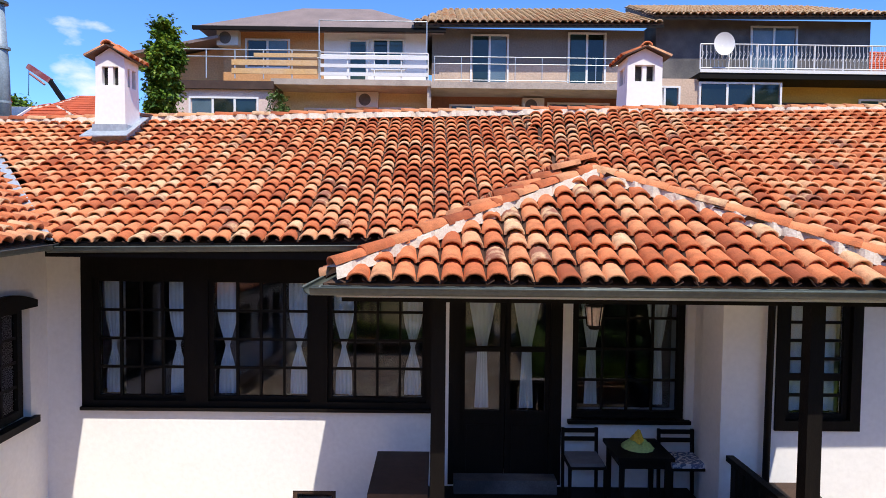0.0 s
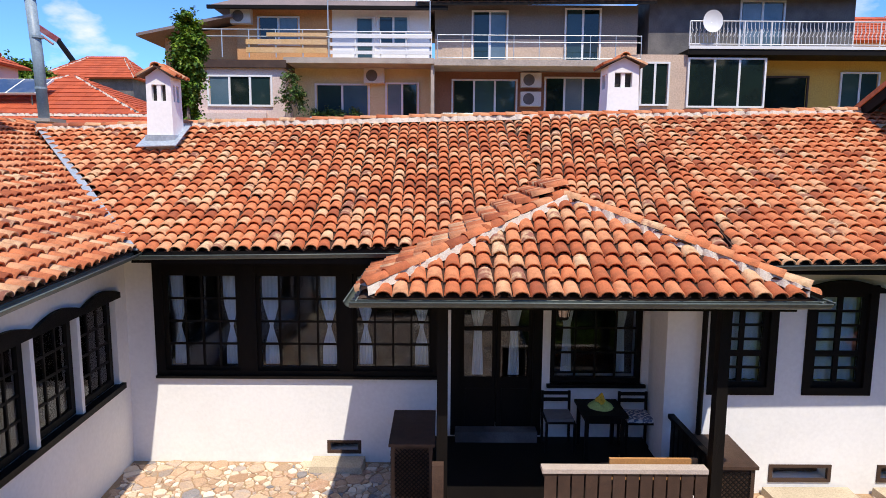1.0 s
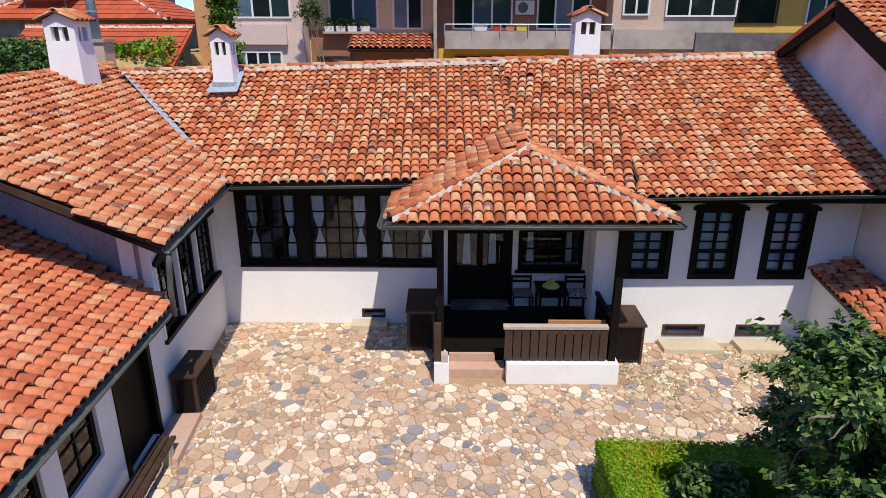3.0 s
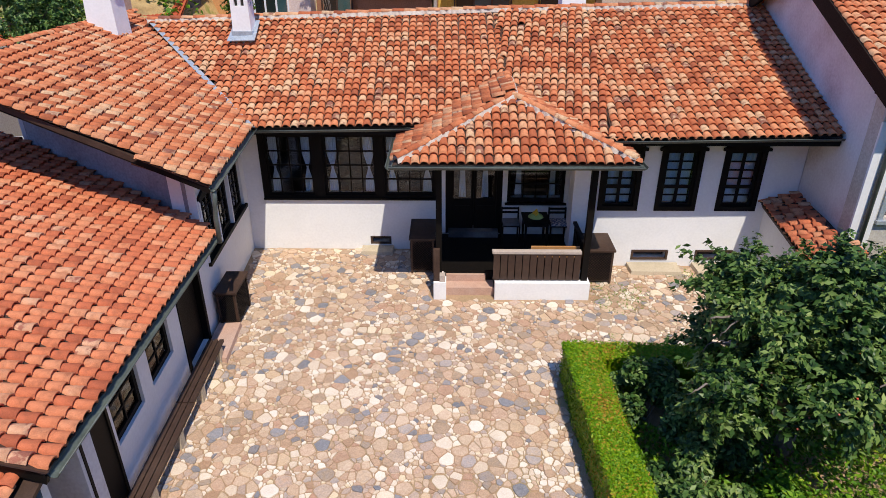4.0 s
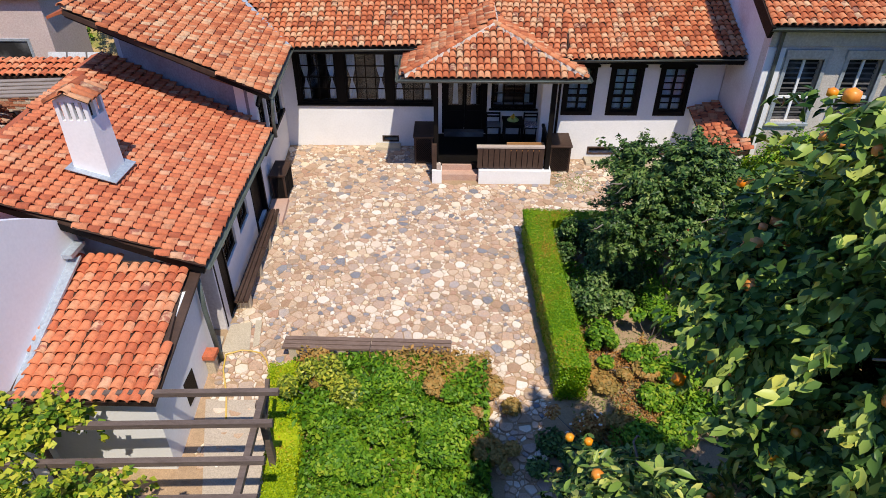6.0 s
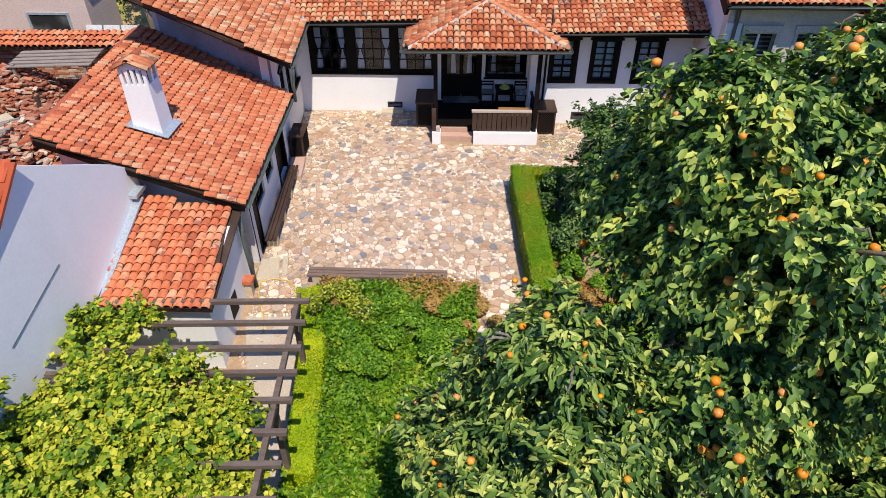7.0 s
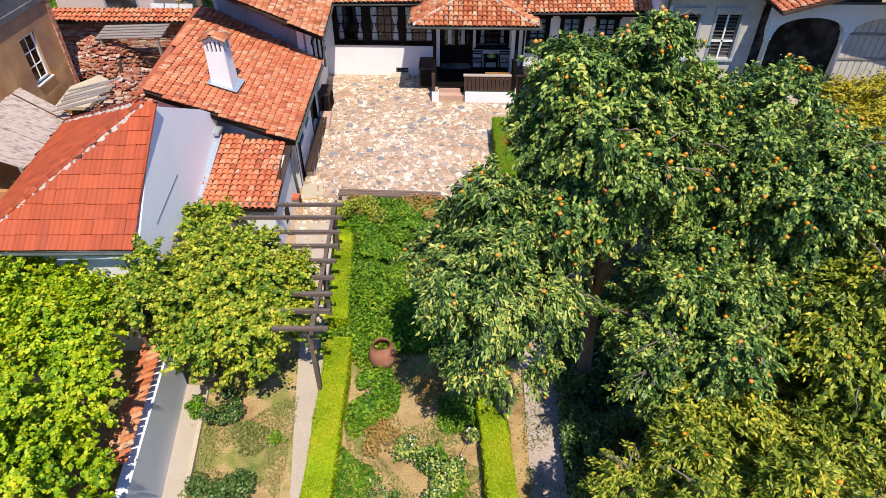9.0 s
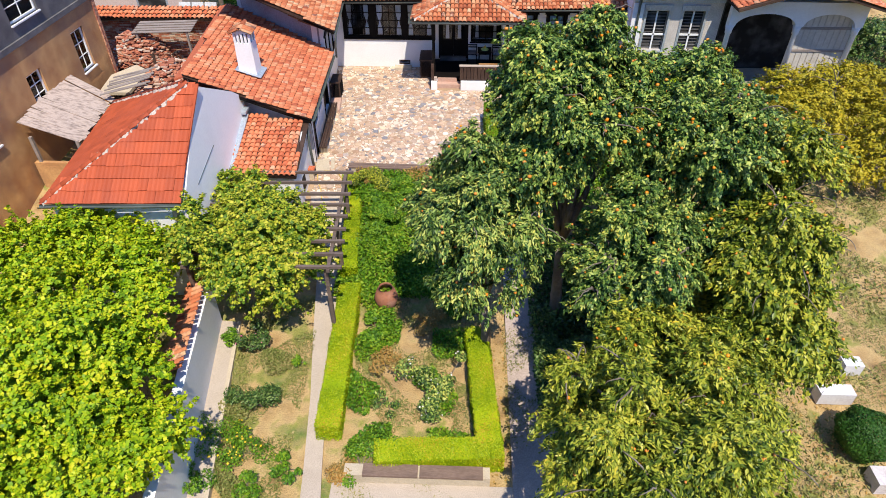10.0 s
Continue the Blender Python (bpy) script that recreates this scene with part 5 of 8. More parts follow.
def chair(m):
    """A folding-style dark chair with a slatted back, seat facing -y, on the floor at the origin."""
    t = thing("chair", (0, 0, 0), "dark wooden slat-back chair with a cushion on the porch", "chair", "porch chairs")
    b = B()
    b.box(-0.21, 0.21, -0.20, 0.20, 0.43, 0.46)
    part("seat", b, mat_wood, t)
    for x in (-0.2, 0.2):
        k = B()
        k.beam((x, 0.2, 0), (x, 0.24, 0.77), 0.035, 0.035)
        part("leg", k, mat_wood, t)
        k = B()
        k.beam((x, -0.19, 0), (x, -0.19, 0.44), 0.035, 0.035)
        part("leg", k, mat_wood, t)
    for z in (0.64, 0.74):
        k = B()
        k.box(-0.19, 0.19, 0.22, 0.24, z - 0.025, z + 0.025)
        part("back_slat", k, mat_wood, t)
    return t


mat_cushion = material("grey cushion cloth", [(0, (0.10, 0.11, 0.13)), (1, (0.16, 0.17, 0.2))], 0.9, 12, bump=0.3, fine=90)
ch = chair(None)
b = B()
b.box(-0.19, 0.19, -0.19, 0.19, 0.46, 0.50)
part("cushion", b, mat_cushion, ch, "grey-brown seat pad")
ch.matrix_basis = pose(1.70, 6.95, 0.40)
ch2 = chair(None)
mat_pattern = material("blue patterned cloth", [(0, (0.05, 0.09, 0.2)), (0.5, (0.08, 0.13, 0.26)), (0.55, (0.6, 0.62, 0.65)), (1, (0.66, 0.68, 0.7))], 0.9, 22, bump=0.2, fine=80)
b = B()
b.box(-0.19, 0.19, -0.19, 0.19, 0.46, 0.51)
part("cushion", b, mat_pattern, ch2, "blue and white patterned cushion")
ch2.matrix_basis = pose(2.84, 6.93, 0.40)
tb = thing("porch_table", (2.15, 6.78, 0.4), "small dark square table on the porch", "table")
b = B()
b.box(1.96, 2.58, 6.48, 7.12, 1.03, 1.07)
part("tabletop", b, mat_wood, tb)
b = B()
b.box(2.01, 2.53, 6.54, 7.06, 0.93, 1.03)
part("apron", b, mat_wood, tb)
for x, y in ((2.02, 6.54), (2.52, 6.54), (2.02, 7.06), (2.52, 7.06)):
    k = B()
    k.box(x - 0.025, x + 0.025, y - 0.025, y + 0.025, 0.40, 1.03)
    part("leg", k, mat_wood, tb)
mat_cloth = material("green cloth", [(0, (0.20, 0.36, 0.07)), (1, (0.42, 0.56, 0.20))], 0.9, 8, bump=0.3, fine=50)
mat_yellow = material("yellow cloth", [(0, (0.62, 0.42, 0.03)), (1, (0.75, 0.55, 0.06))], 0.9, 8, bump=0.3, fine=50)
rng = random.Random(5)
for name, mt, s, dz, lab in (("crumpled_cloth", mat_cloth, 0.19, 0.15, "crumpled green cloth lying on the porch table"), ("folded_cloth", mat_yellow, 0.085, 0.16, "bright yellow cloth on top of the green one")):
    b = B()
    n = 14
    vs = []
    for j in range(n + 1):
        for i in range(n + 1):
            u, v = i / n * 2 - 1, j / n * 2 - 1
            u, v = u * math.sqrt(1 - v * v / 2), v * math.sqrt(1 - u * u / 2)
            r = min(1, math.hypot(u, v))
            vs.append((2.27 + u * s * 0.95 + rng.uniform(-0.01, 0.01), 6.80 + v * s, 1.078 + (dz * (1 - r) ** 0.7 + (dz - 0.09 if name == "folded_cloth" else 0)) * (0.7 + 0.3 * math.sin(u * 7 + v * 5)) + 0.003))
    b.add(vs, [(j * (n + 1) + i, j * (n + 1) + i + 1, (j + 1) * (n + 1) + i + 1, (j + 1) * (n + 1) + i) for j in range(n) for i in range(n)])
    solid(name, b, mt, lab, "cloth", smooth=True)
# bench behind the railing, doormat, lantern
bn = thing("porch_bench", (2.4, 5.4, 0.4), "honey-coloured wooden bench back behind the railing", "bench")
b = B()
b.box(1.98, 3.02, 5.22, 5.26, 0.80, 1.06)
part("backrest", b, mat_honey, bn)
b = B()
b.box(1.98, 3.02, 5.26, 5.62, 0.78, 0.82)
part("seat", b, mat_brown, bn)
for x in (2.02, 2.98):
    k = B()
    k.box(x - 0.03, x + 0.03, 5.27, 5.6, 0.40, 0.78)
    part("leg", k, mat_brown, bn)
ln = thing("lantern", (1.52, 6.0, 2.7), "black metal lantern with pinkish glass hanging from the porch ceiling", "lantern")
b = B()
b.tube([(1.52, 5.9, 2.98), (1.52, 5.9, 2.86)], 0.008, 6)
b.tube([(1.52, 5.9, 2.86), (1.52, 5.9, 2.80)], [0.02, 0.10], 6)
b.tube([(1.52, 5.9, 2.60), (1.52, 5.9, 2.57)], [0.07, 0.05], 6)
for k in range(6):
    a = k * math.pi / 3
    b.tube([(1.52 + 0.095 * math.cos(a), 5.9 + 0.095 * math.sin(a), 2.80), (1.52 + 0.068 * math.cos(a), 5.9 + 0.068 * math.sin(a), 2.60)], 0.006, 4)
part("frame", b, mat_wood, ln)
mat_frost = material("frosted glass", [(0, (0.62, 0.50, 0.44)), (1, (0.70, 0.58, 0.50))], 0.4, 5, bump=0)
b = B()
b.tube([(1.52, 5.9, 2.79), (1.52, 5.9, 2.61)], [0.088, 0.062], 6)
part("glass", b, mat_frost, ln)
# downpipes on the front
dp = thing("downpipe", (3.4, 6.3, 0), "dark zinc downpipe on the white wall", "pipe")
b = B()
b.tube([(3.49, 5.35, 3.30), (3.49, 5.5, 3.14), (3.49, 6.32, 2.85), (3.49, 6.34, 0.9), (3.49, 6.34, 0.05)], 0.036, 10)
part("pipe", b, mat_wood, dp, smooth=True)

def plank_bench(pts, label, planks=3, w=0.42, z=0.34, props=4, mat=mat_bench):
    """A long bench of weathered planks on stone blocks between two places."""
    (xa, ya), (xb, yb) = pts
    t = thing("long_bench", ((xa + xb) / 2, (ya + yb) / 2, 0), label, "bench", "long plank benches")
    d = Vector((xb - xa, yb - ya, 0))
    s = Vector((d.y, -d.x, 0)).normalized()
    for i in range(planks):
        o = s * ((i + 0.5) / planks - 0.5) * w
        k = B()
        a, c = Vector((xa, ya, z)) + o, Vector((xb, yb, z)) + o
        k.beam(a, a + d * 0.52, w / planks - 0.02, 0.05)
        k.beam(a + d * 0.525 + Vector((0, 0, 0.006)), c, w / planks - 0.025, 0.05)
        part("plank", k, mat, t)
    for i in range(props):
        p = Vector((xa, ya, 0)) + d * (0.06 + 0.88 * i / (props - 1))
        k = B()
        k.beam(p - s * w * 0.45 + Vector((0, 0, z / 2 - 0.02)), p + s * w * 0.45 + Vector((0, 0, z / 2 - 0.02)), 0.16, z - 0.03)
        part("block", k, mat_slab, t)
    return t


plank_bench(((-2.72, -2.13), (0.45, -2.20)), "long weathered plank bench between the yard and the bed", 3, 0.34, 0.30)
plank_bench(((-3.88, -0.95), (-4.08, 2.75)), "long dark plank bench along the wing wall", 3, 0.30, 0.30, 4, mat_brown)
b = B()
b.hexa([(-4.32, 2.6, -0.03), (-3.82, 2.45, -0.03), (-3.92, 3.7, -0.03), (-4.38, 3.66, -0.03), (-4.30, 2.62, 0.10), (-3.84, 2.48, 0.10), (-3.94, 3.68, 0.10), (-4.36, 3.64, 0.10)])
solid("door_step", b, mat_step, "broad worn stone step in front of the wing door", "step")
for q in ([(-4.40, -1.62), (-4.05, -1.70), (-4.0, -2.2), (-4.36, -2.2)], [(-4.02, -1.35), (-3.62, -1.25), (-3.45, -2.05), (-3.98, -2.15)], [(-3.55, -1.2), (-3.42, -1.2), (-3.3, -1.9), (-3.40, -2.0)]):
    b = B()
    b.slab([(x, y, -0.02) for x, y in q], (0, 0, 0.05))
    solid("flagstone", b, mat_slab, "large pale sandstone flagstone beside the wing", "flagstone", "large flagstones")
# hose and a small post box
mat_hose = material("yellow rubber hose", [(0, (0.62, 0.40, 0.05)), (1, (0.72, 0.50, 0.10))], 0.5, 6, bump=0)
b = B()
pts = [(-3.47, -3.64), (-3.6, -3.1), (-3.79, -2.6), (-3.86, -2.2), (-3.6, -2.08), (-3.42, -2.09), (-3.2, -2.15), (-3.05, -2.34), (-2.95, -2.55), (-2.8, -2.79)]
b.tube([(x, y, land(x, y) + 0.06) for x, y in pts], 0.016, 8)
solid("garden_hose", b, mat_hose, "yellow garden hose lying on the paving", "hose", smooth=True)
pb = thing("water_post", (-4.0, -2.62, -0.03), "small stone post with a red and white top", "post")
b = B()
b.box(-4.05, -3.9, -2.66, -2.5, -0.05, 0.38)
part("post", b, mat_slab, pb)
b = B()
b.box(-4.1, -3.84, -2.72, -2.46, 0.38, 0.46)
part("cap", b, mat_tile2, pb)
b = B()
b.tube([(-3.98, -2.25, 1.9), (-3.98, -2.3, 1.2), (-3.9, -2.35, 0.03)], 0.045, 10)
solid("corner_downpipe", b, mat_gutter, "dark zinc downpipe at the corner of the wing", "pipe", smooth=True)

# ---- pergola ----
mat_beam = material("dark weathered pergola timber", [(0, (0.07, 0.048, 0.038)), (1, (0.19, 0.14, 0.115))], 0.85, 9, bump=0.5, fine=50, dirt=(0.28, 0.22, 0.19), dirt_amount=0.35, stretch=(1, 4, 4))
pg = thing("pergola", (-4.0, -6.2, -0.8), "weathered wooden pergola carrying a grape vine", "pergola")
for i, (y, xl) in enumerate(((-4.47, -6.15), (-5.05, -6.2), (-5.67, -6.3), (-6.23, -6.3), (-6.8, -6.4), (-7.4, -6.4), (-7.95, -6.4), (-8.5, -6.3), (-9.02, -6.2))):
    k = B()
    k.beam((xl, y - 0.14, 1.50), (-2.1 + 0.045 * i, y, 1.50), 0.085, 0.085)
    part("rafter", k, mat_beam, pg)
for x0, x1 in ((-2.35, -2.1), (-5.9, -5.9)):
    k = B()
    k.beam((x0, -4.4, 1.41), (x1, -9.1, 1.41), 0.09, 0.09)
    part("beam", k, mat_beam, pg)
for x, y in ((-2.38, -4.6), (-2.3, -6.7), (-2.2, -8.9), (-5.9, -4.7), (-5.9, -8.9)):
    k = B()
    k.beam((x, y, land(x, y) - 0.1), (x, y, 1.4), 0.10, 0.10)
    k.beam((x, y + 0.05, 0.9), (x, y + 0.5, 1.38), 0.06, 0.06)
    part("post", k, mat_beam, pg)

# ---- garden ----
b = B()
for (ya, xa, xb), (yc, xc, xd) in zip([(-3.2, -3.95, -2.55), (-5.0, -3.5, -2.5), (-7.0, -3.1, -2.38), (-9.0, -2.85, -2.30), (-11.0, -2.55, -2.12), (-13.0, -2.35, -1.9)], [(-5.0, -3.5, -2.5), (-7.0, -3.1, -2.38), (-9.0, -2.85, -2.30), (-11.0, -2.55, -2.12), (-13.0, -2.35, -1.9), (-16.5, -2.0, -1.4)]):
    za, zc = land(0, ya) + 0.05, land(0, yc) + 0.05
    b.hexa([(xc, yc, zc - 0.2), (xd, yc, zc - 0.2), (xb, ya, za - 0.2), (xa, ya, za - 0.2), (xc, yc, zc), (xd, yc, zc), (xb, ya, za), (xa, ya, za)])
solid("garden_path", b, mat_concrete, "narrow pale concrete garden path", "path", kind="structure")
mat_pink = material("pinkish paved path", [(0, (0.36, 0.28, 0.24)), (1, (0.50, 0.41, 0.36))], 0.9, 5, bump=0.4, fine=30, dirt=(0.3, 0.24, 0.2))
b = B()
for ya, yc in ((-4.2, -6.5), (-6.5, -9.0), (-9.0, -11.5), (-11.5, -16)):
    za, zc = land(0, ya) + 0.04, land(0, yc) + 0.04
    b.hexa([(2.7, yc, zc - 0.2), (4.2, yc, zc - 0.2), (4.2, ya, za - 0.2), (2.7, ya, za - 0.2), (2.7, yc, zc), (4.2, yc, zc), (4.2, ya, za), (2.7, ya, za)])
solid("paved_path", b, mat_pink, "wide pinkish paved path under the fruit trees", "path", kind="structure")
# terrace edge with a low bench
t = thing("terrace_bench", (0.4, -13.1, -1.6), "low brick-topped terrace bench in front of the hedge", "bench")
b = B()
b.box(-1.3, 2.15, -13.3, -13.0, -1.65, -1.22)
part("base", b, mat_slab, t)
for x0, x1 in ((-0.85, 0.45), (0.5, 1.98)):
    k = B()
    k.box(x0, x1, -13.34, -13.02, -1.22, -1.16)
    part("plank", k, mat_bench, t)
b = B()
b.box(-1.6, 3.2, -17, -13.3, -1.75, -1.55)
solid("terrace", b, mat_concrete, "pale concrete terrace", "paving", kind="structure")
# garden wall with tiled coping
gw = thing("garden_wall", (-5.5, -11.5, -1.3), "whitewashed garden wall with an old clay tile coping", "wall")
A0, A1 = Vector((-5.72, -8.6, 0)), Vector((-4.75, -15.5, 0))
d = (A1 - A0).normalized()
s = Vector((-d.y, d.x, 0))
b = B()
h0, h1 = 0.42, 0.30
b.hexa([tuple(A0 - s * 0.12 + Vector((0, 0, -1.5))), tuple(A0 + s * 0.12 + Vector((0, 0, -1.5))), tuple(A1 + s * 0.12 + Vector((0, 0, -1.9))), tuple(A1 - s * 0.12 + Vector((0, 0, -1.9))),
        tuple(A0 - s * 0.12 + Vector((0, 0, h0))), tuple(A0 + s * 0.12 + Vector((0, 0, h0))), tuple(A1 + s * 0.12 + Vector((0, 0, h1))), tuple(A1 - s * 0.12 + Vector((0, 0, h1)))])
part("wall", b, mat_white, gw)
rng = random.Random(77)
tv, tf = barrel(0.17, 0.34, 0.06)
cop = bpy.data.meshes.new("coping_tile")
cop.from_pydata(tv, [], tf)
cop.materials.append(mat_tile)
L = (A1 - A0).length
for i in range(int(min(L, 3.3) / 0.17)):
    for r in range(2):
        p = A0 + d * (i * 0.17 + 0.08) + Vector((0, 0, h0 + (h1 - h0) * i * 0.17 / L + 0.03 - r * 0.10 + 0.14))
        o = new("coping_tile", cop)
        o.parent = gw
        o.matrix_parent_inverse = Matrix.Translation(gw.location).inverted()
        side = s if s.x < 0 else -s
        o.matrix_basis = frame_of(p + side * (0.44 - (1 - r) * 0.24), d, -side) @ pose(0, 0, 0, 24, rng.uniform(-4, 4), rng.uniform(-4, 4))
# stone edging at the foot of the wall
b = B()
b.beam(A0 + Vector((0.62, 0.0, -1.18)), A1 + Vector((0.55, 0, -1.62)), 0.10, 0.22)
solid("kerb", b, mat_slab, "pale stone kerb along the flower bed", "kerb", kind="structure")
b = B()
b.hexa([tuple(A0 + Vector((0.1, 0, -1.5))), tuple(A1 + Vector((0.1, 0, -1.9))), tuple(A1 + Vector((0.52, 0, -1.9))), tuple(A0 + Vector((0.58, 0, -1.5))),
        tuple(A0 + Vector((0.1, 0, -1.06))), tuple(A1 + Vector((0.1, 0, -1.50))), tuple(A1 + Vector((0.52, 0, -1.54))), tuple(A0 + Vector((0.58, 0, -1.10)))])
solid("wall_apron", b, mat_concrete, "pale concrete strip along the foot of the garden wall", "paving", kind="structure")
# terracotta jar
mat_terra = material("terracotta", [(0, (0.30, 0.11, 0.06)), (1, (0.42, 0.18, 0.10))], 0.8, 6, bump=0.2, fine=40)
b = B()
b.tube([(-0.84, -7.75, -1.15), (-0.84, -7.75, -1.0), (-0.84, -7.75, -0.75), (-0.84, -7.75, -0.5), (-0.84, -7.75, -0.42), (-0.84, -7.75, -0.36)], [0.20, 0.30, 0.36, 0.28, 0.18, 0.21], 20, False)
solid("clay_jar", b, mat_terra, "large round terracotta jar beside the hedge", "jar", smooth=True)


def shrub(x, y, r, h, mat, label, seed, n=2500, size=0.07, name="shrub", flowers=None, nf=0, aspect=0.55):
    """A small loose plant: several stems and a ragged cloud of leaves."""
    rng = np.random.default_rng(seed)
    z = land(x, y)
    t = thing(name, (x, y, z), label, "plant")
    b = B()
    cs = []
    for i in range(7):
        e = np.array([x + rng.normal(0, r * 0.6), y + rng.normal(0, r * 0.6), z + h * rng.uniform(0.35, 1.0)])
        b.tube([(x, y, z - 0.02), (np.array([x, y, z]) + e) / 2 + rng.normal(0, 0.03, 3), e], [0.014, 0.010, 0.005], 5)
        cs.append(e)
    part("stem", b, mat_bark, t, kind="stuff")
    cs = np.array(cs)
    q = rng.uniform(0.5, 1.3, 7)
    rr = np.stack([r * 0.48 * q, r * 0.48 * q, h * 0.33 * q], 1)
    p, d = clump_points(cs, rr, n, rng, 0.3)
    p[:, 2] = np.maximum(p[:, 2], z + 0.02)
    v, f = leaves(p, d * 0.5 + [0, 0, 0.6], size, rng, aspect, 0.2)
    child_mesh("foliage", leaf_mesh("foliage", v, f, mat), t, kind="stuff")
    if nf:
        q, dd = clump_points(cs, rr, nf, rng, 0.9)
        v, f = leaves(q + [0, 0, 0.04], dd + [0, 0, 1], 0.06, rng, 0.9, 0)
        child_mesh("blossom", leaf_mesh("blossom", v, f, flowers), t, kind="stuff")
    return t


mat_leaf_r = leaf_material("dark green thuja", [(0, (0.015, 0.06, 0.008)), (0.6, (0.045, 0.13, 0.015)), (1, (0.10, 0.20, 0.03))])
mat_pinkfl = leaf_material("pink petal", [(0, (0.55, 0.08, 0.20)), (1, (0.75, 0.25, 0.40))])
mat_whitefl = leaf_material("pale petal", [(0, (0.65, 0.60, 0.50)), (1, (0.80, 0.78, 0.70))])
mat_yellfl = leaf_material("yellow petal", [(0, (0.65, 0.42, 0.02)), (1, (0.80, 0.60, 0.05))])
shrub(-4.25, -9.5, 0.5, 0.75, mat_leaf_a, "rose bush with pink flowers beside the path", 40, 1750, 0.07, "rose_bush", mat_pinkfl, 14)
shrub(-5.1, -9.3, 0.25, 0.45, mat_leaf_p, "small green shrub at the foot of the garden wall", 41, 750)
shrub(-3.1, -10.0, 0.18, 0.3, mat_leaf_p, "small green seedling shrub on bare soil", 42, 450)
shrub(-3.75, -11.3, 0.6, 0.8, mat_leaf_a, "loose green shrub in the dry flower bed", 43, 2000)
shrub(-4.6, -12.3, 0.6, 0.4, mat_leaf_p, "low plants with small yellow flowers", 44, 1750, 0.06, "flower_clump", mat_yellfl, 70)
shrub(-3.9, -12.6, 0.6, 0.3, mat_leaf_p, "low plants with small yellow flowers", 45, 1250, 0.06, "flower_clump", mat_yellfl, 50)
shrub(-2.75, -13.0, 0.35, 0.45, mat_leaf_p, "weedy green plants by the path", 46, 900)
shrub(-3.5, -13.6, 0.4, 0.4, mat_leaf_p, "weedy green plants by the path", 47, 900)
shrub(-4.9, -13.6, 0.5, 0.6, mat_leaf_p, "weedy green plants by the wall", 48, 1200)
shrub(-0.95, -12.9, 0.55, 0.5, mat_leaf_p, "mixed green flower clump at the end of the hedge", 49, 1800, 0.07)
shrub(-1.35, -13.1, 0.4, 0.45, mat_leaf_dry, "yellowed flower clump at the end of the hedge", 50, 1000, 0.06)
shrub(-0.9, -9.0, 0.55, 0.55, mat_leaf_p, "green peony leaves in the bed", 51, 2100, 0.09)
shrub(-0.7, -9.9, 0.4, 0.4, mat_leaf_dry, "yellowing perennial in the bed", 52, 800, 0.07)
shrub(0.95, -10.6, 0.6, 0.75, mat_leaf_b, "rose bush with pale flowers in the bed", 53, 1900, 0.08, "rose_bush", mat_whitefl, 30)
shrub(0.85, -11.5, 0.4, 0.5, mat_leaf_b, "small rose bush with pale flowers", 54, 1000, 0.08, "rose_bush", mat_whitefl, 18)
shrub(-0.5, -11.1, 0.25, 0.3, mat_leaf_b, "small grey-green plant on dry soil", 55, 450)
shrub(2.75, -3.9, 0.42, 0.45, mat_leaf_rust, "browned clump with small white flowers by the hedge", 57, 1500, 0.06, "flower_clump", mat_whitefl, 40)
shrub(3.75, -4.2, 0.45, 0.5, mat_leaf_p, "yellow-green clump beside the withered plants", 58, 1600, 0.06)
shrub(0.4, -8.6, 0.5, 0.4, mat_leaf_dry, "dry brown plants in the shade", 56, 1800, 0.06)
for i, (x, y, r, h, m, n) in enumerate(((3.3, 0.9, 0.5, 0.9, mat_leaf_a, 3600), (3.9, 0.2, 0.6, 0.8, mat_leaf_a, 4000), (3.5, -0.8, 0.5, 0.8, mat_leaf_a, 3600), (4.4, -1.6, 0.6, 0.7, mat_leaf_p, 3800), (3.4, -1.9, 0.35, 0.6, mat_leaf_p, 2400),
                                         (3.3, -2.5, 0.5, 0.3, mat_leaf_dry, 2600), (3.9, -3.0, 0.5, 0.45, mat_leaf_p, 3000), (3.3, -3.6, 0.4, 0.25, mat_leaf_dry, 1800), (4.6, -3.0, 0.7, 0.6, mat_leaf_p, 4200), (5.6, -2.2, 0.8, 0.7, mat_leaf_p, 4800),
                                         (2.3, -4.3, 0.6, 0.35, mat_leaf_a, 3200), (3.0, -4.6, 0.6, 0.45, mat_leaf_a, 3600), (3.9, -4.3, 0.7, 0.5, mat_leaf_p, 3800), (5.2, -4.0, 0.8, 0.6, mat_leaf_p, 4200), (6.6, -3.0, 0.9, 0.8, mat_leaf_p, 5000),
                                         (6.6, 3.4, 0.9, 1.1, mat_leaf_e, 6000), (7.6, 3.0, 0.9, 1.4, mat_leaf_e, 6500), (8.6, 3.2, 1.0, 1.6, mat_leaf_e, 7500), (9.6, 3.0, 1.0, 1.6, mat_leaf_e, 7500), (10.6, 2.8, 1.0, 1.4, mat_leaf_c, 7000), (11.5, 2.4, 1.0, 1.3, mat_leaf_c, 7000), (8.4, 1.6, 1.2, 1.2, mat_leaf_b, 7500), (10.0, 1.0, 1.3, 1.3, mat_leaf_b, 8000), (7.4, 0.6, 1.0, 1.2, mat_leaf_b, 6500), (11.8, 2.2, 0.9, 1.7, mat_leaf_p, 6500), (12.8, 2.0, 0.9, 1.5, mat_leaf_c, 6500), (9.0, 3.0, 0.8, 2.1, mat_leaf_p, 6000))):
    shrub(x, y, r, h, m, "dense green shrub in the walled garden" if m is not mat_leaf_dry else "withered rust-brown perennials on dry soil", 60 + i, n, 0.09)
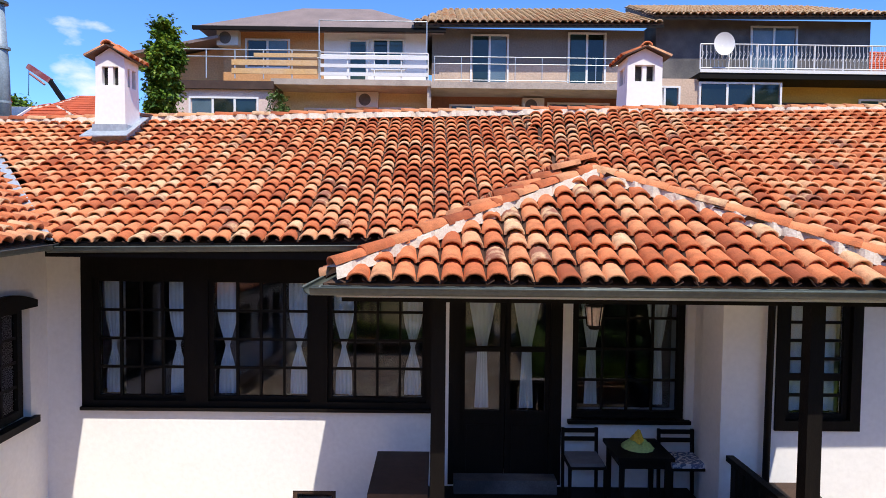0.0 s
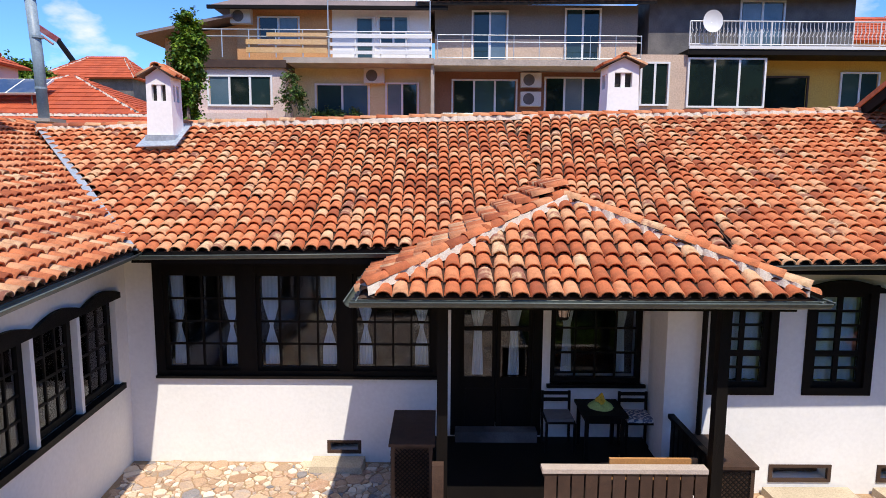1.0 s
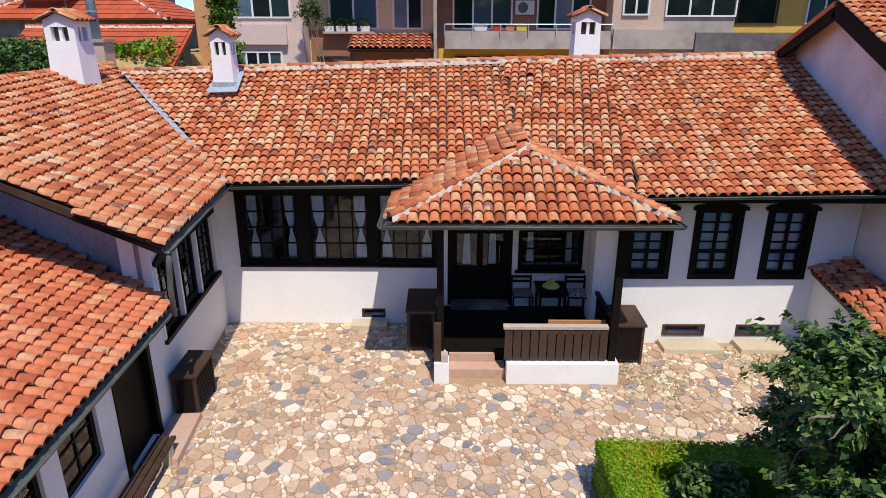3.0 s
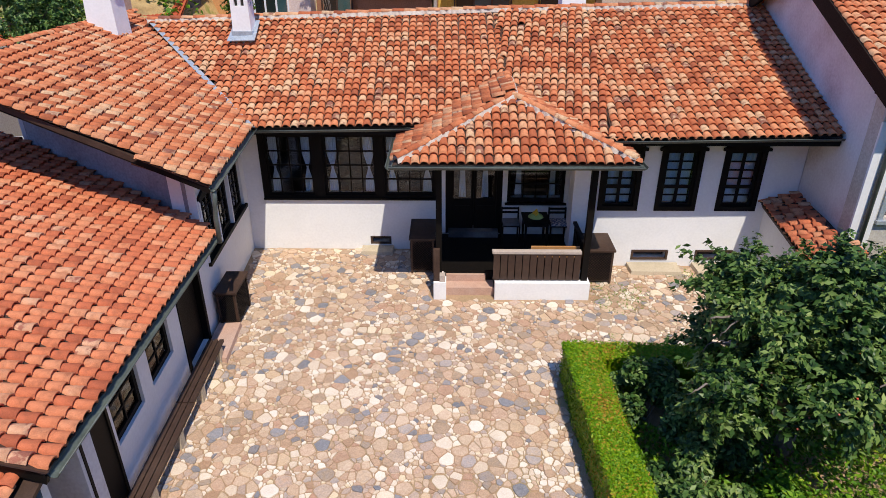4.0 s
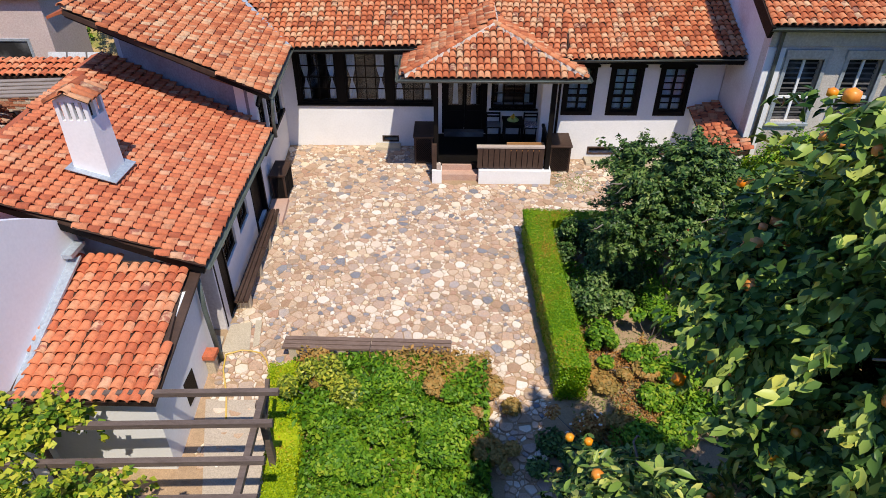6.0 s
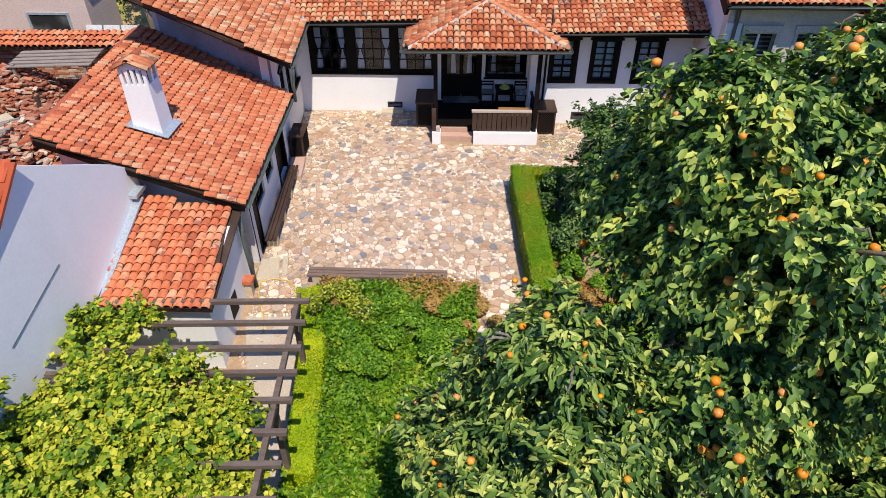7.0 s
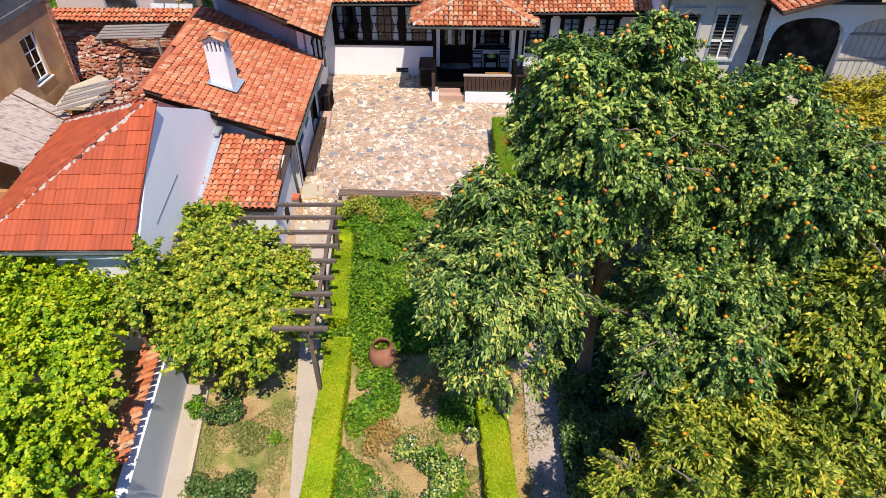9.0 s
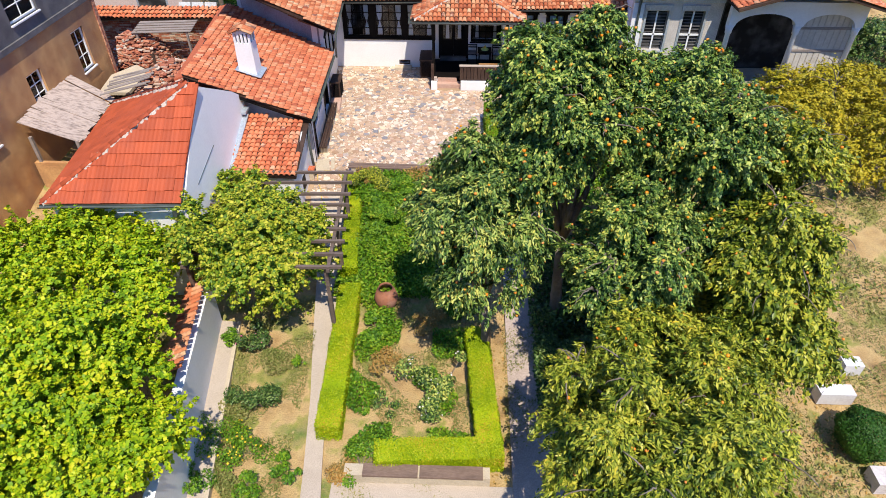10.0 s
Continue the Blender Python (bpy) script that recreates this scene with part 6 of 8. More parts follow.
# plants of the front bed, with dry edges
for i, (x, y, r, h, m, n) in enumerate(((-2.0, -2.75, 0.35, 0.4, mat_leaf_dry, 1800), (0.55, -2.8, 0.4, 0.35, mat_leaf_dry, 2200), (0.95, -3.5, 0.4, 0.4, mat_leaf_dry, 2600), (1.1, -4.2, 0.4, 0.4, mat_leaf_dry, 2600), (0.2, -2.6, 0.35, 0.35, mat_leaf_dry, 1600),
                                         (-1.7, -3.3, 0.5, 0.9, mat_leaf_c, 4200), (-0.6, -3.0, 0.6, 0.5, mat_leaf_p, 4500), (0.2, -3.3, 0.6, 0.55, mat_leaf_p, 4500), (-0.9, -3.7, 0.6, 0.6, mat_leaf_p, 4500), (0.4, -4.2, 0.6, 0.6, mat_leaf_p, 4500), (-1.5, -4.5, 0.6, 0.6, mat_leaf_p, 4500))):
    shrub(x, y, r, h, m, "leafy green bed plant behind the plank bench" if m is not mat_leaf_dry else "yellow-brown dry plants edging the bed", 100 + i, n, 0.08)
# right garden: a clipped ball and stone benches
def clipped_ball(x, y, r, mat, label, seed, n):
    """A bush clipped to a slightly uneven ball on a short stem."""
    rng = np.random.default_rng(seed)
    z = land(x, y)
    t = thing("round_bush", (x, y, z), label, "bush")
    b = B()
    b.tube([(x, y, z - 0.05), (x, y, z + r)], [0.06, 0.04], 7)
    part("stem", b, mat_bark, t)
    d = rng.normal(0, 1, (n, 3))
    d /= np.linalg.norm(d, axis=1)[:, None]
    q = r * (0.93 + 0.05 * np.sin(d[:, 0] * 7 + d[:, 2] * 5) + 0.04 * np.sin(d[:, 1] * 9)) * rng.uniform(0.9, 1.02, n)
    p = np.array([x, y, z + r * 0.85]) + d * q[:, None] * [1, 1, 0.92]
    p[:, 2] = np.maximum(p[:, 2], z + 0.03)
    v, f = leaves(p, d, 0.06, rng, 0.5, 0.1)
    child_mesh("foliage", leaf_mesh("foliage", v, f, mat), t, kind="stuff")
    return t


clipped_ball(11.25, -12.0, 0.72, mat_leaf_r, "clipped round dark green bush on dry ground", 130, 15000)
for x, y, w, d in ((11.2, -10.6, 0.9, 0.35), (12.0, -9.7, 0.5, 0.35), (11.6, -12.9, 0.9, 0.5)):
    b = B()
    b.box(x - w / 2, x + w / 2, y - d / 2, y + d / 2, land(x, y), land(x, y) + 0.4)
    solid("stone_block", b, mat_white_old, "pale stone block lying in the garden", "stone", "stone blocks")

# undergrowth in the shade below the fruit trees
for i, (x, y, r, h) in enumerate([(4.2, -10.3, 0.6, 0.9), (4.9, -10.0, 0.7, 1.1), (5.6, -10.6, 0.6, 0.9), (7.2, -10.4, 0.7, 1.0)]):
    shrub(x, y, r, h, mat_leaf_a, "shaded dark green undergrowth below the fruit trees", 140 + i, 3600, 0.09)


# ---- the neighbouring house on the other side ----
mat_shutter = material("dark weathered shutter", [(0, (0.05, 0.048, 0.05)), (1, (0.13, 0.125, 0.125))], 0.8, 9, bump=0.4, fine=60)
nb = thing("neighbour_house", (11.0, 8.0, 0), "tall stained white house with a tiled gable roof and louvred windows", "house")
b = B()
b.slab([(8.06, 4.755, -0.2), (8.06, 11.3, -0.2), (8.06, 11.3, 5.0), (8.06, 8.0, 6.55), (8.06, 4.755, 4.97)], (0.35, 0, 0))
part("wall", b, mat_white_old, nb, "stained pinkish white gable wall")
NF = Matrix.Translation((0, 4.4, 0))
mat_cream = material("cream plaster", [(0.2, (0.46, 0.42, 0.38)), (0.8, (0.68, 0.63, 0.57))], 0.9, 2, bump=0.3, fine=25, dirt=(0.45, 0.40, 0.36), dirt_amount=0.5)
wall(nb, NF, 8.06, 11.6, -0.2, 4.8, 0.35, [(8.62, 9.48, 2.12, 3.7), (10.08, 10.92, 2.12, 3.7)], mat_cream)
for l, r in ((8.62, 9.48), (10.08, 10.92)):
    w = B(NF)
    for a, c in ((l - 0.09, l), (r, r + 0.09)):
        w.box(a, c, -0.04, 0.05, 2.05, 3.75)
    w.box(l - 0.12, r + 0.12, -0.08, 0.05, 3.75, 3.95)
    w.box(l - 0.12, r + 0.12, -0.08, 0.05, 2.0, 2.07)
    w = part("window", w, mat_flash, nb, "grey-blue painted window surround")
    k = B(NF)
    k.box(l, r, 0.2, 0.23, 2.12, 3.7)
    part("backing", k, mat_dark, w)
    for i in range(12):
        z = 2.16 + i * 0.128
        k = B(NF)
        k.box(l + 0.04, r - 0.04, 0.10, 0.13, z, z + 0.035)
        part("louvre", k, mat_shutter, w)
    k = B(NF)
    k.box((l + r) / 2 - 0.03, (l + r) / 2 + 0.03, 0.06, 0.10, 2.12, 3.7)
    k.box(l, r, 0.06, 0.10, 2.7, 2.77)
    part("mullion", k, mat_curtain, w)
k = B()
k.tube([(8.24, 4.1, 4.7), (8.24, 4.25, 4.4), (8.26, 4.30, 4.1), (8.26, 4.30, 0.2)], 0.05, 10)
part("downpipe", k, mat_gutter, nb, smooth=True)
k = B(NF)
k.box(8.04, 8.46, -0.05, -0.001, -0.2, 4.0)
part("pilaster", k, mat_white, nb)
# blue-grey band whose colour stands in for the eave's shadow
k = B(NF)
k.box(8.03, 11.6, -0.06, -0.002, 4.05, 4.6)
part("frieze", k, mat_flash, nb)
rng = random.Random(41)
rf = B()
rf.slab([(7.66, 8.0, 6.62), (16.5, 8.0, 6.62), (16.5, 11.7, 4.9), (7.66, 11.7, 4.9)], (0, 0, -0.1))
rf = part("roof", rf, mat_tile, nb, "gable roof of orange barrel tiles")
tiled_slope(rf, [(7.72, 3.85, 4.65), (16.5, 3.85, 4.65), (16.5, 8.0, 6.62), (7.72, 8.0, 6.62)], mat_tile, rng, near=lambda p: p.x < 9.3)
k = B()
k.beam((7.73, 3.82, 4.49), (7.73, 8.0, 6.46), 0.09, 0.3)
part("verge_board", k, mat_wood, rf)
k = B()
k.beam((7.73, 8.0, 6.46), (7.73, 11.7, 4.78), 0.09, 0.3)
part("verge_board", k, mat_wood, rf)
k = B()
k.slab([(7.78, 3.86, 4.53), (7.78, 8.0, 6.5), (8.06, 8.0, 6.5), (8.06, 3.86, 4.53)], (0, 0, 0.02))
k.box(7.78, 16.4, 3.84, 4.45, 4.50, 4.53)
part("soffit", k, mat_wood, rf)
gutter(rf, (7.7, 3.79, 4.59), (16.4, 3.79, 4.59))
# arcaded porch of that house
mat_pale_board = material("cream weathered boards", [(0, (0.46, 0.42, 0.36)), (1, (0.66, 0.62, 0.55))], 0.85, 7, bump=0.4, fine=45, dirt=(0.30, 0.26, 0.22), dirt_amount=0.5)
av = thing("arcade", (13.8, 3.9, 0), "white arcaded porch with turned columns and a tiled roof", "porch")
AR = Matrix.Translation((0, 3.75, 0))
n = 14
for l, r in ((11.95, 14.3), (14.6, 16.6)):
    k = B(AR)
    c, w = (l + r) / 2, (r - l) / 2
    k.slab([(l, 0, 4.3), (l, 0, 3.35)] + [(c - w * math.cos(math.pi * i / n), 0, 3.35 + 0.5 * math.sin(math.pi * i / n)) for i in range(1, n)] + [(r, 0, 3.35), (r, 0, 4.3)], (0, 0.3, 0))
    part("arch", k, mat_white, av, "bluish white plaster arch")
for x in (11.82, 14.45, 16.75):
    k = B()
    k.tube([(x, 3.9, 0.4), (x, 3.9, 3.0), (x, 3.9, 3.05), (x, 3.9, 3.15), (x, 3.9, 3.35)], [0.11, 0.095, 0.13, 0.13, 0.17], 14)
    part("column", k, mat_white, av, smooth=True)
for l, r in ((11.7, 11.95), (14.3, 14.6), (16.6, 16.9)):
    k = B(AR)
    k.box(l, r, 0.002, 0.298, 3.35, 4.3)
    part("spandrel", k, mat_white, av)
k = B()
k.box(14.55, 16.65, 3.98, 4.02, 0.45, 3.86)
sht = part("shutter", k, mat_pale_board, av, "closed cream plank shutters")
for i in range(9):
    k = B()
    k.box(14.58 + i * 0.235, 14.58 + i * 0.235 + 0.21, 3.955, 3.98, 0.48, 3.84)
    part("board", k, mat_pale_board, sht)
for z in (1.2, 2.3, 3.2):
    k = B()
    k.box(14.57, 16.63, 3.92, 3.955, z, z + 0.09)
    part("rail", k, mat_grey_wood, sht)
rf = B()
rf.slab([(11.5, 2.8, 4.3), (14.2, 2.8, 5.1), (14.2, 6.5, 5.1), (11.5, 6.5, 4.3)], (0, 0, -0.06))
rf.slab([(17.1, 6.5, 4.3), (14.2, 6.5, 5.1), (14.2, 2.8, 5.1), (17.1, 2.8, 4.3)], (0, 0, -0.06))
rf = part("roof", rf, mat_brown, av)
tiled_slope(rf, [(11.5, 6.5, 4.34), (11.5, 2.75, 4.34), (14.2, 2.75, 5.14), (14.2, 6.5, 5.14)], mat_tile2, rng)
tiled_slope(rf, [(17.1, 2.75, 4.34), (17.1, 6.5, 4.34), (14.2, 6.5, 5.14), (14.2, 2.75, 5.14)], mat_tile2, rng)
# back and side walls are coloured black for the arcade's inner shade
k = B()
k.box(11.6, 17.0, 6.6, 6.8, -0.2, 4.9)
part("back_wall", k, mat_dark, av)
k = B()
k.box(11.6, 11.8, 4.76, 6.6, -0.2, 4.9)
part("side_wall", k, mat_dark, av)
k = B()
k.box(11.6, 17.0, 3.6, 6.6, -0.2, 0.45)
part("floor", k, mat_concrete, av)
# low tiled wall between the yard and the neighbour
lw = thing("tiled_yard_wall", (7.5, 5.0, 0), "low white yard wall with a crooked clay tile coping", "wall")
b = B()
b.hexa([(7.28, 4.0, 0), (7.5, 4.0, 0), (7.62, 6.4, 0), (7.4, 6.4, 0), (7.28, 4.0, 1.35), (7.5, 4.0, 1.35), (7.62, 6.4, 1.62), (7.4, 6.4, 1.62)])
part("wall", b, mat_white, lw)
rf = B()
rf.slab([(7.1, 3.9, 1.35), (7.95, 3.9, 1.55), (8.1, 6.4, 1.8), (7.3, 6.4, 1.62)], (0, 0, -0.04))
rf = part("coping", rf, mat_brown, lw)
tiled_slope(rf, [(7.3, 6.45, 1.64), (7.08, 3.7, 1.36), (7.95, 3.7, 1.62), (8.15, 6.45, 1.90)], mat_tile2, rng, near=lambda p: True, loose=3.0)

# ---- buildings in front of the wing: red roof and white gable ----
rh = thing("red_roof_house", (-8.2, -4.8, 0), "white house with a hipped roof of bright red machine tiles", "house")
b = B()
b.slab([(-6.3 + 0.08 * (4.5 - z), y, z) for y, z in ((-7.55, -1.6), (-1.8, -1.0), (-1.8, 2.75), (-2.5, 3.25), (-4.8, 4.5), (-7.55, 2.45))], (-0.3, 0, 0))
part("wall", b, mat_white, rh, "whitewashed gable wall")
b = B()
b.box(-9.9, -6.6, -7.55, -7.25, -1.6, 2.4)
b.box(-9.9, -9.6, -7.25, -1.8, -1.6, 2.4)
part("wall", b, mat_white, rh)
# thin grey tube lying along the gable wall
k = B()
k.tube([(-6.15, -4.93, 2.67), (-6.125, -6.59, 2.36)], 0.009, 8)
part("rod", k, mat_gutter, rh, "thin grey line along the gable")
k = B()
k.box(-6.16, -5.96, -2.35, -1.9, 2.35, 2.43)
k.slab([(-6.12, -2.25, 2.2), (-6.06, -4.7, 1.40), (-5.94, -4.7, 1.44), (-5.94, -2.15, 2.24)], (0, 0, 0.05))
part("flashing", k, mat_flash, rh, "pale zinc flashing")
rr = B()
rr.slab([(-6.3, -4.8, 4.5), (-6.35, -1.5, 2.6), (-10.6, -1.8, 2.45), (-6.8, -4.75, 4.48)], (0, 0, -0.06))
rr = part("roof", rr, mat_tile_new, rh, "bright red interlocking clay tiles")


def flat_tiles(parent, pts, mat, rng, tw=0.24, th=0.36, name="roof_tile", limit=300):
    """Courses of flat interlocking tiles, each a ribbed slab overlapping the one below."""
    o = Vector(pts[0])
    u = (Vector(pts[1]) - o).normalized()
    nrm = u.cross(Vector(pts[-1]) - o).normalized()
    v = nrm.cross(u)
    uv = [((Vector(p) - o).dot(u), (Vector(p) - o).dot(v)) for p in pts]
    mf = frame_of(o, u, v)
    tv = [(x, y, z + (0.03 if y == 0 else 0)) for y in (0, th * 1.1) for x, z in ((0, 0.012), (tw * 0.2, 0.0), (tw * 0.5, 0.012), (tw * 0.75, 0.0), (tw, 0.012))]
    tv += [(x, 0, z) for x, z in ((0, -0.004), (tw * 0.2, -0.01), (tw * 0.5, -0.004), (tw * 0.75, -0.01), (tw, -0.004))]
    tf = [(i, i + 1, 6 + i, 5 + i) for i in range(4)] + [(10 + i, 11 + i, i + 1, i) for i in range(4)]
    me = bpy.data.meshes.new(name)
    me.from_pydata(tv, [], tf)
    me.materials.append(mat)
    root = parent
    while root.parent:
        root = root.parent
    rest, c = B(), 0
    for j in range(int(max(q[1] for q in uv) / th) + 1):
        off = 0
        a0 = min(q[0] for q in uv)
        for i in range(int((max(q[0] for q in uv) - a0) / tw) + 1):
            a = a0 + i * tw + off
            if not inside(uv, a + tw / 2, j * th + th / 2):
                continue
            m = mf @ Matrix.Translation((a + rng.uniform(-0.004, 0.004), j * th + rng.uniform(-0.008, 0.008), 0.02)) @ pose(0, 0, 0, rng.uniform(-0.6, 0.6), rng.uniform(-0.6, 0.6), rng.uniform(-0.6, 0.6))
            if c < limit:
                ob = new(name, me)
                ob.parent = parent
                ob.matrix_parent_inverse = Matrix.Translation(root.location).inverted() if root is parent else Matrix()
                ob.matrix_basis = m
                c += 1
            else:
                rest.m = m
                rest.add(tv, tf)
    if rest.v:
        part("roof_tiles", rest, mat, parent, kind="stuff")
    d = B()
    d.slab([tuple(Vector(p) + nrm * 0.01) for p in pts], tuple(-nrm * 0.05))
    part("roof_boarding", d, mat, parent)


AP = (-6.55, -4.8, 4.55)
flat_tiles(rr, [(-10.0, -7.85, 2.47), (-6.22, -7.72, 2.48), (-6.17, -4.82, 4.58), AP], mat_tile_new, rng)
flat_tiles(rr, [(-10.7, -1.8, 2.42), (-10.0, -7.85, 2.42), AP], mat_tile_new, rng)
caps(rr, (-9.95, -7.8, 2.46), AP, mat_tile_new, rng, step=0.33, w=0.2, h=0.05)
caps(rr, (-10.6, -1.85, 2.46), (-6.6, -4.75, 4.56), mat_tile_new, rng, step=0.33, w=0.2, h=0.05)
gutter(rr, (-10.0, -7.92, 2.44), (-6.2, -7.82, 2.49))

# ---- orange house, plank roof and ruins beyond the wing ----
mat_orange = material("ochre plaster", [(0.3, (0.40, 0.185, 0.075)), (0.7, (0.62, 0.36, 0.15))], 0.9, 1.5, bump=0.4, fine=25, dirt=(0.24, 0.14, 0.10), dirt_scale=0.7, dirt_amount=0.8)
mat_greyplaster = material("grey plaster", [(0.3, (0.085, 0.083, 0.088)), (0.7, (0.17, 0.16, 0.155))], 0.9, 2, bump=0.3, fine=25, dirt=(0.12, 0.11, 0.10), dirt_amount=0.5)
oh = thing("ochre_house", (-17, -1, 0.5), "tall ochre plastered house with a grey upper storey", "house")
OF = Matrix(((0, -1, 0, -13.4), (1, 0, 0, 0), (0, 0, 1, 0), (0, 0, 0, 1)))
wall(oh, OF, -6.0, 3.5, -1.5, 4.3, 0.4, [(1.42, 2.3, 2.05, 3.6), (-1.8, -0.95, 2.1, 3.3), (-5.0, -4.2, 2.1, 3.4)], mat_orange)
wall(oh, OF, -6.0, 3.5, 4.45, 7.5, 0.4, [(-1.4, 0.2, 4.9, 6.3), (-4.6, -3.2, 4.9, 6.3)], mat_greyplaster)
k = B(OF)
k.box(-6.0, 3.55, -0.08, 0.1, 4.28, 4.46)
part("cornice", k, mat_greyplaster, oh)
k = B(OF)
k.box(3.42, 3.62, -0.05, 0.3, -1.0, 7.0)
part("corner_strip", k, mat_tile2, oh)
b = B()
b.box(-20, -13.8, 3.1, 3.5, -1.5, 7.5)
b.box(-20, -13.8, -6.0, -5.6, -1.5, 7.5)
b.box(-20, -13.4, -6.0, 3.5, 7.5, 7.7)
part("wall", b, mat_orange, oh)
for l, r, z0, z1 in ((1.42, 2.3, 2.05, 3.6), (-1.8, -0.95, 2.1, 3.3), (-5.0, -4.2, 2.1, 3.4), (-1.4, 0.2, 4.9, 6.3), (-4.6, -3.2, 4.9, 6.3)):
    window(oh, OF, l, r, z0, z1, 2, 3, d=0.08, mat=mat_curtain, curtains="none")
# black backing in place of unlit rooms behind these windows
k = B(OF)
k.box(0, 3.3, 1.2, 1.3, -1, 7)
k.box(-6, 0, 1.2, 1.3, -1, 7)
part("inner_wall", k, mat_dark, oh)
pk = thing("plank_roof_shed", (-12.4, -1.6, 0), "ramshackle shed under a roof of bleached grey planks", "shed")
a, c, d2, e = Vector((-13.7, 0.55, 2.45)), Vector((-11.5, -0.3, 1.85)), Vector((-11.25, -3.55, 1.8)), Vector((-13.2, -3.4, 2.4))
rng = random.Random(8)
for i in range(15):
    t0 = i / 15
    l, r = a + (e - a) * t0, c + (d2 - c) * t0
    k = B()
    k.beam(l + Vector((rng.uniform(-0.1, 0.1), 0, rng.uniform(-0.02, 0.03))), r + Vector((rng.uniform(-0.15, 0.1), rng.uniform(-0.02, 0.02), rng.uniform(-0.02, 0.03))), rng.uniform(0.19, 0.25), 0.025)
    part("plank", k, mat_bleached, pk)
for x, y in ((-13.2, 0.3), (-11.6, -0.4), (-11.4, -3.4), (-13.1, -3.2)):
    k = B()
    k.beam((x, y, -1.2), (x, y, 1.85), 0.1, 0.1)
    part("post", k, mat_grey_wood, pk)
b = B()
b.box(-13.3, -11.6, -3.3, -3.15, -1.2, 0.9)
part("wall", b, mat_orange, pk)
# ruins: brick stacks, debris, boards and a long brick wall with a tile coping
mat_brick = material("old brick", [(0, (0.26, 0.08, 0.045)), (0.3, (0.46, 0.15, 0.08)), (0.6, (0.52, 0.21, 0.12)), (0.8, (0.50, 0.32, 0.22)), (1, (0.60, 0.53, 0.45))], 0.95, 9, 0.2, 0.4, 60, 'piece', dirt=(0.3, 0.25, 0.2), dirt_scale=3)


def rubble(name, label, x0, x1, y0, y1, z, h, n, seed, mat):
    """A heap of thrown-together bricks and tiles, higher in the middle."""
    rng = random.Random(seed)
    t = thing(name, ((x0 + x1) / 2, (y0 + y1) / 2, z), label, "rubble")
    b = B()
    for i in range(n):
        u, v = rng.uniform(-1, 1), rng.uniform(-1, 1)
        top = h * max(0.08, 1 - (u * u + v * v) * 0.55)
        b.m = pose((x0 + x1) / 2 + u * (x1 - x0) / 2, (y0 + y1) / 2 + v * (y1 - y0) / 2, z + rng.uniform(0.5, 1) * top, rng.uniform(-22, 22), rng.uniform(-22, 22), rng.choice((0, 0, 90)) + rng.uniform(-12, 12))
        s = rng.uniform(0.5, 0.95)
        b.box(-0.15 * s, 0.15 * s, -0.08 * s, 0.08 * s, -0.022, 0.022)
    part("brick_rest", b, mat, t, kind="stuff")
    b = B()
    b.hexa([(x0, y0, z - 0.3), (x1, y0, z - 0.3), (x1, y1, z - 0.3), (x0, y1, z - 0.3), (x0 + 0.3, y0 + 0.3, z + h * 0.55), (x1 - 0.3, y0 + 0.3, z + h * 0.55), (x1 - 0.3, y1 - 0.3, z + h * 0.55), (x0 + 0.3, y1 - 0.3, z + h * 0.55)])
    # the core takes the near-black of the tile channels
    part("core", b, mat_pan, t, "near-black core inside the heap")
    return t


rubble("brick_pile", "heap of old bricks and roof tiles behind the wing", -11.4, -8.8, -0.8, 3.6, 0.6, 1.9, 3600, 1, mat_brick)
rubble("brick_ruin", "broken brick wall with fallen bricks", -14.4, -11.8, 4.2, 6.2, 0.7, 1.6, 2200, 2, mat_brick)
rubble("debris_pile", "pile of pale debris and boards", -13.0, -11.6, 1.6, 3.8, 0.5, 0.8, 900, 3, mat_grey_wood)
bw = thing("brick_boundary_wall", (-12.5, 6.6, 0), "brick boundary wall with a red tile coping", "wall")
b = B()
b.box(-17.0, -9.6, 6.64, 6.9, 0, 2.43)
part("wall", b, mat_mortar, bw, "crumbling lime mortar between the bricks")
rng = random.Random(12)
b = B()
for j in range(30):
    for i in range(29):
        x = -17.0 + (i + (0.5 if j % 2 else 0)) * 0.255
        if x + 0.24 < -9.6 and rng.random() < 0.93:
            e = rng.uniform(0, 0.045)
            b.box(x, x + 0.235, 6.60 + e, 6.66, 0.02 + j * 0.08, 0.085 + j * 0.08)
part("bricks", b, mat_brick, bw, kind="stuff")
cop2 = B()
cop2.slab([(-17.0, 6.25, 2.45), (-9.6, 6.25, 2.5), (-9.6, 7.05, 2.70), (-17.0, 7.05, 2.65)], (0, 0, 0.03))
cop2 = part("coping", cop2, mat_brown, bw, "overhanging tiled coping")
tiled_slope(cop2, [(-17.0, 6.22, 2.49), (-9.6, 6.22, 2.54), (-9.6, 7.05, 2.75), (-17.0, 7.05, 2.70)], mat_tile2, rng, sp=0.2, course=0.3)
ps = thing("plaster_slab", (-12.2, 2.2, 1.0), "pale broken plaster slab lying on the debris", "slab")
b = B()
b.slab([(-13.0, 1.2, 1.25), (-11.7, 1.0, 1.35), (-11.5, 2.6, 1.55), (-12.3, 3.3, 1.5), (-13.1, 2.6, 1.35)], (0, 0, 0.12))
part("slab", b, mat_slab, ps)
ts = thing("timber_stack", (-10.9, 0.6, 2.0), "stack of grey weathered battens on the brick heap", "timber")
rng = random.Random(14)
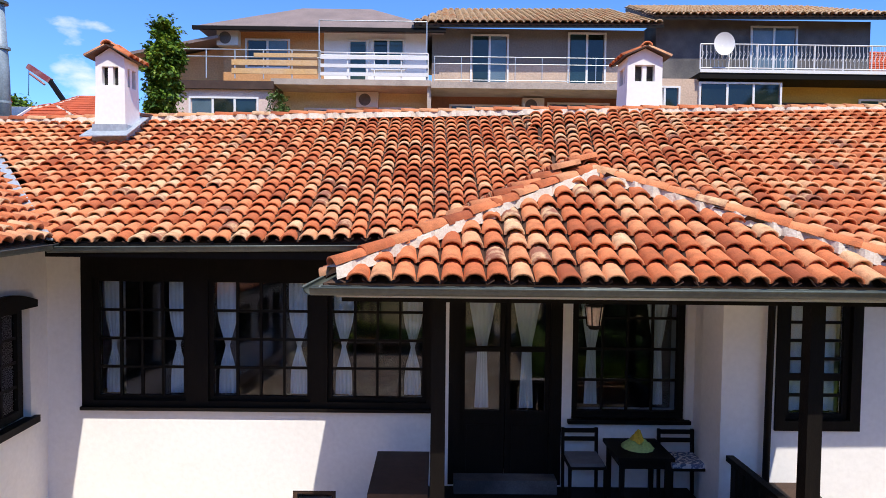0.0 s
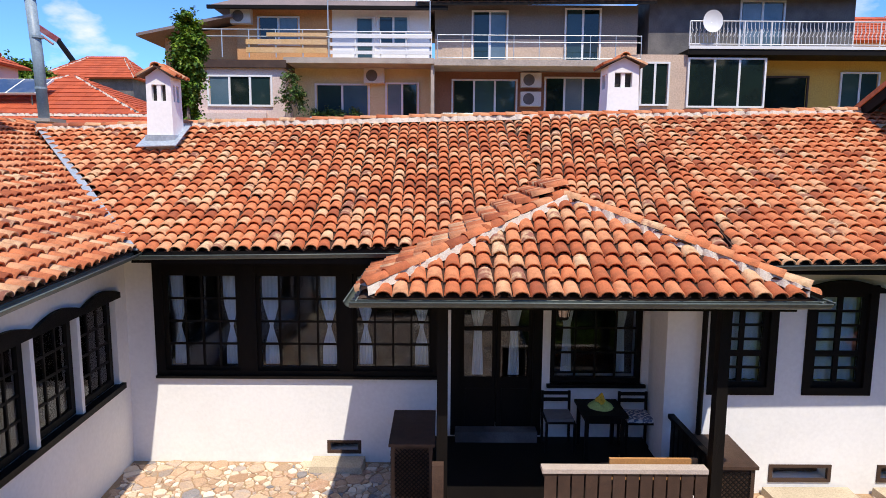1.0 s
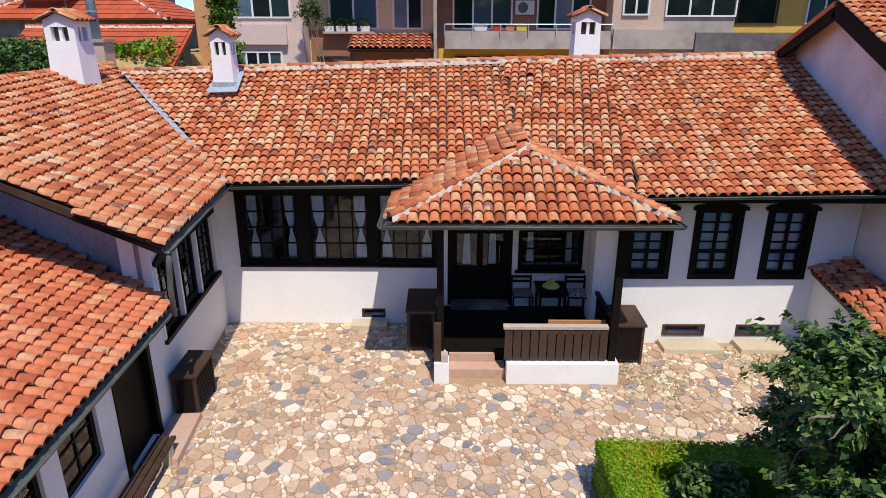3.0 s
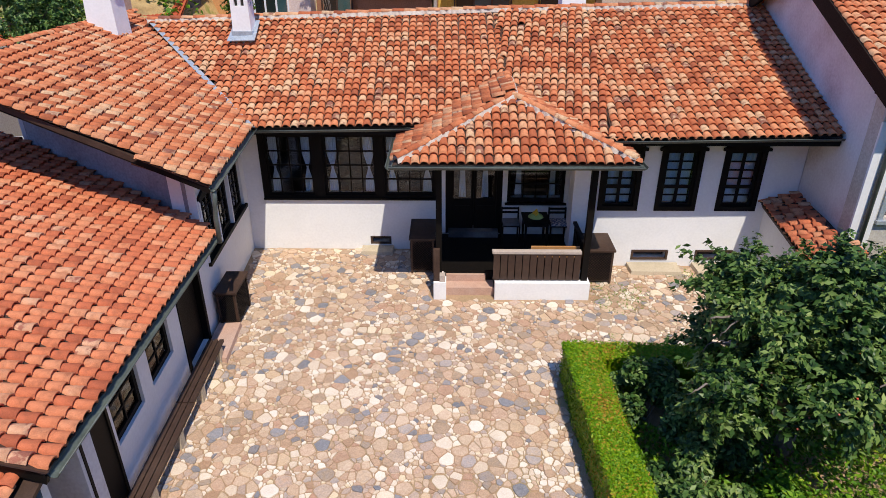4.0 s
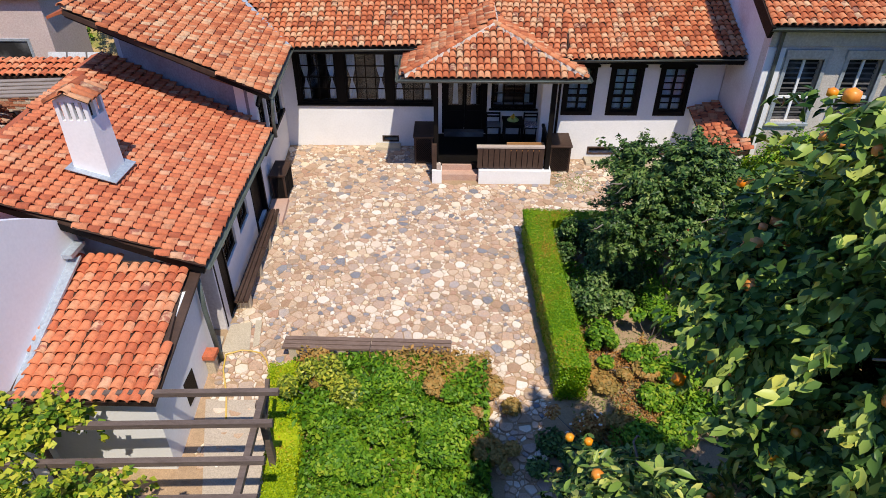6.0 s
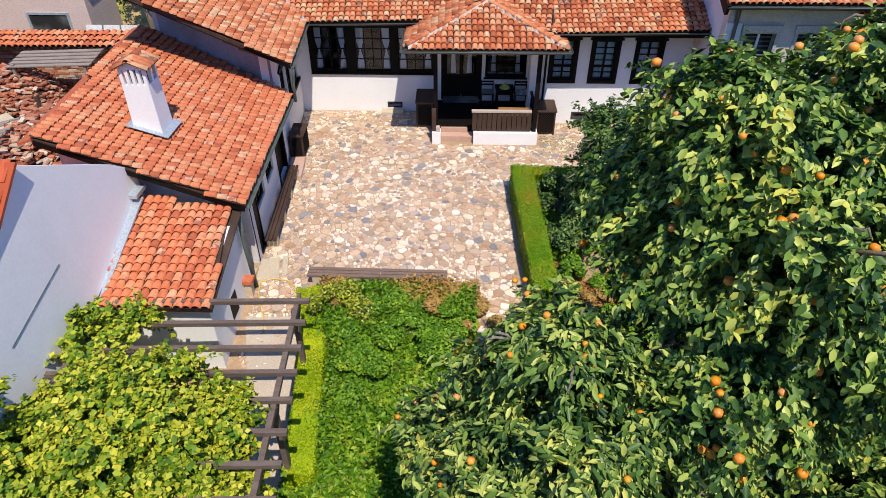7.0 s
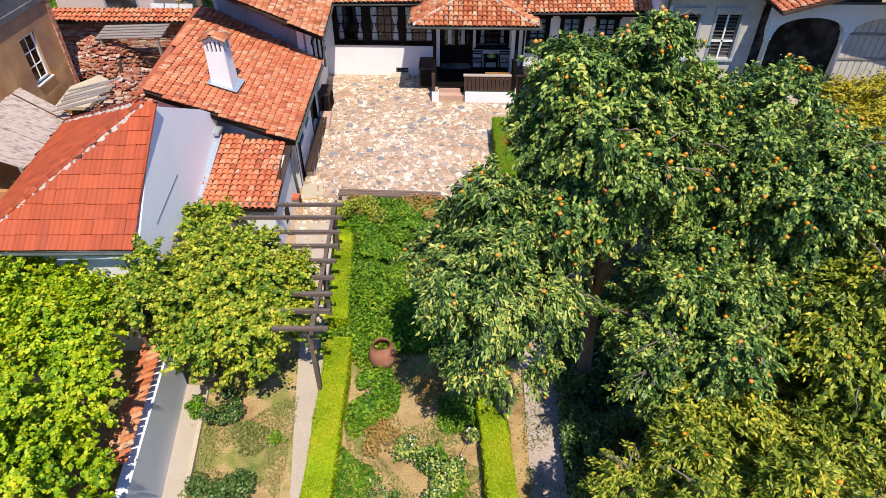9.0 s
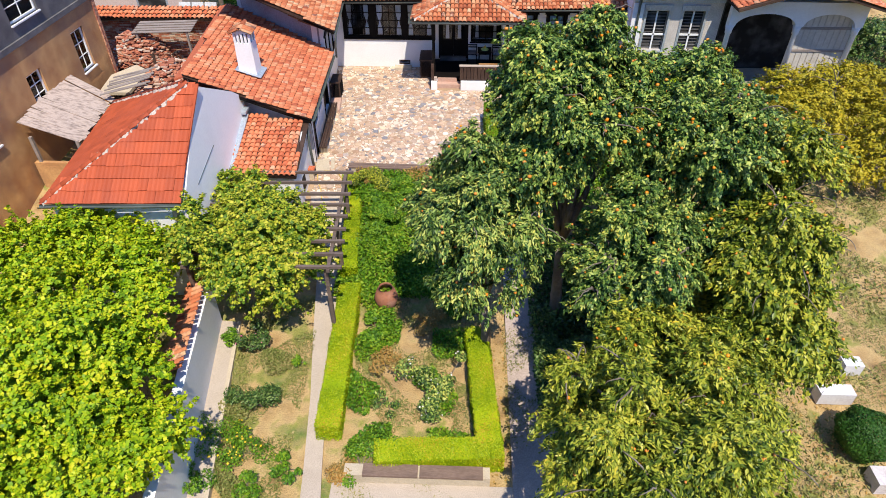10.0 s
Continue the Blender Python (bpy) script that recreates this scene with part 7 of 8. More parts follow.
for i in range(9):
    k = B()
    k.beam((-11.7 + rng.uniform(-0.1, 0.1), -0.7 + i * 0.14, 2.18 + 0.02 * i), (-10.3 + rng.uniform(-0.2, 0.2), -0.2 + i * 0.14, 2.42 + 0.02 * i), 0.09, 0.03)
    part("batten", k, mat_grey_wood, ts)
bd = thing("board_lean_to", (-11.5, 5.4, 2.2), "grey boards laid as a rough lean-to roof", "shed")
for i in range(5):
    k = B()
    k.beam((-13.0, 5.9 - i * 0.22, 2.45 - i * 0.03), (-10.4, 5.9 - i * 0.22, 2.55 - i * 0.03), 0.2, 0.025)
    part("board", k, mat_grey_wood, bd)
for x in (-12.8, -10.6):
    k = B()
    k.beam((x, 5.0, 0.5), (x, 5.0, 2.4), 0.08, 0.08)
    part("post", k, mat_grey_wood, bd)

mat_apt_pink = material("pale pink render", [(0, (0.60, 0.46, 0.42)), (1, (0.68, 0.55, 0.50))], 0.9, 2, bump=0.2, fine=20, dirt=(0.5, 0.42, 0.38), dirt_amount=0.4)
mat_roofing = material("bitumen roofing", [(0, (0.16, 0.14, 0.13)), (1, (0.28, 0.25, 0.23))], 0.9, 4, bump=0.4, fine=30, dirt=(0.34, 0.30, 0.26), dirt_amount=0.4)
mat_sheet = material("pale metal sheet", [(0, (0.52, 0.54, 0.55)), (1, (0.66, 0.67, 0.68))], 0.5, 5, bump=0.2, fine=20, dirt=(0.36, 0.30, 0.25), dirt_amount=0.4)
sh = thing("yard_shed", (-14.5, 9.3, 0.5), "small pinkish rendered outbuilding with a flat grey roof", "shed")
b = B()
b.box(-16.5, -12.2, 8.9, 11.0, 0.3, 4.0)
part("wall", b, mat_apt_pink, sh)
b = B()
b.ring(-14.4, -12.9, 1.7, 2.8, 0.08, 8.86, 8.96)
sw = part("window", b, mat_flash, sh)
b = B()
b.box(-14.32, -12.98, 8.89, 8.92, 1.78, 2.72)
part("pane", b, mat_dark, sw)
b = B()
b.hexa([(-16.7, 8.7, 4.0), (-12.0, 8.7, 4.0), (-12.0, 11.2, 4.2), (-16.7, 11.2, 4.2), (-16.7, 8.7, 4.12), (-12.0, 8.7, 4.12), (-12.0, 11.2, 4.32), (-16.7, 11.2, 4.32)])
part("roof", b, mat_roofing, sh)
ss = thing("sheet_stack", (-11.4, 8.4, 0.5), "pale metal sheets leaning against the boundary wall", "sheets")
for i in range(3):
    k = B()
    x = -12.2 + i * 0.62
    k.hexa([(x, 7.6, 0.6), (x + 0.56, 7.6, 0.6), (x + 0.56, 7.63, 0.6), (x, 7.63, 0.6), (x, 8.5, 2.5), (x + 0.56, 8.5, 2.5), (x + 0.56, 8.53, 2.5), (x, 8.53, 2.5)])
    part("sheet", k, mat_sheet, ss)

# ---- apartment houses on the hill behind ----
mat_apt_orange = material("orange render", [(0, (0.55, 0.27, 0.11)), (1, (0.64, 0.34, 0.15))], 0.9, 2, bump=0.2, fine=20, dirt=(0.42, 0.26, 0.15), dirt_amount=0.4)
mat_apt_yellow = material("pale yellow render", [(0, (0.62, 0.52, 0.26)), (1, (0.70, 0.61, 0.36))], 0.9, 2, bump=0.2, fine=20, dirt=(0.5, 0.42, 0.25), dirt_amount=0.4)
mat_apt_ochre = material("ochre yellow render", [(0, (0.60, 0.37, 0.07)), (1, (0.68, 0.45, 0.11))], 0.9, 2, bump=0.2, fine=20, dirt=(0.5, 0.32, 0.1), dirt_amount=0.3)
mat_apt_brown = material("brown render", [(0, (0.26, 0.12, 0.07)), (1, (0.36, 0.17, 0.10))], 0.9, 2, bump=0.2, fine=20, dirt=(0.2, 0.12, 0.08), dirt_amount=0.4)
mat_apt_tan = material("tan render", [(0, (0.50, 0.37, 0.28)), (1, (0.60, 0.46, 0.36))], 0.9, 2, bump=0.2, fine=20, dirt=(0.4, 0.32, 0.27), dirt_amount=0.5)
mat_slate = material("grey corrugated roof", [(0, (0.17, 0.13, 0.125)), (1, (0.28, 0.22, 0.21))], 0.9, 3, bump=0.4, fine=25, dirt=(0.12, 0.10, 0.10), dirt_amount=0.6)
mat_pvc = material("white plastic frame", [(0, (0.72, 0.73, 0.74)), (1, (0.78, 0.79, 0.8))], 0.4, 3, bump=0)
mat_slabedge = material("concrete slab edge", [(0, (0.34, 0.29, 0.25)), (1, (0.50, 0.44, 0.39))], 0.9, 4, bump=0.4, fine=30, dirt=(0.20, 0.17, 0.15), dirt_amount=0.6)
# green and blue stops paint in reflections; the palest means curtains
mat_dpane = material("reflection-tinted window glass", [(0.0, (0.006, 0.010, 0.012)), (0.3, (0.012, 0.022, 0.020)), (0.55, (0.020, 0.045, 0.055)), (0.75, (0.05, 0.10, 0.10)), (0.88, (0.06, 0.12, 0.17)), (1.0, (0.20, 0.25, 0.28))], 0.04, 1.2, 0.3, bump=0, vary="piece", dirt=(0.02, 0.04, 0.03), spec=0.5)
mat_apt_grey = material("bare grey render", [(0, (0.13, 0.125, 0.12)), (1, (0.21, 0.20, 0.19))], 0.9, 1.5, bump=0.3, fine=20, dirt=(0.26, 0.22, 0.19), dirt_scale=0.9, dirt_amount=0.5)
mat_ac = material("cream metal case", [(0, (0.62, 0.60, 0.56)), (1, (0.70, 0.68, 0.64))], 0.5, 4, bump=0)


def far_window(parent, x0, x1, z0, z1, y, parts=2, mat=None):
    """A plastic-framed window or balcony door in a distant front."""
    w = B()
    f = 0.06
    w.box(x0, x0 + f, y - 0.04, y + 0.06, z0, z1)
    w.box(x1 - f, x1, y - 0.04, y + 0.06, z0, z1)
    w.box(x0 + f, x1 - f, y - 0.04, y + 0.06, z0, z0 + f)
    w.box(x0 + f, x1 - f, y - 0.04, y + 0.06, z1 - f, z1)
    w = part("window", w, mat or mat_pvc, parent)
    for i in range(parts):
        a, c = x0 + f + (x1 - x0 - 2 * f) * i / parts, x0 + f + (x1 - x0 - 2 * f) * (i + 1) / parts
        if i:
            k = B()
            k.box(a - 0.035, a + 0.035, y - 0.03, y + 0.05, z0 + f, z1 - f)
            part("mullion", k, mat or mat_pvc, w)
        k = B()
        k.box(a + 0.036, c - 0.036, y, y + 0.03, z0 + f, z1 - f)
        part("pane", k, mat_dpane, w)


def air_unit(x, y, z):
    t = thing("air_conditioner", (x, y, z), "cream outdoor air conditioner unit on a house front", "air conditioner", "air conditioners")
    b = B()
    b.box(x - 0.36, x + 0.36, y - 0.28, y, z, z + 0.5)
    part("case", b, mat_ac, t)
    b = B()
    b.tube([(x - 0.08, y - 0.29, z + 0.25), (x - 0.08, y - 0.275, z + 0.25)], 0.20, 18)
    part("fan_grille", b, mat_greyplaster, t)


def railing(name, x0, x1, y, z0, z1, mat, label, bars=0, rails=(1.0,), posts=6, r=0.02):
    t = thing(name, ((x0 + x1) / 2, y, z0), label, "railing")
    for q in rails:
        k = B()
        k.tube([(x0, y, z0 + (z1 - z0) * q), (x1, y, z0 + (z1 - z0) * q)], r, 6)
        part("rail", k, mat, t)
    for i in range(posts + 1):
        x = x0 + (x1 - x0) * i / posts
        k = B()
        k.tube([(x, y, z0), (x, y, z1)], r, 6)
        part("post", k, mat, t)
    if bars:
        k = B()
        for i in range(bars):
            x = x0 + (x1 - x0) * (i + 0.5) / bars
            k.tube([(x, y, z0 + 0.08), (x, y, z1)], 0.009, 4, False)
            k.tube([(x - 0.05, y, z0 + 0.3), (x, y, z0 + 0.4), (x + 0.05, y, z0 + 0.5), (x, y, z0 + 0.6)], 0.008, 4, False)
        part("bars", k, mat, t, kind="stuff")
    return t


Y0, Y1 = 19.8, 21.2
# left block
A = thing("apartment_house", (-4, 23, 1.8), "two-storey apartment house with orange, white and yellow render", "house")
b = B()
b.box(-7.35, -3.95, Y1, 26, 8.05, 10.05)
part("wall", b, mat_apt_orange, A, "orange render")
b = B()
b.box(-3.95, -0.5, Y1 - 0.02, 26, 8.05, 10.05)
part("wall", b, mat_white, A, "pale blue-white render")
b = B()
b.box(-5.35, -0.35, Y1 - 0.3, 26, 1.5, 7.95)
part("wall", b, mat_apt_yellow, A, "pale yellow render")
b = B()
b.box(-8.4, -5.35, Y0, 26, 1.5, 7.75)
part("wall", b, mat_apt_pink, A, "pale pink render")
b = B()
b.box(-8.6, -5.25, Y0 - 0.15, 26, 7.75, 8.0)
part("ledge", b, mat_brown, A)
b = B()
b.box(-5.35, -0.3, Y0 - 0.1, Y1, 7.92, 8.1)
b.box(-0.42, -0.30, Y0, Y1, 1.5, 7.92)
part("balcony_slab", b, mat_slabedge, A)
far_window(A, -7.95, -5.75, 6.48, 7.52, Y0 - 0.02, 3)
far_window(A, -4.55, -2.6, 6.1, 7.40, Y1 - 0.32, 2)
far_window(A, -2.05, -0.85, 6.1, 7.45, Y1 - 0.32, 2)
far_window(A, -6.6, -5.1, 8.75, 9.75, Y1 - 0.02, 2)
far_window(A, -3.15, -2.45, 8.1, 9.75, Y1 - 0.04, 1)
far_window(A, -2.35, -1.2, 8.75, 9.8, Y1 - 0.04, 2)
b = B()
hip = [(-8.1, Y1 - 0.6, 9.98), (0.1, Y1 - 0.6, 9.98), (0.1, 27, 9.98), (-8.1, 27, 9.98)]
top = [(-5.2, 23.6, 11.6), (-2.6, 23.6, 11.6)]
b.add(hip + top, [(0, 1, 5, 4), (1, 2, 5), (2, 3, 4, 5), (3, 0, 4), (3, 2, 1, 0)])
part("roof", b, mat_slate, A, "grey corrugated hipped roof")
b = B()
b.box(-8.15, 0.15, Y1 - 0.66, Y1 - 0.55, 9.86, 9.98)
part("fascia", b, mat_wood, A)
k = B()
for q in (0.15, 0.42, 0.68):
    k.box(-6.6, -3.9, Y0 - 0.05, Y0, 8.1 + q, 8.1 + q + 0.17) if q < 0.6 else k.box(-5.9, -3.9, Y0 - 0.05, Y0, 8.1 + q, 8.1 + q + 0.12)
mat_pine = material("pale pine board", [(0, (0.55, 0.33, 0.13)), (1, (0.66, 0.43, 0.20))], 0.7, 5, bump=0.2, fine=30)
rl = railing("balcony_railing", -8.3, -3.8, Y0 - 0.02, 8.1, 9.0, mat_flash, "thin grey balcony railing with pine boards", 0, (1.0, 0.75), 5)
part("infill_panel", k, mat_pine, rl, "pale pine boards", kind="stuff")
rl = railing("balcony_railing", -3.8, -0.4, Y0 - 0.02, 8.1, 8.95, mat_pvc, "white horizontal board balcony railing", 0, (1.0, 0.9), 4)
for q in (0.12, 0.38, 0.64):
    k = B()
    k.box(-3.8, -0.4, Y0 - 0.06, Y0 - 0.03, 8.1 + q, 8.1 + q + 0.11)
    part("board", k, mat_pvc, rl)
k = B()
k.tube([(-3.85, Y0, 8.1), (-3.85, Y0, 9.95)], 0.02, 6)
k.tube([(-0.45, Y0, 8.1), (-0.45, Y0, 9.95)], 0.02, 6)
k.tube([(-3.85, Y0, 9.95), (-0.45, Y0, 9.95)], 0.02, 6)
solid("awning_frame", k, mat_flash, "thin metal awning frame over the balcony", "frame")
air_unit(-7.12, Y1, 9.45)
air_unit(-2.42, Y1 - 0.3, 7.4)
b = B()
b.box(-10.0, -7.36, Y1 + 0.2, 26, 1.5, 9.0)
b.slab([(-10.0, Y1 + 0.2, 9.0), (-7.36, Y1 + 0.2, 9.0), (-7.36, Y1 + 0.2, 9.5)], (0, 3.0, 0))
part("wall", b, mat_apt_orange, A, "shaded orange side wall")
b = B()
b.slab([(-10.7, Y1 - 0.5, 8.95), (-7.36, Y1 - 0.5, 9.62), (-7.36, 26, 9.62), (-10.7, 26, 8.95)], (0, 0, 0.10))
part("lean_to_roof", b, mat_slate, A, "grey corrugated lean-to roof")
# middle block
Mb = thing("apartment_house", (3, 23, 1.8), "apartment house with bare grey render above a crumbling balcony", "house")
b = B()
b.box(-0.3, 6.9, Y1, 26, 9.02, 10.2)
part("wall", b, mat_apt_grey, Mb, "bare grey render")
b = B()
b.box(-0.3, 6.9, Y1 - 0.01, 26, 8.0, 9.02)
part("wall", b, mat_apt_tan, Mb, "tan render")
b = B()
b.box(-0.3, 6.3, Y1 - 0.2, 26, 1.5, 7.9)
part("wall", b, mat_apt_brown, Mb, "reddish brown render")
b = B()
b.box(-0.3, 6.6, Y0 - 0.15, Y1, 7.86, 8.06)
part("balcony_slab", b, mat_slabedge, Mb)
far_window(Mb, 1.0, 2.3, 8.15, 10.0, Y1 - 0.02, 2)
far_window(Mb, 4.3, 5.6, 8.15, 10.1, Y1 - 0.02, 2)
far_window(Mb, 0.3, 2.65, 6.1, 7.6, Y1 - 0.22, 3)
far_window(Mb, 3.6, 5.7, 6.1, 7.7, Y1 - 0.22, 3)
air_unit(3.1, Y1 - 0.2, 7.3)
air_unit(3.1, Y1 - 0.2, 6.65)
rf = B()
rf.slab([(-0.9, Y1 - 0.7, 10.1), (7.3, Y1 - 0.7, 10.2), (6.6, 25.5, 12.2), (0.2, 25.5, 12.2)], (0, 0, -0.12))
rf = part("roof", rf, mat_wood, Mb)
mat_tantile = material("tan roof tile", [(0, (0.48, 0.33, 0.20)), (0.7, (0.58, 0.43, 0.28)), (1, (0.50, 0.25, 0.13))], 0.9, 8, 0.3, 0.3, 60, 'piece', dirt=(0.3, 0.22, 0.15))
tiled_slope(rf, [(-0.9, Y1 - 0.72, 10.13), (7.3, Y1 - 0.72, 10.23), (6.6, 25.5, 12.25), (0.2, 25.5, 12.25)], mat_tantile, random.Random(4), sp=0.24, course=0.33)
railing("balcony_railing", -0.2, 6.6, Y0 - 0.1, 8.06, 8.85, mat_flash, "thin wire balcony railing of the middle house", 0, (1.0, 0.72, 0.08), 8, 0.013)
# right block
C = thing("apartment_house", (11, 23, 1.8), "apartment house with a dark grey upper storey above ochre render", "house")
b = B()
b.box(7.3, 14.6, Y1, 26, 8.4, 10.6)
part("wall", b, mat_greyplaster, C, "dark grey render")
b = B()
b.box(6.3, 8.25, Y0 + 0.1, 26, 1.5, 8.3)
part("wall", b, mat_apt_tan, C, "pale grey-tan render")
b = B()
b.box(8.25, 20, Y1 - 0.4, 26, 1.5, 8.3)
part("wall", b, mat_apt_ochre, C, "ochre yellow render")
b = B()
b.box(8.25, 10.9, Y0 + 0.1, Y1 - 0.4, 1.5, 6.55)
part("parapet", b, mat_slabedge, C)
b = B()
b.box(8.2, 20, Y0 - 0.1, Y1, 8.28, 8.46)
part("balcony_slab", b, mat_wood, C)
b = B()
b.box(8.2, 20, Y0 - 0.13, Y0 - 0.1, 8.46, 8.56)
part("slab_edge", b, mat_pvc, C)
far_window(C, 6.65, 7.65, 6.6, 8.05, Y0 + 0.06, 2)
far_window(C, 8.25, 10.9, 6.55, 8.2, Y0 + 0.06, 3)
far_window(C, 11.3, 12.9, 6.3, 7.75, Y1 - 0.42, 1, mat_brown)
far_window(C, 14.0, 15.4, 6.3, 7.9, Y1 - 0.42, 2)
far_window(C, 10.5, 12.1, 8.6, 10.4, Y1 - 0.02, 2)
railing("balcony_railing", 8.2, 20.0, Y0 - 0.1, 8.56, 9.35, mat_pvc, "white wrought balcony railing with scrollwork", 90, (1.0, 0.06), 13, 0.022)
dish = thing("satellite_dish", (8.85, Y0 - 0.2, 9.3), "white satellite dish on the balcony railing", "satellite dish")
b = B()
n = 20
vs = [(8.85, Y0 - 0.2, 9.30)]
for i in range(n):
    a = i * 2 * math.pi / n
    vs.append((8.85 + 0.33 * math.cos(a), Y0 - 0.34, 9.30 + 0.36 * math.sin(a)))
b.add(vs, [(0, 1 + i, 1 + (i + 1) % n) for i in range(n)])
b.tube([(8.85, Y0 - 0.15, 8.9), (8.85, Y0 - 0.2, 9.30)], 0.02, 6)
part("reflector", b, mat_pvc, dish, smooth=True)
rf = B()
rf.slab([(7.0, Y1 - 0.6, 10.5), (15.0, Y1 - 0.6, 10.6), (14.5, 25.5, 12.4), (7.5, 25.5, 12.4)], (0, 0, -0.12))
rf = part("roof", rf, mat_wood, C)
tiled_slope(rf, [(7.0, Y1 - 0.62, 10.53), (15.0, Y1 - 0.62, 10.63), (14.5, 25.5, 12.45), (7.5, 25.5, 12.45)], mat_tantile, random.Random(5), sp=0.24, course=0.33)

# ground floors below the balconies
b = B()
b.box(-8.45, -5.95, Y0 - 0.2, Y0 - 0.02, 5.55, 6.25)
part("apron", b, mat_apt_pink, A, "pale pink parapet")
far_window(A, -8.1, -6.2, 4.2, 5.3, Y0 - 0.02, 4)
b = B()
b.box(-5.3, -3.6, Y1 - 0.36, Y1 - 0.302, 3.0, 6.05)
part("panel", b, mat_apt_brown, A, "reddish brown panel")
far_window(A, -5.1, -3.8, 4.1, 5.1, Y1 - 0.38, 2, mat_brown)
cn = B()
cn.slab([(-3.6, Y0 - 0.6, 5.4), (-0.4, Y0 - 0.6, 5.4), (-0.4, Y1 - 0.3, 5.95), (-3.6, Y1 - 0.3, 5.95)], (0, 0, -0.08))
cn = part("canopy", cn, mat_wood, A, "small red tiled canopy")
tiled_slope(cn, [(-3.6, Y0 - 0.62, 5.42), (-0.4, Y0 - 0.62, 5.42), (-0.4, Y1 - 0.3, 5.98), (-3.6, Y1 - 0.3, 5.98)], mat_tile2, random.Random(6), sp=0.24, course=0.33)
b = B()
b.box(-3.5, -0.5, Y0 + 0.3, Y0 + 0.5, 1.5, 5.3)
part("wall", b, mat_apt_brown, A, "dark reddish brown wall")
b = B()
b.box(0.0, 6.25, Y0 - 0.2, Y0 - 0.05, 5.4, 6.05)
part("parapet", b, mat_slabedge, Mb, "stained grey concrete parapet")
b = B()
b.box(0.0, 6.25, Y0 - 0.05, Y1 - 0.2, 5.4, 5.55)
part("balcony_slab", b, mat_slabedge, Mb)
b = B()
b.box(-0.25, 6.25, Y1 - 0.26, Y1 - 0.202, 1.5, 5.38)
part("wall", b, mat_apt_ochre, Mb, "ochre yellow render")
far_window(Mb, 0.4, 2.8, 4.2, 5.1, Y1 - 0.28, 3, mat_brown)
far_window(Mb, 3.9, 5.5, 4.2, 5.1, Y1 - 0.28, 2, mat_brown)
def flower_box(x, y, z, w, mat, label, plants=0):
    """A trough on a parapet, bare or with a few dark leaves."""
    t = thing("flower_box", (x, y, z), label, "flower box", "boxes on the balconies")
    b = B()
    b.hexa([(x - w * 0.46, y - 0.09, z), (x + w * 0.46, y - 0.09, z), (x + w * 0.46, y + 0.09, z), (x - w * 0.46, y + 0.09, z),
            (x - w / 2, y - 0.11, z + 0.2), (x + w / 2, y - 0.11, z + 0.2), (x + w / 2, y + 0.11, z + 0.2), (x - w / 2, y + 0.11, z + 0.2)])
    part("trough", b, mat, t)
    if plants:
        rg = np.random.default_rng(plants)
        q = rg.normal(0, 1, (220, 3)) * [w * 0.3, 0.07, 0.09] + [x, y, z + 0.32]
        v, f = leaves(q, rg.normal(0, 0.3, (220, 3)) + [0, -0.3, 0.8], 0.09, rg)
        child_mesh("plants", leaf_mesh("plants", v, f, mat_leaf_a), t, kind="stuff")


mat_redbox = material("red plastic", [(0, (0.50, 0.035, 0.02)), (1, (0.60, 0.06, 0.03))], 0.5, 5, bump=0)
mat_orangebox = material("terracotta plastic", [(0, (0.52, 0.20, 0.08)), (1, (0.60, 0.26, 0.11))], 0.6, 5, bump=0)
mat_yellowbox = material("yellow plastic", [(0, (0.62, 0.50, 0.02)), (1, (0.70, 0.58, 0.05))], 0.5, 5, bump=0)
flower_box(1.35, Y0 - 0.12, 6.05, 0.5, mat_pvc, "white empty flower box on a balcony parapet")
flower_box(1.98, Y0 - 0.12, 6.05, 0.35, mat_redbox, "red plastic flower box on a balcony parapet")
flower_box(2.45, Y0 - 0.12, 6.05, 0.32, mat_orangebox, "terracotta flower box on a balcony parapet")
flower_box(2.88, Y0 - 0.12, 6.05, 0.4, mat_yellowbox, "yellow plastic flower box on a balcony parapet")
for i, x in enumerate((-4.5, -4.05, -3.6, -3.1)):
    flower_box(x, Y1 - 0.55, 6.02, 0.36, mat_pvc, "white flower box with dark plants before a window", 5 + i)
b = B()
b.box(-4.75, -2.75, Y1 - 0.7, Y1 - 0.31, 5.94, 6.02)
part("window_ledge", b, mat_slabedge, A)
railing("balcony_railing", 0.0, 6.25, Y0 - 0.26, 5.9, 6.28, mat_flash, "thin grey rail along the lower balcony", 0, (1.0,), 6, 0.015)
b = B()
b.box(6.35, 9.4, Y0 - 0.1, Y0 + 0.09, 5.4, 6.1)
part("apron", b, mat_slabedge, C, "stained grey concrete parapet")
b = B()
b.box(9.45, 19.9, Y0 - 0.1, Y0 + 0.09, 5.2, 6.0)
part("apron", b, mat_greyplaster, C, "dark grey parapet")

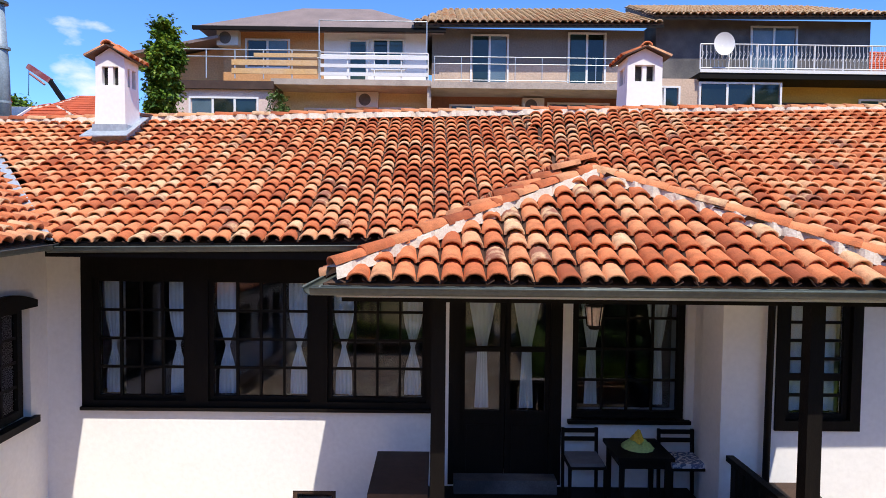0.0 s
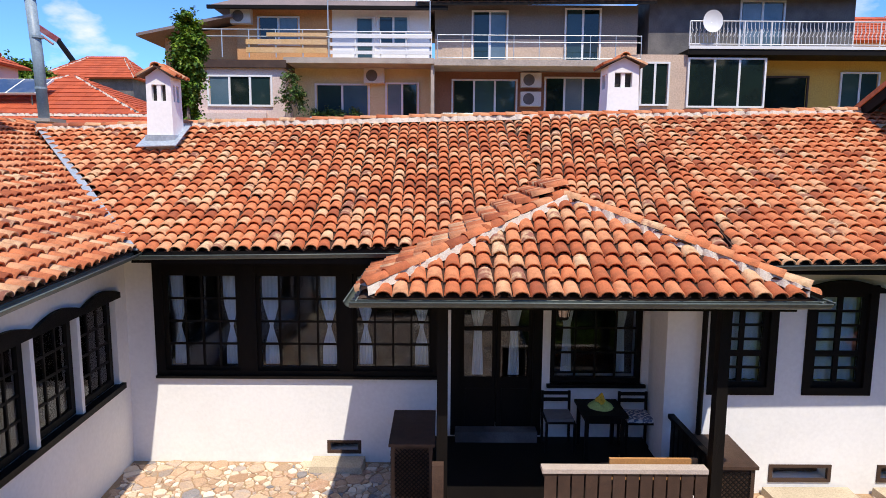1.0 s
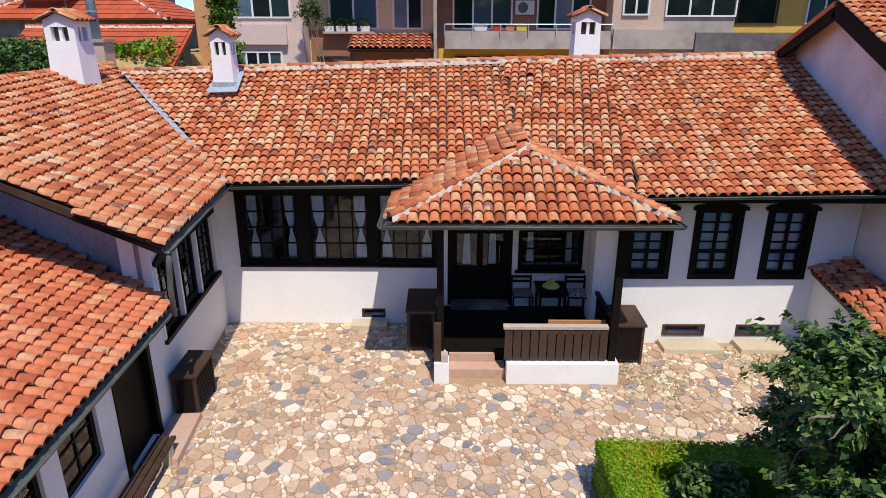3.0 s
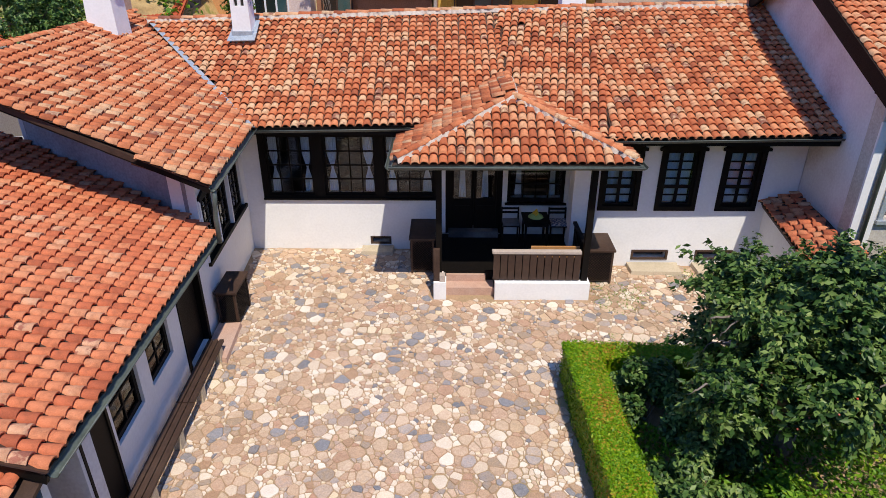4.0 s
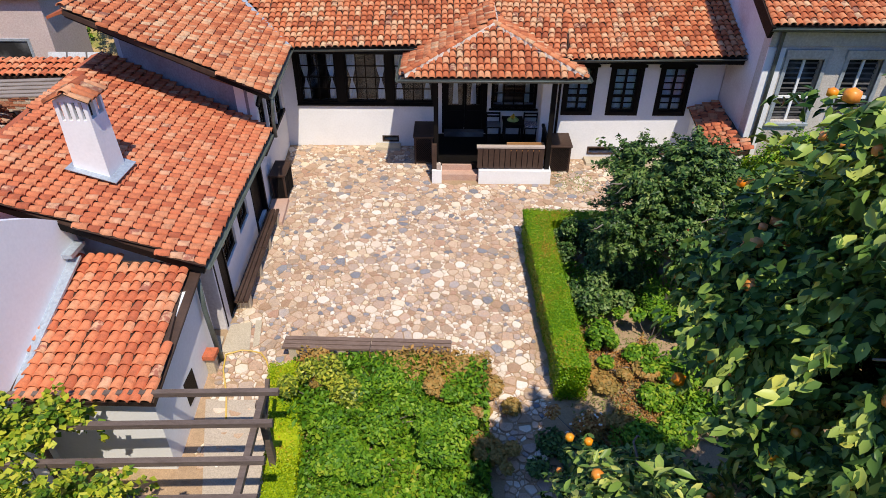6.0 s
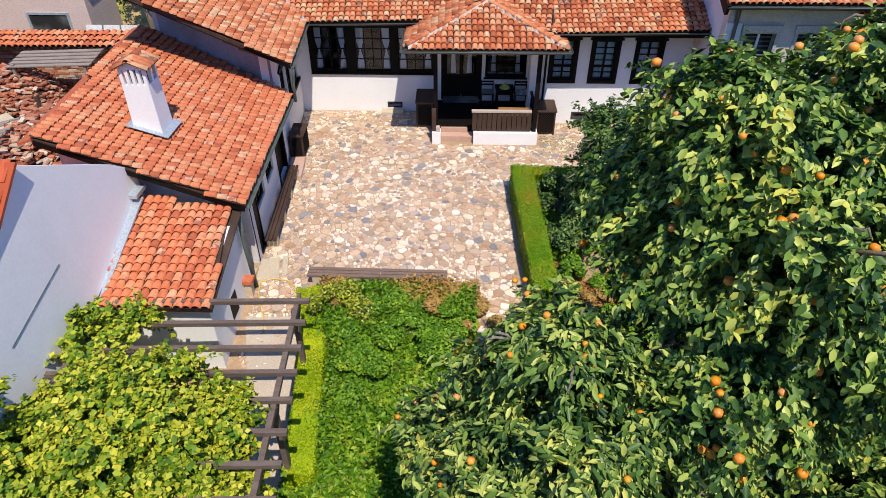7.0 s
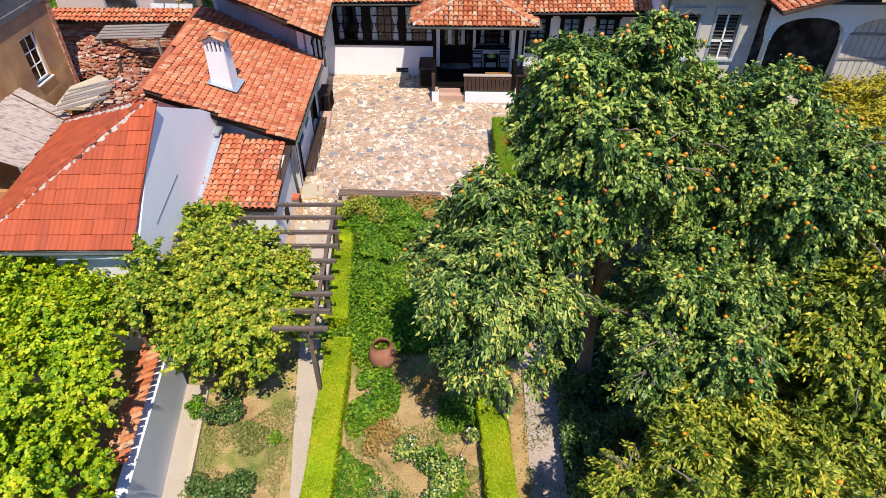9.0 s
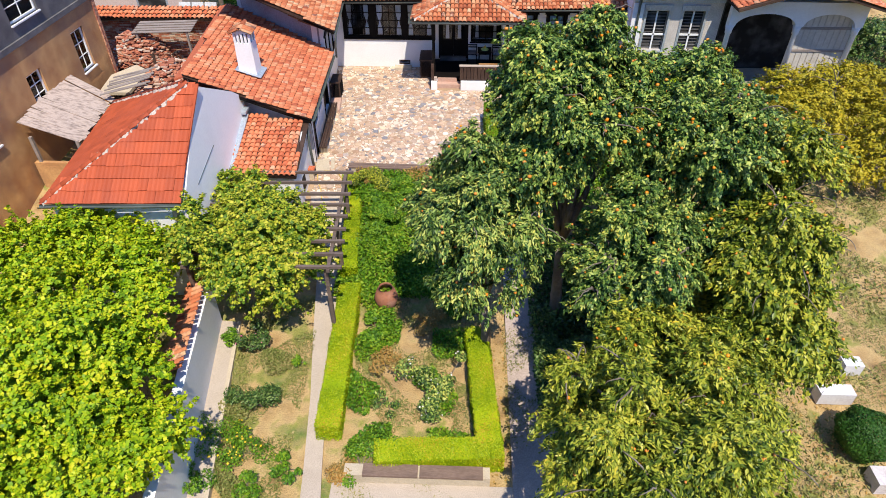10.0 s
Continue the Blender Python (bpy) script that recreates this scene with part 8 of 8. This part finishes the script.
# ---- far roofs, pipe, crane arm, ivy column ----
def far_house(x0, x1, y0, y1, z0, ze, zr, mat_w, label, ridge=0.4):
    t = thing("distant_house", ((x0 + x1) / 2, (y0 + y1) / 2, z0), label, "house", "houses on the hill")
    b = B()
    b.box(x0 + 0.4, x1 - 0.4, y0 + 0.4, y1 - 0.4, z0, ze)
    part("wall", b, mat_w, t)
    xm, ym, l = (x0 + x1) / 2, (y0 + y1) / 2, (x1 - x0) * ridge / 2
    P = [(x0, y0, ze), (x1, y0, ze), (x1, y1, ze), (x0, y1, ze)]
    T = [(xm - l, ym, zr), (xm + l, ym, zr)]
    b = B()
    b.add(P + T, [(0, 1, 5, 4), (1, 2, 5), (2, 3, 4, 5), (3, 0, 4), (3, 2, 1, 0)])
    r = part("roof", b, mat_tile_new, t, "red tiled hipped roof")
    rg = random.Random(2)
    flat_tiles(r, [P[0], P[1], T[1], T[0]], mat_tile_new, rg, 0.3, 0.38, limit=0)
    flat_tiles(r, [P[1], P[2], T[1]], mat_tile_new, rg, 0.3, 0.38, limit=0)
    caps(r, P[1], T[1], mat_tile_new, rg, 0.4, 0.22, 0.06, mortar=True)
    caps(r, P[0], T[0], mat_tile_new, rg, 0.4, 0.22, 0.06, mortar=True)
    return t, r


far_house(-26.3, -19.8, 39.5, 45, 4, 10.1, 11.8, mat_greyplaster, "distant house with a red hipped roof")
far_house(-20.9, -11.9, 23.4, 29.8, 3, 6.5, 8.4, mat_greyplaster, "nearer house with a broad red hipped tile roof", 0.04)
far_house(-27.0, -19.4, 24.5, 28.5, 4, 8.9, 10.1, mat_apt_pink, "distant pinkish house with a red roof")
far_house(15.5, 21.5, 24, 30, 1.8, 9.6, 11.2, mat_apt_tan, "distant house with a red roof behind the flats")
low = thing("distant_house", (-12.8, 18, 2), "low house with a red tile roof just behind the ridge", "house", "houses on the hill")
b = B()
b.hexa([(-15.8, 15.9, 0.5), (-9.8, 15.9, 0.5), (-9.8, 20, 0.5), (-15.8, 20, 0.5), (-15.8, 15.9, 3.6), (-9.8, 15.9, 3.6), (-9.8, 20, 5.95), (-15.8, 20, 5.95)])
part("wall", b, mat_greyplaster, low)
b = B()
LP = [(-16.0, 15.5, 3.55), (-9.6, 15.5, 3.55), (-9.6, 20.1, 6.15), (-16.0, 20.1, 6.15)]
b.slab(LP, (0, 0, -0.1))
lr = part("roof", b, mat_tile_new, low, "red tiled roof")
flat_tiles(lr, LP, mat_tile_new, random.Random(8), 0.3, 0.38, limit=0)
caps(lr, (-16.0, 20.1, 6.17), (-9.6, 20.1, 6.17), mat_tile_new, random.Random(8), 0.4, 0.22, 0.06, mortar=True)
sp = thing("solar_panel", (-17.9, 24.3, 7.4), "dark blue solar panel on a red roof", "solar panel")
b = B()
b.slab([(-18.75, 23.9, 7.28), (-16.35, 23.9, 7.28), (-16.25, 25.0, 7.98), (-18.65, 25.0, 7.98)], (0, -0.05, 0.06))
part("frame", b, mat_pvc, sp)
for x in (-18.4, -16.6):
    for y, z0, z1 in ((24.0, 6.75, 7.36), (24.9, 7.25, 7.94)):
        k = B()
        k.tube([(x, y, z0), (x, y, z1)], 0.03, 6)
        part("strut", k, mat_gutter, sp)
mat_solar = material("solar glass", [(0, (0.02, 0.05, 0.12)), (1, (0.04, 0.08, 0.18))], 0.1, 2, bump=0)
for i in range(2):
    k = B()
    o = i * 1.19
    k.slab([(-18.69 + o, 23.87, 7.36), (-17.6 + o, 23.87, 7.36), (-17.5 + o, 24.9, 8.01), (-18.59 + o, 24.9, 8.01)], (0, -0.01, 0.012))
    part("panel", k, mat_solar, sp)
fp = thing("flue_pipe", (-11.4, 16.4, 2.0), "tall grey metal flue pipe on a masonry base", "flue")
b = B()
b.tube([(-11.40, 16.4, 5.75), (-11.45, 16.4, 7.5), (-11.56, 16.4, 9.2)], 0.145, 16)
mat_flue = material("blue-grey painted metal", [(0, (0.20, 0.27, 0.33)), (1, (0.32, 0.40, 0.46))], 0.5, 4, bump=0.15, fine=25, dirt=(0.14, 0.17, 0.2))
part("pipe", b, mat_flue, fp, smooth=True)
b = B()
b.tube([(-11.56, 16.4, 9.18), (-11.56, 16.4, 9.24)], 0.24, 16)
part("rain_cap", b, mat_gutter, fp)
for z in (6.6, 8.0):
    b = B()
    b.tube([(-11.43, 16.4, z), (-11.43, 16.4, z + 0.06)], 0.16, 16)
    part("collar", b, mat_flue, fp)
b = B()
b.box(-11.72, -11.08, 16.1, 16.75, 2.0, 5.68)
part("base", b, mat_apt_tan, fp)
b = B()
b.box(-11.78, -11.02, 16.04, 16.81, 5.68, 5.78)
part("base_slab", b, mat_slabedge, fp)
mat_crane = material("dark red machine paint", [(0, (0.16, 0.03, 0.035)), (1, (0.26, 0.05, 0.05))], 0.5, 4, bump=0)
cr = thing("crane_arm", (-26.8, 45.7, 5), "folded dark red crane arm above the roofs", "crane")
b = B()
b.beam((-29.90, 45.7, 14.65), (-28.30, 45.7, 13.6), 0.32, 0.38)
part("boom", b, mat_crane, cr)
b = B()
b.tube([(-29.70, 45.5, 14.1), (-28.60, 45.5, 13.3)], 0.08, 6)
part("ram", b, mat_crane, cr)
b = B()
b.beam((-28.40, 45.7, 13.7), (-27.30, 45.7, 12.1), 0.28, 0.3)
part("arm", b, mat_wood, cr)
b = B()
b.tube([(-29.85, 45.7, 14.5), (-29.90, 45.7, 12.6)], 0.025, 5)
part("rope", b, mat_wood, cr)
b = B()
b.tube([(-26.90, 45.2, 11.4), (-26.90, 46.4, 11.4)], 0.75, 20)
part("drum", b, mat_brown, cr)
b = B()
b.box(-27.50, -26.30, 45.2, 46.4, 5.0, 10.7)
part("mast", b, mat_brown, cr)
tree((-6.55, 15.2, 0.9), (-6.8, 15.2, 6.6), (0.2, 0.2, 2.0), mat_leaf_i, "slender ivy-clad column of green leaves behind the roof", 20, 20, 0.22, 1300, 24, 0.10, 0.6, 0.5, trunk=0.08, spray=0.24, low=-1, bare=0)
tree((-4.0, 18.8, 1.9), (-4.95, 18.9, 6.6), (0.3, 0.3, 0.8), mat_leaf_a, "thin dark shrub in front of the yellow balcony", 21, 10, 0.2, 150, 18, 0.08, 0.5, 0.4, trunk=0.03, spray=0.2, limbs=5, bare=2)
tree((-22.9, 33.0, 5.0), (-22.9, 33.0, 9.0), (1.4, 1.2, 0.7), mat_leaf_i, "distant round green tree among the roofs", 22, 16, 0.6, 600, 18, 0.2, 0.7, 0.4, spray=0.5, bare=0)
tree((-11.5, 12.0, 0.5), (-11.5, 11.5, 4.6), (1.6, 1.0, 0.9), mat_leaf_a, "leafy branches beyond the wing roof", 23, 14, 0.55, 500, 22, 0.12, 0.5, 0.7, spray=0.4, bare=1)



# ---- unseen wooded backdrop on the far side of the garden, added for window reflections ----
rng = random.Random(77)
b = B()
for row in range(4):
    n = 46
    for i in range(n):
        a = math.pi * (1.06 + 0.88 * (i + rng.uniform(0, 1)) / n)
        d = 52 + row * 7 + rng.uniform(-2, 2)
        cx, cy, cz, rr = d * math.cos(a), d * math.sin(a), 1.5 + row * 5.2 + rng.uniform(-1.5, 1.5), rng.uniform(2.8, 4.8)
        vs, fs = [], []
        for u in range(7):
            for v in range(10):
                q = rr * rng.uniform(0.75, 1.15)
                t = math.pi * (u + 0.3) / 7
                vs.append((cx + q * math.sin(t) * math.cos(v * 0.628), cy + q * math.sin(t) * math.sin(v * 0.628), cz + 1.3 * q * math.cos(t)))
        fs = [(u * 10 + v, u * 10 + (v + 1) % 10, u * 10 + 10 + (v + 1) % 10, u * 10 + 10 + v) for u in range(6) for v in range(10)]
        b.add(vs, fs)
solid("far_woods", b, mat_leaf_a, "unseen dark green wooded backdrop for the panes to reflect", "woods", kind="stuff")


# ---- paving of the yard, stone by stone ----
def clip(poly, mx, my, nx, ny):
    """The part of a polygon on the near side of the line through (mx, my) with the normal (nx, ny)."""
    out = []
    for i in range(len(poly)):
        a, c = poly[i], poly[(i + 1) % len(poly)]
        da, dc = (a[0] - mx) * nx + (a[1] - my) * ny, (c[0] - mx) * nx + (c[1] - my) * ny
        if da <= 0:
            out.append(a)
        if da * dc < 0:
            k = da / (da - dc)
            out.append((a[0] + (c[0] - a[0]) * k, a[1] + (c[1] - a[1]) * k))
    return out


def paved(x, y):
    if x < -4.62 + (7.3 - y) * 0.067 or y > 7.2 or y < -5.2 or x > 7.3:
        return False
    if y > 6.3 and x > 3.0:
        return False
    if -0.15 < x < 3.25 and y > 4.74:
        return False
    if y > -2.05:
        return x < 2.12 or y > 2.2
    if x < -2.35:
        return y > -4.4 and x > -4.0
    return 0.55 - 0.3 * (y + 2.1) < x < 2.35 + 0.1 * (y + 2.1)


rng = random.Random(9)
G = 0.074
cells = {}
for i in range(-66, 102):
    for j in range(-74, 102):
        if rng.random() < 0.78:
            cells[i, j] = ((i + rng.uniform(0.0, 1.0)) * G, (j + rng.uniform(0.0, 1.0)) * G, rng.choice((0.0, 0.0, 0.0, 0.001, 0.002, 0.003, 0.003, 0.005, 0.006, 0.006, 0.009, 0.001, 0.002, 0.001, 0.0, 0.020)))
b = B()
b.add([(-4.75, -5.4, land(0, -5.4) + 0.022), (7.4, -5.4, land(0, -5.4) + 0.022), (7.4, -2.6, -0.006), (-4.9, -2.6, -0.006), (7.4, 7.3, -0.006), (-4.9, 7.3, -0.006)], [(0, 1, 2, 3), (3, 2, 4, 5)])
yard = solid("yard_paving", b, mat_sand, "uneven cobbled yard of cream, tan and grey stones in sandy joints", "paving", kind="structure")
rest, bright, singles = B(), B(), 0
for (i, j), (x, y, w) in cells.items():
    if not paved(x, y):
        continue
    poly = [(x - 0.3, y - 0.3), (x + 0.3, y - 0.3), (x + 0.3, y + 0.3), (x - 0.3, y + 0.3)]
    for di in range(-3, 4):
        for dj in range(-3, 4):
            q = cells.get((i + di, j + dj))
            if q and (di or dj):
                dx, dy = q[0] - x, q[1] - y
                k = 0.5 + (w - q[2]) / (2 * (dx * dx + dy * dy) + 1e-6)
                poly = clip(poly, x + dx * k, y + dy * k, dx, dy)
    if len(poly) < 3:
        continue
    cx, cy = sum(p[0] for p in poly) / len(poly), sum(p[1] for p in poly) / len(poly)
    rad = sum(math.dist(p, (cx, cy)) for p in poly) / len(poly)
    if rad < 0.02:
        continue
    # round the corners, shrink by the joint
    rnd = []
    for k in range(len(poly)):
        a, c = poly[k], poly[(k + 1) % len(poly)]
        rnd += [(a[0] * 0.87 + c[0] * 0.13, a[1] * 0.87 + c[1] * 0.13), (a[0] * 0.13 + c[0] * 0.87, a[1] * 0.13 + c[1] * 0.87)]
    s = max(0.5, 1 - rng.uniform(0.002, 0.017) / rad)
    hz, n = rng.uniform(0.003, 0.016), len(rnd)
    tx, ty = rng.uniform(-0.05, 0.05), rng.uniform(-0.05, 0.05)
    vs = []
    for k, (f, dz) in enumerate(((s, -0.05), (s * 0.99, hz - 0.008), (s * 0.93, hz))):
        for p in rnd:
            px, py = (p[0] - cx) * f, (p[1] - cy) * f
            vs.append((px, py, dz + (px * tx + py * ty if dz > -0.04 else 0)))
    fs = [(k, (k + 1) % n, n + (k + 1) % n, n + k) for k in range(n)] + [(n + k, n + (k + 1) % n, 2 * n + (k + 1) % n, 2 * n + k) for k in range(n)] + [tuple(range(2 * n, 3 * n))]
    base = land(cx, cy) + 0.03
    drift = 0.5 + 0.5 * math.sin(cx * 2.1 + 1.0 + math.sin(cy * 1.7)) * math.sin(cy * 2.6 - 0.6 * cx)
    pale = rng.random() < (0.62 if rad < 0.05 else 0.44 if rad < 0.075 else 0.22) * (0.35 + 1.0 * drift)
    if singles < 300 and -2.0 < cx < 1.6 and -1.9 < cy < 3.6:
        k = B()
        k.add(vs, fs)
        o = new("cobble", mesh_of("cobble", k, mat_stone_pale if pale else mat_stone))
        o.location = (cx, cy, base)
        o.parent = yard
        singles += 1
    else:
        heap = bright if pale else rest
        heap.m = Matrix.Translation((cx, cy, base))
        heap.add(vs, fs)
part("cobbles", rest, mat_stone, yard, "tan and grey cobbles", kind="stuff")
part("cobbles", bright, mat_stone_pale, yard, "small cream cobbles", kind="stuff")
